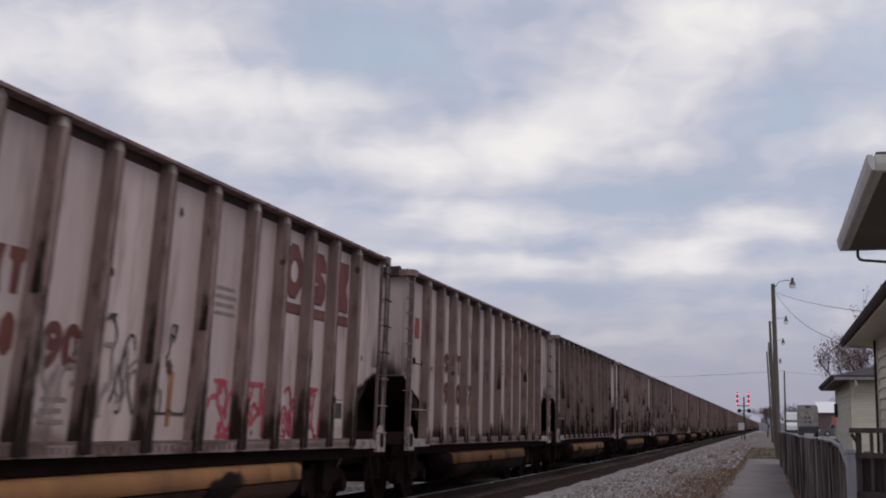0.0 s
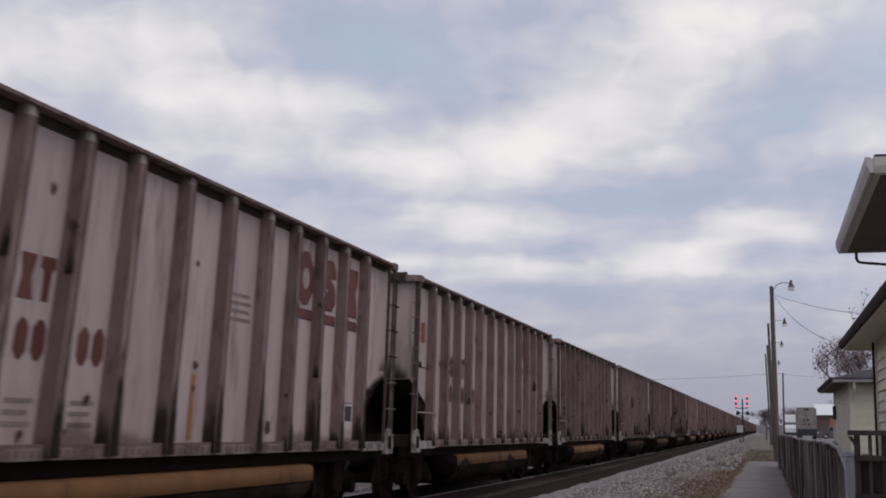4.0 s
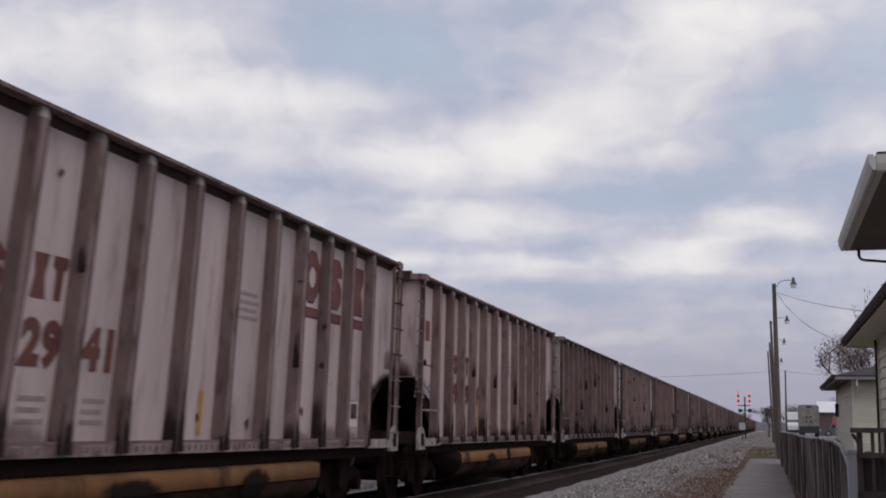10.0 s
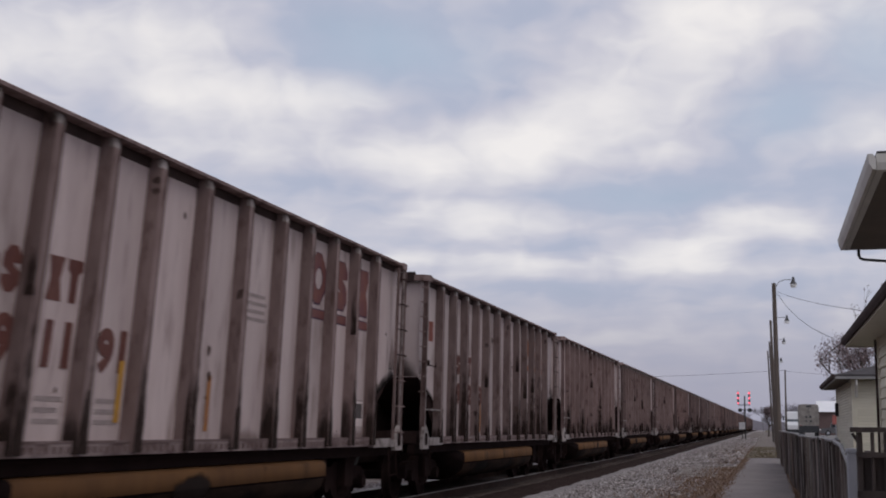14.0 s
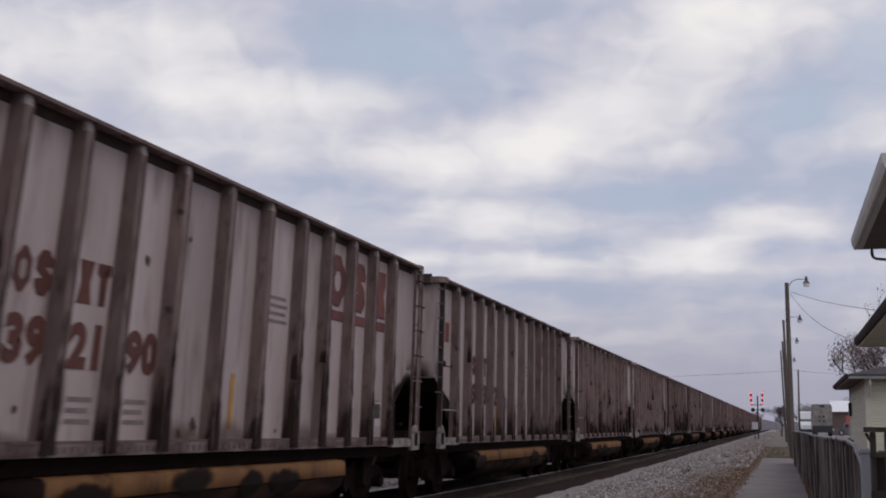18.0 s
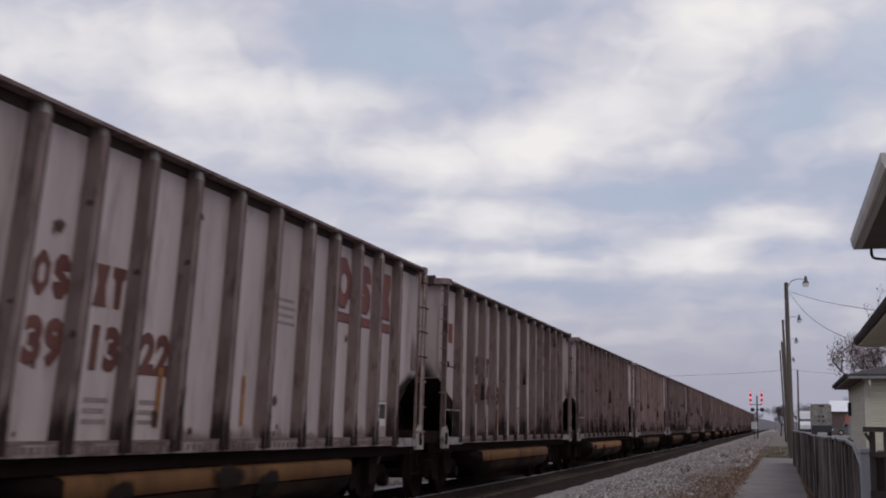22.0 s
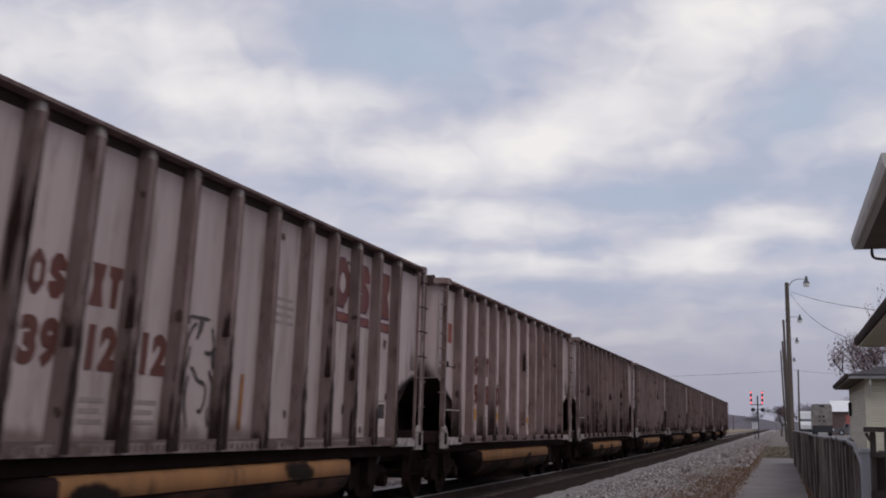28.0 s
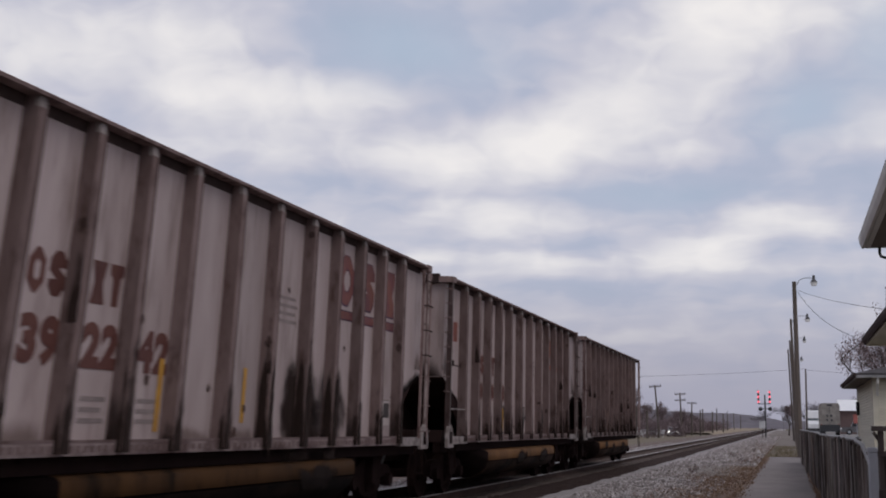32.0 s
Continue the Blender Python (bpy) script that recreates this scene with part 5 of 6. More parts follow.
            if ob.name.startswith("emblem_b"):
                ob.color = (0.62, 0.48, 1.0, 1) if k in REDDISH and ob.name.startswith("emblem_block") else (0.55, 0.50, 1.2, 1) if k in MAROON else (0.85, 1.3, 2.6, 1) if k % 3 == 2 and k not in AMBER else (1.1, 1.3, 1.2, 1) if k in AMBER else (0.88, 0.70 + 0.14 * faded, 1, 1)
        for ob, q in worn:
            ob.color = (1, 1, 1, 1) if q < 0.45 else (0.62, 0.50, 1.0, 1)
    tagged(cars[-1], "white-painted open-top coal hopper car at the tail of the train")
    return cars


CARS = build_train()
# ---- ties, stones and weeds ----


def ties():
    me = Form().box(-1.29, 1.29, -0.115, 0.115, -0.17, 0, c=0.012).mesh("tie", M_TIE)
    bed = thing("railway_ties", "creosoted wooden ties under the rails", "ties", kind="structure")
    rng = random.Random(5)
    for k in range(240):
        y = 20 + k * 0.53
        part("tie", me, None, bed, at=pose(RAIL_X + rng.uniform(-0.04, 0.04), y, rise(y) + RAIL_Z - 0.155, 0, 0, rng.uniform(-0.8, 0.8)))
    f = Form()
    for k in range(600):
        y = 20 + (240 + k) * 0.53
        f.box(RAIL_X - 1.29, RAIL_X + 1.29, y - 0.115, y + 0.115, rise(y) + 0.05, rise(y) + RAIL_Z - 0.155)
    ob = part("distant_ties", f, M_TIE, bed)
    ob["kind"] = "stuff"


ties()


def stones():
    """Loose broken stone over the shoulder, and a few larger lumps by the path."""
    rng = random.Random(11)
    v, fc = [], []
    tet = [Vector(p) for p in ((1, 0, -0.5), (-0.5, 0.87, -0.5), (-0.5, -0.87, -0.5), (0.1, 0.1, 0.8), (0.7, 0.6, 0.2), (-0.7, 0.2, 0.3))]
    tri = [(0, 4, 3), (4, 1, 5), (3, 4, 5), (5, 1, 2), (5, 2, 3), (2, 0, 3), (0, 1, 4)]
    for _ in range(26000):
        y = 22 + 90 * rng.random() ** 1.7
        x = rng.uniform(-5.1, -1.9) if rng.random() < 0.85 else rng.uniform(-10.5, -9.85)
        if x > -2.6 and rng.random() < 0.6:
            continue
        s = rng.uniform(0.018, 0.045) * (1.7 if rng.random() < 0.04 else 1)
        z = rise(y) + (0.10 if x < -5.3 else 0.06 if x < -4 else 0.03) + 0.01
        rot = Euler((rng.uniform(0, 6), rng.uniform(0, 6), rng.uniform(0, 6))).to_matrix()
        n = len(v)
        v += [tuple(Vector((x, y, z)) + rot @ (p * s)) for p in tet]
        fc += [tuple(n + i for i in t) for t in tri]
    for _ in range(9000):
        y = 55 + 150 * rng.random() ** 1.5
        x = rng.uniform(-5.1, -1.4)
        s = rng.uniform(0.025, 0.07)
        rot = Euler((rng.uniform(0, 6), rng.uniform(0, 6), rng.uniform(0, 6))).to_matrix()
        n = len(v)
        v += [tuple(Vector((x, y, rise(y) + 0.06)) + rot @ (p * s)) for p in tet]
        fc += [tuple(n + i for i in t) for t in tri]
    me = bpy.data.meshes.new("loose_stones")
    me.from_pydata(v, [], fc)
    me.materials.append(M_SCATTER)
    tagged(new("loose_stones", me), "loose pale grey broken stones beside the line", "stones", kind="stuff")


def island_mat(name, a, b, c):
    m = bpy.data.materials.new(name)
    m.use_nodes = True
    nt = m.node_tree
    g = nt.nodes.new("ShaderNodeNewGeometry")
    r = nt.nodes.new("ShaderNodeValToRGB")
    nt.links.new(g.outputs["Random Per Island"], r.inputs[0])
    r.color_ramp.elements[0].color = (*a, 1)
    r.color_ramp.elements[1].color = (*b, 1)
    e = r.color_ramp.elements.new(0.55)
    e.color = (*c, 1)
    p = nt.nodes["Principled BSDF"]
    p.inputs["Roughness"].default_value = 0.95
    p.inputs["Specular IOR Level"].default_value = 0.2
    nt.links.new(r.outputs[0], p.inputs["Base Color"])
    return m


M_SCATTER = island_mat("mixed_broken_stone", (0.19, 0.162, 0.156), (0.58, 0.535, 0.525), (0.34, 0.300, 0.292))
M_BLADE = island_mat("dead_weed_blades", (0.14, 0.09, 0.066), (0.33, 0.25, 0.185), (0.235, 0.145, 0.10))
M_LITTER = island_mat("mixed_winter_leaves", (0.12, 0.09, 0.096), (0.34, 0.285, 0.295), (0.20, 0.135, 0.14))
M_PURPLE = island_mat("purple_brown_bare_twigs", (0.105, 0.08, 0.085), (0.26, 0.205, 0.21), (0.175, 0.13, 0.135))
M_GREENBLADE = island_mat("faded_green_blades", (0.12, 0.10, 0.06), (0.22, 0.175, 0.12), (0.165, 0.135, 0.085))
stones()


def blades(name, label, n, where, height, mats, seed):
    rng = random.Random(seed)
    v, fc = [], []
    for _ in range(n):
        x, y = where(rng)
        h = height * rng.uniform(0.4, 1.3)
        a = rng.uniform(0, math.tau)
        w = rng.uniform(0.008, 0.02) * (1 + y / 60)
        lean = rng.uniform(0.1, 0.7) * h
        z = rise(y) + 0.0
        dx, dy = math.cos(a), math.sin(a)
        k = len(v)
        v += [(x - dy * w, y + dx * w, z), (x + dy * w, y - dx * w, z), (x + dx * lean, y + dy * lean, z + h)]
        fc.append((k, k + 1, k + 2))
    me = bpy.data.meshes.new(name)
    me.from_pydata(v, [], fc)
    me.materials.append(mats)
    tagged(new(name, me), label, "weeds", kind="stuff")


def on_shoulder(rng):
    while True:
        y = 26 + 110 * rng.random() ** 1.3
        x = -2.5 + rng.gauss(0, 0.95)
        if -4.6 < x < -1.3 and noise.noise((x * 0.8, y * 0.16, 2.2)) > 0.0:
            return x, y


def on_verge(rng):
    y = 24 + 90 * rng.random() ** 1.5
    clump = noise.noise((y * 0.5, 3.1, 0)) * 0.5
    return min(-1.36, -1.95 + clump + rng.gauss(0, 0.5)), y


def far_verge(rng):
    return rng.uniform(-2.6, 0.75), 72.5 + 40 * rng.random() ** 1.8


def path_edge(rng):
    y = 22 + 52 * rng.random()
    return -1.27 + 0.14 * noise.noise((y * 0.6, 8.3, 0)) + rng.gauss(0, 0.10), y


def fence_foot(rng):
    return 0.66 + rng.gauss(0, 0.05), rng.uniform(20, 64)


blades("dead_weeds", "tangled brown dead weeds between stone and path", 25000, on_verge, 0.085, M_BLADE, 21)
blades("shoulder_weeds", "thin dead weeds straggling into the stones", 8000, on_shoulder, 0.085, M_BLADE, 25)
blades("rough_grass", "tussocky faded grass at the end of the path", 7000, far_verge, 0.08, M_GREENBLADE, 22)
blades("path_edge_grass", "yellowed grass along the edge of the path", 7000, path_edge, 0.055, M_BLADE, 23)
blades("fence_foot_weeds", "dry weeds at the foot of the fence", 2500, fence_foot, 0.12, M_BLADE, 24)


def tall_weeds():
    rng = random.Random(31)
    for k in range(9):
        y = rng.uniform(45, 120)
        x = rng.uniform(-3.6, -1.8)
        f = Form()
        for _ in range(14):
            a = rng.uniform(0, math.tau)
            h = rng.uniform(0.25, 0.6)
            h *= 0.5
            f.line([(0, 0, 0), (0.05 * math.cos(a), 0.05 * math.sin(a), h * 0.6), (0.14 * math.cos(a), 0.14 * math.sin(a), h)], 0.005, 3)
        solid("dead_weed_clump", f, M_TWIG, "dry brown weed clump standing in the stones", "weed", "weed clumps by the line", "stuff", m=pose(x, y, rise(y)))


tall_weeds()

# ---- fence, houses and porch ----


def fence():
    ob = thing("wooden_fence", "weathered grey-brown board fence with a pale top rail beside the path", "fence")
    rng = random.Random(41)
    y0, y1 = 14.0, 62.0

    def line_x(y):
        return 0.80 - 0.30 * (y - y0) / (y1 - y0) + 0.03 * math.sin(y * 0.6)

    def top(y):
        return rise(y) + 1.515 + 0.04 * min(1, max(0, (y - 31) / 6)) + 0.008 * math.sin(y * 0.7) - 0.28 * max(0, 1 - (y - y0) / 2) ** 2

    variants = []
    for k in range(6):
        f = Form()
        w, t, h = 0.06 + 0.014 * (k % 3), 0.012 + 0.006 * (k % 2), 1.0
        pts = [(-t, -w), (t, -w), (t + 0.01 * (k % 2), -w * 0.3), (t, w), (-t, w), (-t - 0.008 * (k % 3 == 0), 0.2 * w)]
        f.extrude(pts, "z", 0, h)
        variants.append(f.mesh("board", M_FENCE))
    n = 290
    for k in range(n):
        y = y0 + (y1 - y0) * (k + 0.5) / n
        h = top(y) - rise(y) - 0.03 + rng.uniform(-0.10, 0.02)
        b = part("board", rng.choice(variants), None, ob, at=pose(line_x(y) + rng.uniform(-0.02, 0.012), y + rng.uniform(-0.02, 0.02), rise(y) + 0.03, rng.uniform(-2.0, 2.0), rng.uniform(-1.8, 1.8), rng.uniform(-9, 9)))
        b.scale = (1, rng.uniform(0.85, 1.25), h)
        tone = rng.uniform(0.55, 1.35) * (1 + 0.35 * noise.noise((y * 0.55, 4.2, 0)))
        b.color = (tone * rng.uniform(0.97, 1.12), tone, tone * rng.uniform(0.9, 1.05), 1)
    f = Form()
    pts = [(line_x(y) - 0.02, y, top(y)) for y in [y0 + 1.2 * i for i in range(41)]]
    f.line(pts, 0.026, 6)
    part("top_rail", f, M_DULLRAIL, ob, "pale weathered top rail")
    for y in [y0 + 3 + 4 * i for i in range(12)]:
        f = Form()
        f.tube((0, 0, 0), (0, 0, top(y) - rise(y) + 0.03), 0.03, 8)
        part("fence_post", f, M_METAL, ob, at=pose(line_x(y) + 0.06, y, rise(y)))
    f = Form()
    f.box(-0.066, 0.066, -0.066, 0.066, 0, 1.40, c=0.01)
    f.box(-0.075, 0.075, -0.075, 0.075, 1.40, 1.445, c=0.01)
    f.box(-0.071, 0.071, -0.071, 0.071, 1.34, 1.365)
    part("gate_post", f, M_PALEPOST, ob, "pale grey end post with a flat cap", at=pose(line_x(y0) + 0.01, y0 - 0.1, rise(y0)))


fence()


def house(name, label, wx, wy0, wy1, depth, base, eave, over, boards_side, boards_front, roof_h, soffit, gutter=None, wrap=False, front_over=None, fh=0.167, drop=0.02, lap_h=0.115, far_over=None, board=None):
    """A one-storey house: wx its wall along the path, wy0 to wy1 its length, depth away from the path."""
    ob = thing(name, label, "house")
    fo = over if front_over is None else front_over
    x1 = wx + depth
    z0 = rise(wy0)
    f = Form()
    f.box(wx + 0.02, wx + 0.2, wy0 + 0.02, wy1 - 0.02, z0, z0 + eave)
    f.box(x1 - 0.2, x1, wy0 + 0.02, wy1 - 0.02, z0, z0 + eave)
    f.box(wx + 0.2, x1 - 0.2, wy0 + 0.02, wy0 + 0.2, z0, z0 + eave)
    f.box(wx + 0.2, x1 - 0.2, wy1 - 0.2, wy1 - 0.02, z0, z0 + eave)
    part("wall", f, M_SIDING, ob)
    f = Form()
    f.box(wx - 0.01, x1, wy0 - 0.01, wy1 + 0.01, z0, z0 + base)
    part("foundation", f, M_TRIM, ob)
    n = int((eave - base) / lap_h)

    def lap(a, b, side):
        g = Form()
        ring = [(0, 0), (-0.022, 0.0), (-0.022, 0.012), (-0.004, lap_h + 0.004), (0, lap_h + 0.004)]
        if side:
            g.extrude(ring, "y", a, b)
        else:
            g.poly([(x, u, v) for x in (a, b) for u, v in ring], [(0, 1, 2, 3, 4), (9, 8, 7, 6, 5)] + [(i, (i + 1) % 5, 5 + (i + 1) % 5, 5 + i) for i in range(5)])
        return g.mesh("siding_board", M_SIDING)

    if boards_side:
        me = lap(wy0 + 0.09, wy1 - 0.09, True)
        for k in range(n):
            part("siding_board", me, None, ob, at=pose(wx + 0.018, 0, z0 + base + k * lap_h))
    if boards_front:
        me = lap(wx + 0.09, x1, False)
        for k in range(n):
            part("siding_board", me, None, ob, at=pose(0, wy0 + 0.018, z0 + base + k * lap_h))
    for cx, cy in ((wx, wy0), (wx, wy1 - 0.09)):
        f = Form()
        f.box(cx - 0.012, cx + 0.09, cy - 0.012, cy + 0.10, z0 + base, z0 + eave)
        part("corner_board", f, M_SIDING, ob)
    # roof: a hip with a fascia all round and a flat soffit
    ex0, ex1, ey0, ey1 = wx - over, x1 + over, wy0 - fo, wy1 + (over if far_over is None else far_over)
    ze = z0 + eave
    f = Form()
    h = min((ex1 - ex0), (ey1 - ey0)) / 2
    if ey1 - ey0 > ex1 - ex0:
        a, b = ((ex0 + ex1) / 2, ey0 + h), ((ex0 + ex1) / 2, ey1 - h)
    else:
        a, b = (ex0 + h, (ey0 + ey1) / 2), (ex1 - h, (ey0 + ey1) / 2)
    o = -0.005
    low = [(ex0 - o, ey0 - o, ze + fh - 0.02), (ex1 + o, ey0 - o, ze + fh - 0.02), (ex1 + o, ey1 + o, ze + fh - 0.02), (ex0 - o, ey1 + o, ze + fh - 0.02)]
    up = [(x, y, z + 0.035) for x, y, z in low]
    p = low + up + [(*a, ze + fh + roof_h), (*b, ze + fh + roof_h)]
    fc = [(3, 2, 1, 0), (0, 1, 5, 4), (1, 2, 6, 5), (2, 3, 7, 6), (3, 0, 4, 7)]
    if ey1 - ey0 > ex1 - ex0:
        fc += [(4, 5, 8), (5, 6, 9, 8), (6, 7, 9), (7, 4, 8, 9)]
    else:
        fc += [(4, 5, 9, 8), (5, 6, 9), (6, 7, 8, 9), (7, 4, 8)]
    f.poly(p, fc)
    part("roof", f, M_SHINGLE, ob, "dark grey shingled roof")
    f = Form()
    f.box(ex0 + 0.03, ex1 - 0.03, ey0 + 0.03, ey1 - 0.03, ze, ze + 0.02)
    part("soffit", f, soffit, ob)
    for nm, q in (("fascia", (ex0, ex0 + 0.03, ey0, ey1)), ("fascia", (ex0 + 0.03, ex1, ey0, ey0 + 0.03)), ("fascia", (ex0 + 0.03, ex1, ey1 - 0.03, ey1))):
        f = Form()
        f.box(*q, ze - drop, ze + fh - 0.022)
        part(nm, f, board or (M_SIDING if gutter else M_TRIM), ob)
    # gutter along the path side, and round the front where asked
    g, t = (0.036, 0.066) if wrap else (0.055, 0.075)
    f = Form()
    f.extrude([(ex0 - g, ze + t), (ex0 - g * 0.85, ze + t * 0.45), (ex0 - g * 0.5, ze + 0.0), (ex0 - 0.003, ze + 0.0), (ex0 - 0.003, ze + t - 0.02), (ex0 - 0.015, ze + t)], "y", ey0 - (g if wrap else 0), ey1)
    part("gutter", f, gutter or M_TRIM, ob, "dark metal gutter" if gutter else "white metal gutter")
    if wrap:
        f = Form()
        ring = [(ey0 - g, ze + t), (ey0 - g * 0.85, ze + t * 0.45), (ey0 - g * 0.5, ze + 0.0), (ey0 - 0.003, ze + 0.0), (ey0 - 0.003, ze + t)]
        p = [(x, u, v) for x in (ex0, ex1) for u, v in ring]
        f.poly(p, [(0, 1, 2, 3, 4), (9, 8, 7, 6, 5)] + [(i, (i + 1) % 5, 5 + (i + 1) % 5, 5 + i) for i in range(5)])
        part("gutter", f, M_TRIM, ob, "white metal gutter")
    return ob


near = house("corner_house", "single-storey house with a white-edged eave and brown soffit", 0.99, 6.05, 7.42, 5.0, 0.3, 2.7, 0.523, False, False, 0.02, M_SOFFIT, wrap=True, fh=0.07, front_over=0.53, drop=0.0)
f = Form()
f.line([(0.548, 7.9, 2.715), (0.548, 7.9, 2.665), (0.556, 7.9, 2.648), (0.575, 7.9, 2.640), (0.97, 7.9, 2.60)], 0.009, 8)
part("drain_pipe", f, M_DARKMETAL, near, "thin grey drain pipe elbow")
mid = house("porch_house", "cream lap-sided house with a deep shaded eave", 1.24, 8.7, 15.4, 6.0, 0.5, 2.7, 0.285, True, False, 0.6, M_SIDING, M_CHORD, fh=0.08, far_over=1.35)
f = Form()
f.line([(1.215, 15.42, 2.69), (1.215, 15.42, 0.1)], 0.015, 8)
part("downspout", f, M_CHORD, mid, "dark brown downspout at the corner")
far = house("cream_house", "small cream lap-sided house with a dark hip roof", 1.53, 25.15, 31.0, 5.0, 0.35, 2.62, 0.31, True, True, 0.75, M_SOFFIT, M_CHORD, fh=0.05, front_over=0.3, lap_h=0.056, board=M_DULLRAIL)
f = Form()
f.line([(1.60, 24.9, 2.66), (1.60, 24.9, 2.52), (1.60, 25.08, 2.36), (1.60, 25.1, 2.3)], 0.024, 8)
part("downspout", f, M_TRIM, far, "short pale grey downspout elbow")
f = Form()
f.box(1.46, 1.53, 30.2, 30.36, 2.0, 2.3, c=0.01)
part("wall_lantern", f, M_BLACK, far, "small dark wall lantern")


def porch():
    ob = thing("porch_railing", "dark-stained wooden porch with posts and rails beside the house", "porch", pose(0.02, 0, 0))
    z = rise(12)
    for x0, x1, y in ((0.725, 0.775, 11.87), (0.845, 0.875, 11.87), (0.955, 1.0, 11.87), (1.15, 1.21, 11.87)):
        f = Form()
        f.box(x0, x1, y, y + 0.065, z, z + 1.61, c=0.006)
        part("porch_post", f, M_DARKWOOD, ob)
    for z0, z1 in ((1.61, 1.655), (1.39, 1.435), (1.03, 1.10)):
        f = Form()
        f.box(0.67 if z0 > 1.5 else 0.715, 1.24, 11.82, 11.868, z + z0, z + z1)
        part("porch_rail", f, M_DARKWOOD, ob)
        f = Form()
        f.box(0.875, 0.915, 11.94, 13.19, z + z0, z + z1)
        part("porch_rail", f, M_DARKWOOD, ob)
    for k in range(8):
        f = Form()
        f.box(0.725 + k * 0.064, 0.787 + k * 0.064, 11.94, 11.97, z + 0.5, z + 1.39)
        part("infill_board", f, M_DARKWOOD, ob)
    for k in range(8):
        f = Form()
        f.box(0.93, 0.95, 12.02 + k * 0.155, 12.15 + k * 0.155, z + 0.5, z + 1.36)
        part("infill_board", f, M_DARKWOOD, ob)
    for k in range(7):
        f = Form()
        f.box(0.72 + k * 0.075, 0.785 + k * 0.075, 11.78, 11.81, z + 0.0, z + 0.56)
        part("skirt_board", f, M_DARKWOOD, ob)
    for k in range(9):
        f = Form()
        f.box(0.95, 1.24, 11.98 + k * 0.143, 12.11 + k * 0.143, z + 0.50, z + 0.54)
        part("deck_board", f, M_DARKWOOD, ob)
    f = Form()
    f.line([(0.69, 11.9, z + 1.60), (0.74, 11.9, z + 1.52)], 0.016, 5)
    part("brace", f, M_DARKWOOD, ob)


porch()

# ---- lamp poles, wires and signal ----


def lamp_pole(x0, x1, y, h, lamp_x, lamp_z, lean=0.0):
    ob = thing("lamp_pole", "weathered wooden pole with a bracket lamp beside the line", "street lamp", group="lamp poles along the path")
    z = rise(y)
    f = Form()
    f.tube((x0, y, z - 0.1), (x1, y, z + h), 0.16 if y < 80 else 0.115, 10, r2=0.11 if y < 80 else 0.08)
    part("pole", f, M_POLE, ob)
    if lamp_x is not None:
        f = Form()
        top = z + h
        f.line([(x1, y, top - 0.35), (x1 + 0.3, y, lamp_z + 0.18), (x1 + 0.6, y, lamp_z + 0.28), (lamp_x, y, lamp_z + 0.26)], 0.025, 6)
        part("arm", f, M_METAL, ob, "thin curved steel arm")
        f = Form()
        f.tube((lamp_x, y, lamp_z + 0.15), (lamp_x, y, lamp_z + 0.42), 0.10, 10, r2=0.06)
        f.tube((lamp_x, y, lamp_z + 0.02), (lamp_x, y, lamp_z + 0.16), 0.20, 12, r2=0.12)
        part("lamp_head", f, M_DARKMETAL, ob, "dark grey lamp housing")
        f = Form()
        f.tube((lamp_x, y, lamp_z - 0.16), (lamp_x, y, lamp_z + 0.02), 0.15, 12, r2=0.19)
        part("lamp_bowl", f, M_LAMPGLASS, ob, "pale glass bowl")
    return ob


lamp_pole(0.50, 0.44, 72, 9.65, 1.49, 9.78)
lamp_pole(0.52, 0.27, 95, 9.45, 1.43, 9.72)
lamp_pole(0.55, 0.19, 120, 9.50, 1.49, 9.90)
lamp_pole(0.40, 0.02, 150, 10.4, 1.49, 9.80)
lamp_pole(1.72, 1.77, 140, 7.75, None, 0)


def wire(name, a, b, sag, r=0.012, n=14):
    f = Form()
    a, b = Vector(a), Vector(b)
    pts = []
    for i in range(n + 1):
        t = i / n
        p = a.lerp(b, t)
        pts.append((p.x, p.y, p.z - sag * 4 * t * (1 - t)))
    f.line(pts, r, 4)
    solid(name, f, M_BLACK, "thin dark overhead wire", "wire", "overhead wires")


wire("service_wire", (0.62, 71.9, 9.38), (2.54, 34, 4.73), 0.12, 0.010)
wire("service_wire", (0.60, 71.9, 9.30), (1.98, 40, 4.47), 0.35, 0.010)
wire("overhead_wire", (-30, 150, 8.0), (2.0, 150, 8.8), 0.35, 0.018)
wire("overhead_wire", (1.77, 140, 8.2), (30, 150, 8.3), 0.6, 0.014)


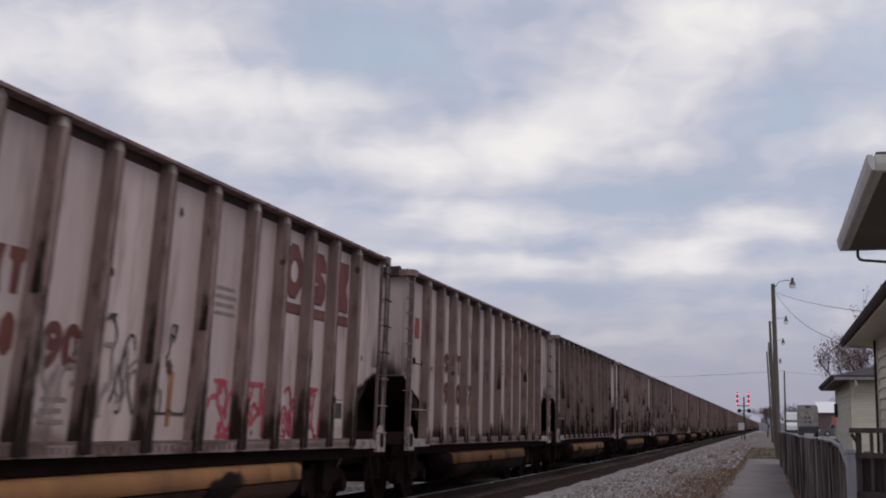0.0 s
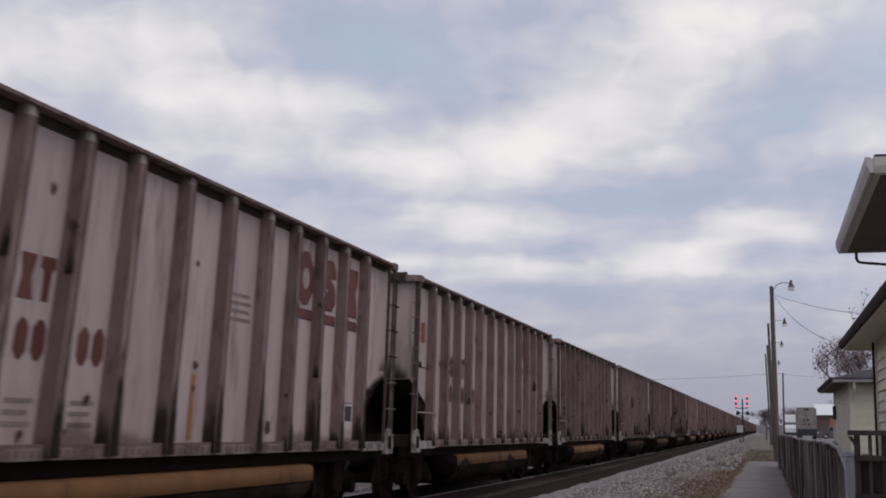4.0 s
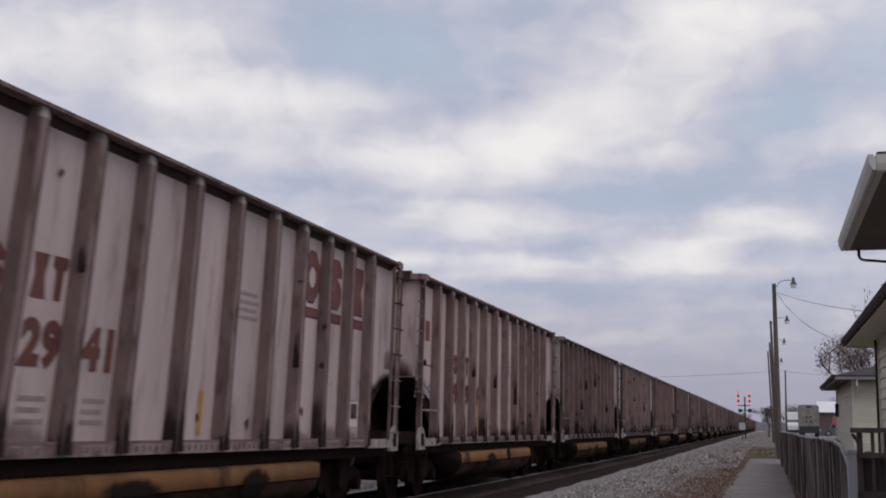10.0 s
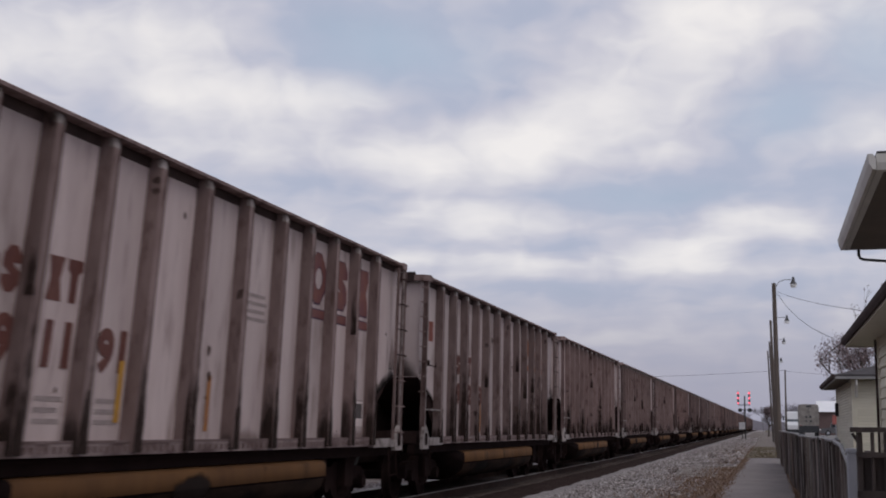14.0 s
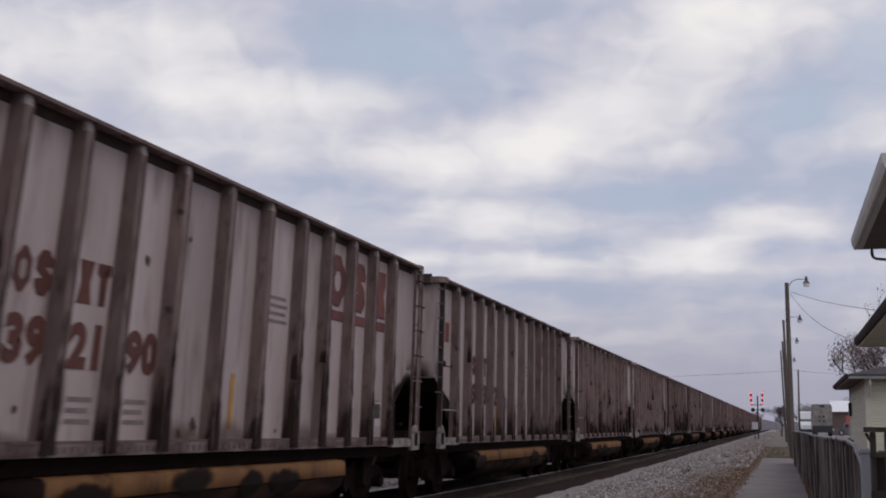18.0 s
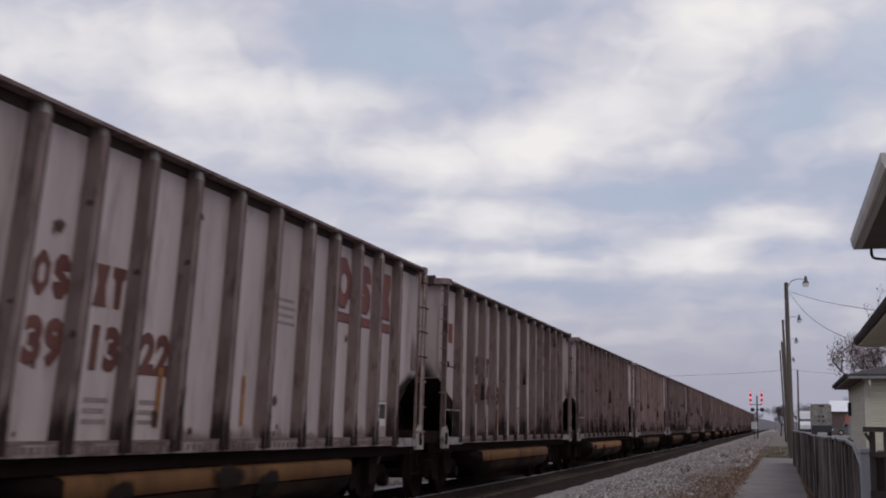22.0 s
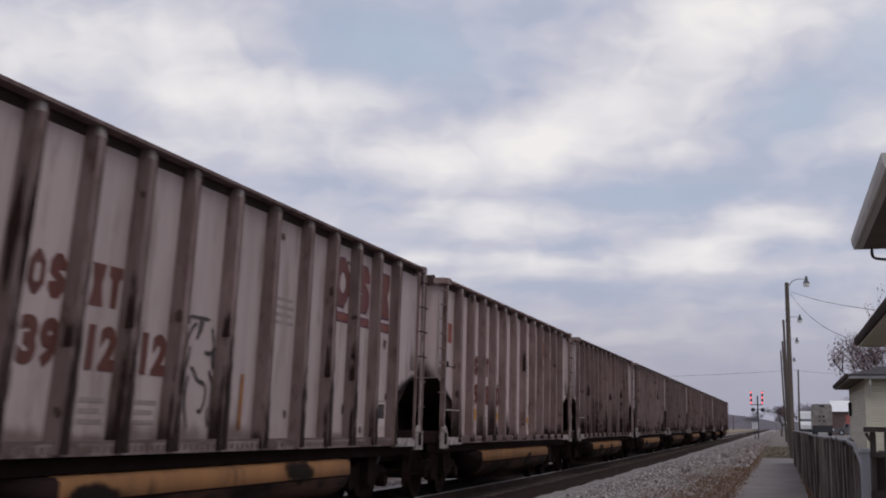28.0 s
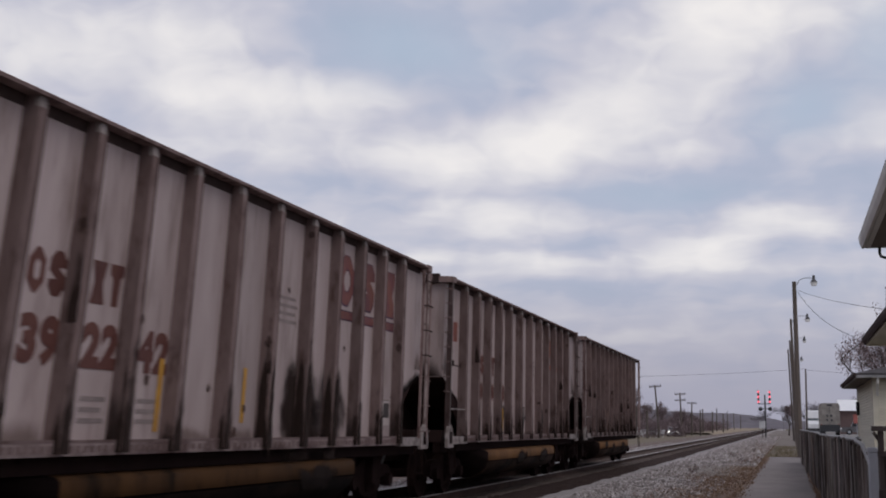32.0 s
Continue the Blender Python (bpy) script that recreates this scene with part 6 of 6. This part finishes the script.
def crossing_signal():
    x, y = -3.35, 180.0
    z = rise(y)
    ob = thing("railway_signal", "steel signal mast with two red-lit heads beside the line", "railway signal", m=pose(x, y, z))
    f = Form()
    f.tube((0.12, 0, 0), (0.12, 0, 5.9), 0.09, 8)
    part("mast", f, M_BLACK, ob)
    f = Form()
    f.box(-0.77, 0.77, -0.04, 0.04, 4.62, 4.72)
    f.box(-0.77, 0.85, -0.04, 0.04, 3.95, 4.05)
    part("bracket", f, M_BLACK, ob)
    for s in (-1, 1):
        h = part("signal_head", Form().box(s * 0.75 - 0.12, s * 0.75 + 0.12, -0.06, 0.12, 4.72, 6.5, c=0.03), M_BLACK, ob, "upright black three-lamp head")
        for k in range(3):
            f = Form()
            zc = 4.95 + 0.68 * k
            f.tube((s * 0.75, -0.10, zc), (s * 0.75, -0.06, zc), 0.13, 14)
            part("lens", f, M_LAMPRED, h, "glowing red lens")
        f = Form()
        f.tube((0.12 + s * 0.64, -0.12, 3.98), (0.12 + s * 0.64, 0.0, 3.98), 0.28, 14)
        part("target_disc", f, M_BLACK, ob, "round black backing disc")
    f = Form()
    f.box(-0.70, 0.10, -0.4, 0.4, 1.35, 2.25, c=0.03)
    f.box(-0.74, 0.14, -0.45, 0.45, 2.25, 2.32)
    part("cabinet", f, M_SILVER, ob, "silver equipment cabinet at its foot")
    part("cabinet_stand", Form().tube((-0.3, 0, 0), (-0.3, 0, 1.35), 0.06, 8), M_BLACK, ob, "dark steel stand")


crossing_signal()

# ---- parked vehicles ----


def lot_z(y):
    return rise(y) + max(0.0, min(1.0, (y - 84) / 26)) * (1.22 - rise(125))


f = Form()
for y in (84, 92, 100, 110, 130, 160, 200, 250):
    f.v += [(1.6, y, rise(y) - 0.05), (3.0, y, lot_z(y)), (12, y, lot_z(y)), (45, y, lot_z(y))]
for j in range(7):
    for i in range(3):
        f.f.append((4 * j + i, 4 * j + i + 1, 4 * j + i + 5, 4 * j + i + 4))
        f.m.append(0)
solid("gravel_lot", f, M_GREYROAD, "raised pale gravel lot behind the fence", "parking lot", kind="structure")


def ground_z(x, y):
    return lot_z(y) if x > 2 else rise(y)


def wheel_under(parent, x, y, z, r, w):
    f = Form()
    f.tube((x - w / 2, y, z), (x + w / 2, y, z), r, 14)
    t = part("wheel", f, M_RUBBER, parent)
    f = Form()
    f.tube((x - w / 2 - 0.01, y, z), (x + w / 2 + 0.01, y, z), r * 0.55, 12)
    part("rim", f, M_METAL, t)


def car(x, y, turn, paint, label, lights=False, h=1.45):
    ob = thing("parked_car", label, "car", pose(x, y, ground_z(x, y), 0, 0, turn), group="vehicles in the lot")
    f = Form()
    f.extrude([(-2.2, 0.3), (2.2, 0.3), (2.25, 0.6), (2.1, 0.85), (1.2, 0.95), (-1.9, 0.95), (-2.2, 0.8)], "x", -0.87, 0.87)
    part("body", f, paint, ob)
    f = Form()
    f.extrude([(1.1, 0.95), (0.45, h - 0.02), (0.2, h), (-1.1, h), (-1.3, h - 0.05), (-1.85, 0.95)], "x", -0.74, 0.74)
    part("cabin", f, paint, ob)
    f = Form()
    f.poly([(-0.68, 1.06, 0.99), (0.68, 1.06, 0.99), (0.62, 0.5, h - 0.06), (-0.62, 0.5, h - 0.06)], [(0, 1, 2, 3)])
    f.poly([(-0.68, -1.84, 0.99), (0.68, -1.84, 0.99), (0.62, -1.36, h - 0.08), (-0.62, -1.36, h - 0.08)], [(3, 2, 1, 0)])
    for s in (-1, 1):
        f.poly([(s * 0.745, 0.95, 1.0), (s * 0.745, 0.42, h - 0.08), (s * 0.745, -1.2, h - 0.08), (s * 0.745, -1.7, 1.0)], [(0, 1, 2, 3)])
    part("glazing", f, M_GLASS, ob)
    for s in (-1, 1):
        for q in (-1.35, 1.35):
            wheel_under(ob, s * 0.78, q, 0.33, 0.33, 0.2)
        f = Form()
        f.box(s * 0.6 - 0.14, s * 0.6 + 0.14, 2.15, 2.27, 0.6, 0.78)
        part("headlight", f, M_HEADLIGHT if lights else M_LAMPGLASS, ob)
    return ob


def panel_van(x, y):
    """A tall old step van seen from behind, with rounded roof corners."""
    ob = thing("step_van", "dull beige step van with rounded roof corners, seen from behind", "van", pose(x, y, ground_z(x, y)), group="vehicles in the lot")
    w, h, r = 0.98, 3.32, 0.28
    ring = [(-w, 0.75), (w, 0.75)] + [(w - r + r * math.cos(a), h - r + r * math.sin(a)) for a in [k * math.pi / 10 for k in range(6)]]
    ring += [(-w + r - r * math.sin(a), h - r + r * math.cos(a)) for a in [k * math.pi / 10 for k in range(6)]]
    part("box_body", Form().extrude(ring, "y", 0, 5.5), M_TRAILER, ob)
    part("door_seam", Form().box(-0.015, 0.015, -0.012, 0.004, 0.9, h - 0.35), M_CARDARK, ob, "dark seam between the rear doors")
    for px, pz, q in ((-0.25, 2.05, 0.13), (0.15, 2.05, 0.13), (-0.25, 1.62, 0.10), (0.18, 1.60, 0.12)):
        part("rear_window", Form().box(px - q * 0.8, px + q * 0.8, -0.015, 0.004, pz - 0.11, pz + 0.11, c=0.02), M_CARDARK, ob, "small dark rear pane")
    part("roof_lamp", Form().box(-0.25, 0.25, -0.03, 0.01, h - 0.3, h - 0.12, c=0.02), M_CARDARK, ob, "dark roof lamp bar")
    part("bumper", Form().box(-w, w, -0.18, 0.0, 0.45, 1.15, c=0.02), M_CARDARK, ob, "dark step bumper")
    part("chassis", Form().box(-w + 0.1, w - 0.1, 0.02, 5.4, 0.45, 0.74), M_CARDARK, ob)
    for s in (-1, 1):
        part("tail_lamp", Form().box(s * 0.82 - 0.07, s * 0.82 + 0.07, -0.03, 0.01, 0.95, 1.2, c=0.01), M_RED, ob, "red tail lamp")
        for q in (0.9, 4.4):
            wheel_under(ob, s * (w - 0.18), q, 0.42, 0.42, 0.28)
    return ob


def road_truck(x, y, cab, label, low=False):
    """A lorry facing the path: bonnet, tall cab with a wide windscreen, bumper and wheels."""
    ob = thing("parked_truck", label, "truck", pose(x, y, ground_z(x, y)), group="vehicles in the lot")
    h = 2.75 if low else 3.0
    part("bonnet", Form().extrude([(0, 0.55), (1.5, 0.55), (1.5, 1.55), (0.25, 1.4), (0, 1.2)], "x", -0.85, 0.85), M_CARDARK if not low else cab, ob, "dark bonnet and grille" if not low else "")
    part("cab", Form().extrude([(1.5, 0.55), (4.2, 0.55), (4.2, h), (2.3, h), (2.0, h - 0.2), (1.5, 1.55)], "x", -1.05, 1.05), cab, ob)
    part("windscreen", Form().poly([(-0.9, 1.52, 1.62), (0.9, 1.52, 1.62), (0.85, 1.90, h - 0.45), (-0.85, 1.90, h - 0.45)], [(0, 1, 2, 3)]), M_SCREEN, ob, "pale sky-lit windscreen")
    part("bumper", Form().box(-1.0, 1.0, -0.15, 0.0, 0.4, 0.75, c=0.03), M_CARDARK, ob, "dark bumper")
    for s in (-1, 1):
        part("headlight", Form().box(s * 0.68 - 0.12, s * 0.68 + 0.12, -0.03, 0.02, 0.85, 1.05, c=0.01), M_LAMPGLASS, ob)
        part("mirror", Form().box(s * 1.22 - 0.09, s * 1.22 + 0.09, 1.5, 1.6, 1.75, 2.2, c=0.02), M_CARDARK, ob, "dark side mirror")
        part("mirror_arm", Form().tube((s * 1.04, 1.6, 2.1), (s * 1.2, 1.56, 2.1), 0.025, 6), M_CARDARK, ob)
        for q in (0.75, 3.5):
            wheel_under(ob, s * 0.86, q, 0.45, 0.45, 0.28)
    return ob


panel_van(3.92, 135)
car(8.05, 158, 90, M_TRUCKGREY, "dark silver parked pickup beside the van", h=2.6)
road_truck(2.75, 146, M_CARWHITE, "white parked truck beside the beige van", True)
sign_post = thing("red_sign", "square red sign on a post in the lot", "sign", pose(6.45, 133.5, ground_z(6.45, 133.5)))
part("post", Form().tube((0, 0, 0), (0, 0, 1.3), 0.04, 8), M_METAL, sign_post)
part("sign_face", Form().box(-0.32, 0.32, -0.05, 0.0, 1.3, 2.2, c=0.02), M_SIGNRED, sign_post, "faded red sign face")
f = Form()
f.box(6.2, 14.0, 170, 182, lot_z(170) - 0.2, 4.4)
f.poly([(6.0, 169.6, 4.4), (14.3, 169.6, 4.4), (14.3, 174, 5.9), (6.0, 174, 5.9), (6.0, 182.4, 4.4), (14.3, 182.4, 4.4)], [(0, 1, 2, 3), (3, 2, 5, 4), (0, 3, 4), (1, 5, 2)], 1)
solid("white_roofed_shed", f, [M_BRICKRED, M_WHITEROOF], "long red-brown shed with a bright white roof behind the lot", "shed")
for x, y, turn in ((-21.5, 175, 95), (-16.7, 192, 180)):
    car(x, y, turn, M_CARWHITE, "white car on the lane beyond the railway" if turn < 100 else "white car with lit headlights beyond the railway", turn > 100)
f = Form()
for k in range(9):
    f.box(-24 + k * 0.9, -23.94 + k * 0.9, 176.0, 176.06, rise(176), rise(176) + 1.1)
f.box(-24.0, -16.5, 176.0, 176.04, rise(176) + 0.5, rise(176) + 1.05)
solid("white_rail_fence", f, M_CARWHITE, "low white fence along the lane", "fence")

# ---- utility poles, trees and hills ----


def utility_pole(x, y, h, arms, lean):
    ob = thing("utility_pole", "dark wooden utility pole with crossarms beyond the line", "utility pole", pose(x, y, rise(y), 0, lean, 0), group="utility poles beyond the line")
    f = Form()
    f.tube((0, 0, -0.2), (0, 0, h), 0.15, 8, r2=0.1)
    part("pole", f, M_POLE, ob)
    for k in range(arms):
        f = Form()
        z = h - 0.25 - 0.9 * k
        f.box(-0.8, 0.8, -0.06, 0.06, z - 0.06, z + 0.06)
        a = part("crossarm", f, M_POLE, ob)
        for px in (-0.7, -0.35, 0.35, 0.7):
            g = Form()
            g.tube((px, 0, z + 0.06), (px, 0, z + 0.25), 0.05, 6)
            part("insulator", g, M_BLACK, a)


for x, y, h, arms, lean in ((-16.7, 170, 7.0, 1, -4), (-15.5, 192, 6.5, 2, -2), (-16.0, 218, 5.6, 1, 1), (-16.2, 250, 4.8, 0, 0), (-15.8, 290, 5.4, 0, 1), (-16.2, 350, 5.6, 0, 0), (-17.0, 410, 5.6, 0, 0), (-17.5, 480, 5.6, 0, 0),
                            (-14.0, 210, 4.2, 0, 0), (-13.8, 240, 4.2, 0, 0), (-13.6, 275, 4.2, 0, 0), (-19.5, 168, 4.2, 0, 1), (-17.2, 160, 3.4, 0, 0)):
    utility_pole(x, y, h, arms, lean)


def tree(x, y, h, spread, label, seed, dense=500, leaf=0.10, mats=None, trunk=0.16, bark=None, slim=0.45, loose=0.07):
    """A trunk that forks into limbs and twigs, with small leaf or twig clumps at the ends."""
    rng = random.Random(seed)
    ob = thing("tree", label, "tree", pose(x, y, rise(y)))
    f = Form()
    ends = []

    def grow(p, d, length, r, depth):
        q = p + d * length
        f.tube(p, q, r, 6 if depth < 2 else 4, r2=r * 0.65)
        if depth == 4:
            ends.append(q)
            return
        for _ in range(3 if depth < 3 else 2):
            nd = (d + Vector((rng.gauss(0, 0.55), rng.gauss(0, 0.55), rng.uniform(-0.15, 0.35)))).normalized()
            grow(q, nd, length * rng.uniform(0.55, 0.85), r * 0.62, depth + 1)
        if depth > 1:
            ends.append(q)

    grow(Vector((0, 0, -0.1)), Vector((rng.uniform(-0.08, 0.08), 0, 1)).normalized(), h * 0.34, trunk, 0)
    sx = spread / max(0.1, max(math.hypot(e.x, e.y) for e in ends))
    sz = h / max(e.z for e in ends)
    f.v = [(a * (1 + (sx - 1) * min(1, max(0, c) / h)), b * (1 + (sx - 1) * min(1, max(0, c) / h)), c * sz) for a, b, c in f.v]
    part("trunk", f, bark or M_BARK, ob)
    v, fc = [], []
    for _ in range(dense):
        e = rng.choice(ends)
        c = Vector((e.x * (1 + (sx - 1) * min(1, max(0, e.z) / h)), e.y * (1 + (sx - 1) * min(1, max(0, e.z) / h)), e.z * sz))
        c += Vector((rng.gauss(0, loose * spread), rng.gauss(0, loose * spread), rng.gauss(0, 0.7 * loose * h)))
        rot = Euler((rng.uniform(0, 6), rng.uniform(0, 6), rng.uniform(0, 6))).to_matrix()
        s = leaf * rng.uniform(0.5, 1.4)
        n = len(v)
        v += [tuple(c + rot @ Vector(k)) for k in ((-s, -s * slim * 0.66, 0), (0, -s * slim, 0.02), (s, 0, 0), (0, s * slim, 0.02))]
        fc.append((n, n + 1, n + 2, n + 3))
    me = bpy.data.meshes.new("crown")
    me.from_pydata(v, [], fc)
    me.materials.append(mats or M_LITTER)
    part("crown", me, None, ob)


tree(4.3, 58, 5.9, 2.7, "tree with sparse dark red-brown winter leaves behind the houses", 3, 5600, 0.065, slim=0.22, loose=0.05, trunk=0.11)
tree(5.0, 60, 8.3, 0.8, "tall thin bare tree with a few brown leaves behind the houses", 8, 260, 0.08, slim=0.3, loose=0.04, trunk=0.08)
tree(5.6, 46, 5.2, 1.6, "bare shrubby tree behind the cream house", 12, 900, 0.09, slim=0.35, loose=0.04)
tree(-0.2, 230, 5.0, 1.6, "dark leafless bushy tree at the end of the path", 15, 2500, 0.16, M_PURPLE, slim=0.3)
for k, (x, y, h, s) in enumerate(((-20.5, 165, 6.4, 2.6), (-23, 180, 5.5, 2.8), (-22, 205, 5.0, 2.6), (-26, 220, 5.5, 3.0), (-19.5, 235, 4.4, 2.2), (-24, 250, 5.0, 2.8), (-30, 200, 6.0, 3.2), (-21, 290, 4.5, 2.5), (-27, 320, 5.0, 3.0), (-20, 148, 7.5, 2.5))):
    tree(x, y, h, s, "bare winter tree beyond the railway", 50 + k, 2200, 0.16, M_PURPLE, slim=0.14)
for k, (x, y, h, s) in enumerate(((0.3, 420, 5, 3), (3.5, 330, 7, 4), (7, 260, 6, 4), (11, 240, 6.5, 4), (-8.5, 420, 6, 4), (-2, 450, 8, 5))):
    tree(x, y, h, s, "distant bare winter tree tinted pale for haze", 80 + k, 1600, 0.15, M_HAZE, 0.12, M_HAZE)


def bushes():
    rng = random.Random(66)
    for k, (x, y, r) in enumerate(((-15.8, 187, 1.6), *[(-18.0 - 3.5 * (k % 3) - 0.01 * k, 172 + 11 * k, 1.7 + 0.35 * ((k * 7) % 4)) for k in range(20)], (-19.0, 200, 1.8), (-21.5, 188, 1.5), (-18.5, 215, 1.6), (-22.5, 230, 2.0), (-17.8, 245, 1.5), (-18.6, 275, 1.6), (-25, 205, 2.0), *[(-19.5 - 5 * (k % 4) - 0.03 * k * k, 238 + 14 * k, 2.2 + 0.3 * ((k * 5) % 4)) for k in range(22)])):
        v, fc = [], []
        for _ in range(1500):
            d = Vector((rng.gauss(0, 1), rng.gauss(0, 1), rng.gauss(0, 1))).normalized() * r * rng.uniform(0.3, 1.1)
            c = Vector((d.x, d.y, max(0.0, d.z * 0.75 + r * 0.6)))
            rot = Euler((rng.uniform(0, 6), rng.uniform(0, 6), rng.uniform(0, 6))).to_matrix()
            s = 0.13 * rng.uniform(0.4, 1.3)
            n = len(v)
            v += [tuple(c + rot @ Vector(q)) for q in ((-s, -s * 0.25, 0), (0, -s * 0.4, 0.02), (s, 0, 0), (0, s * 0.4, 0.02))]
            fc.append((n, n + 1, n + 2, n + 3))
        me = bpy.data.meshes.new("bush")
        me.from_pydata(v, [], fc)
        me.materials.append(M_PURPLE)
        ob = tagged(new("bush", me), "dark purple-brown leafless bush beyond the railway", "bush", "bushes beyond the line")
        ob.matrix_basis = pose(x, y, rise(y))


bushes()


def hills(name, x0, x1, y, height, seed, label):
    """A wooded ridge with an uneven skyline."""
    f = Form()
    n, m = 90, 6
    for j in range(m):
        for i in range(n):
            x = x0 + (x1 - x0) * i / (n - 1)
            t = j / (m - 1)
            env = math.sin(math.pi * min(1, max(0, i / (n - 1)))) ** 0.5
            hgt = height * env * (0.72 + 0.45 * noise.noise((x / 260, seed, 0)) + 0.10 * noise.noise((x / 40, seed, 5)) + 0.05 * noise.noise((x / 12, seed, 9)))
            f.v.append((x, y + 420 * t, rise(y) - 1 + hgt * math.sin(t * math.pi / 2) ** 0.8))
    for j in range(m - 1):
        for i in range(n - 1):
            a = j * n + i
            f.f.append((a, a + 1, a + n + 1, a + n))
            f.m.append(0)
    solid(name, f, M_HILL, label, "hills", kind="structure")


hills("backdrop_hills", -700, 20, 1500, 46, 1.3, "wooded winter hills in the distance, tinted for haze")
hills("backdrop_hills", -70, 600, 1700, 48, 4.7, "wooded winter hills in the distance, tinted for haze")
hills("backdrop_woods", -220, -24, 520, 9, 8.1, "far belt of bare winter woods")
# ---- movement ----


# metres gone at each time, as the train slightly gains and loses
GONE = [(0, -0.1), (1, 24.38), (2, 48.49), (3, 72.88), (3.5, 84.28), (5.5, 132.9), (6, 144.88), (6.5, 157.08), (7, 169.23), (8, 193.28), (9, 217.67), (10, 241.92), (11, 266.2), (12, 290.28), (13, 314.59), (14, 338.74), (14.5, 351.05), (16.5, 399.4), (17, 411.57), (18, 435.52), (19, 459.93), (20, 484.09), (21, 508.24), (22, 532.3), (23, 556.7), (24, 580.77), (25, 605.17), (25.5, 617.33), (27.5, 665.72), (28, 678.0), (28.5, 690.25), (29, 702.3), (30, 726.5), (31, 750.83), (32, 775.2)]


def run(t):
    """Metres that the train has gone after t seconds."""
    slip = np.interp(t, [a for a, _ in GONE], [b - 24.18 * a - 0.0015 * a * a for a, b in GONE])
    return 24.18 * t + 0.0015 * t * t + float(slip)


def motions():
    times = [a for a, _ in GONE] + [4.5, 15.5, 26.5]
    for k, car in enumerate(CARS):
        start = 19.99 + PITCH * k - HALF
        stops = {frame(t): t for t in times}
        # extra rows where the line starts to climb
        for y in (70, 50, 35, 20, 5):
            n = round((start - y) / 24.2 * FPS) + 1
            if 10 < n < frame(32) - 10 and not any(abs(n - f) < 6 for f in stops):
                stops[n] = (n - 1) / FPS
        rows = []
        for t in sorted(stops.values()):
            y = start - run(t)
            tilt = math.degrees(math.atan2(rise(y + 5) - rise(y - 5), 10))
            rows.append((t, pose(RAIL_X, y, rise(y) + RAIL_Z, tilt)))
        walk(car, rows)
        # the wheels turn while the car passes near
        f0 = max(1, frame((start - 50) / 24.2))
        f1 = min(frame(32), frame((start + 12) / 24.2))
        if f1 - f0 < 3:
            continue
        for wheel in [c for c in car.children if c.name.startswith("wheelset")]:
            y = wheel.matrix_basis.translation.y
            rows = [((f - 1) / FPS, pose(0, y, 0.457, 84 * (f - f0))) for f in range(f0, f1 + 1)]
            if f0 > 1:
                rows.insert(0, (0, pose(0, y, 0.457)))
            if f1 < frame(32):
                rows.append((32, pose(0, y, 0.457, 84 * (f1 - f0))))
            walk(wheel, rows)


motions()
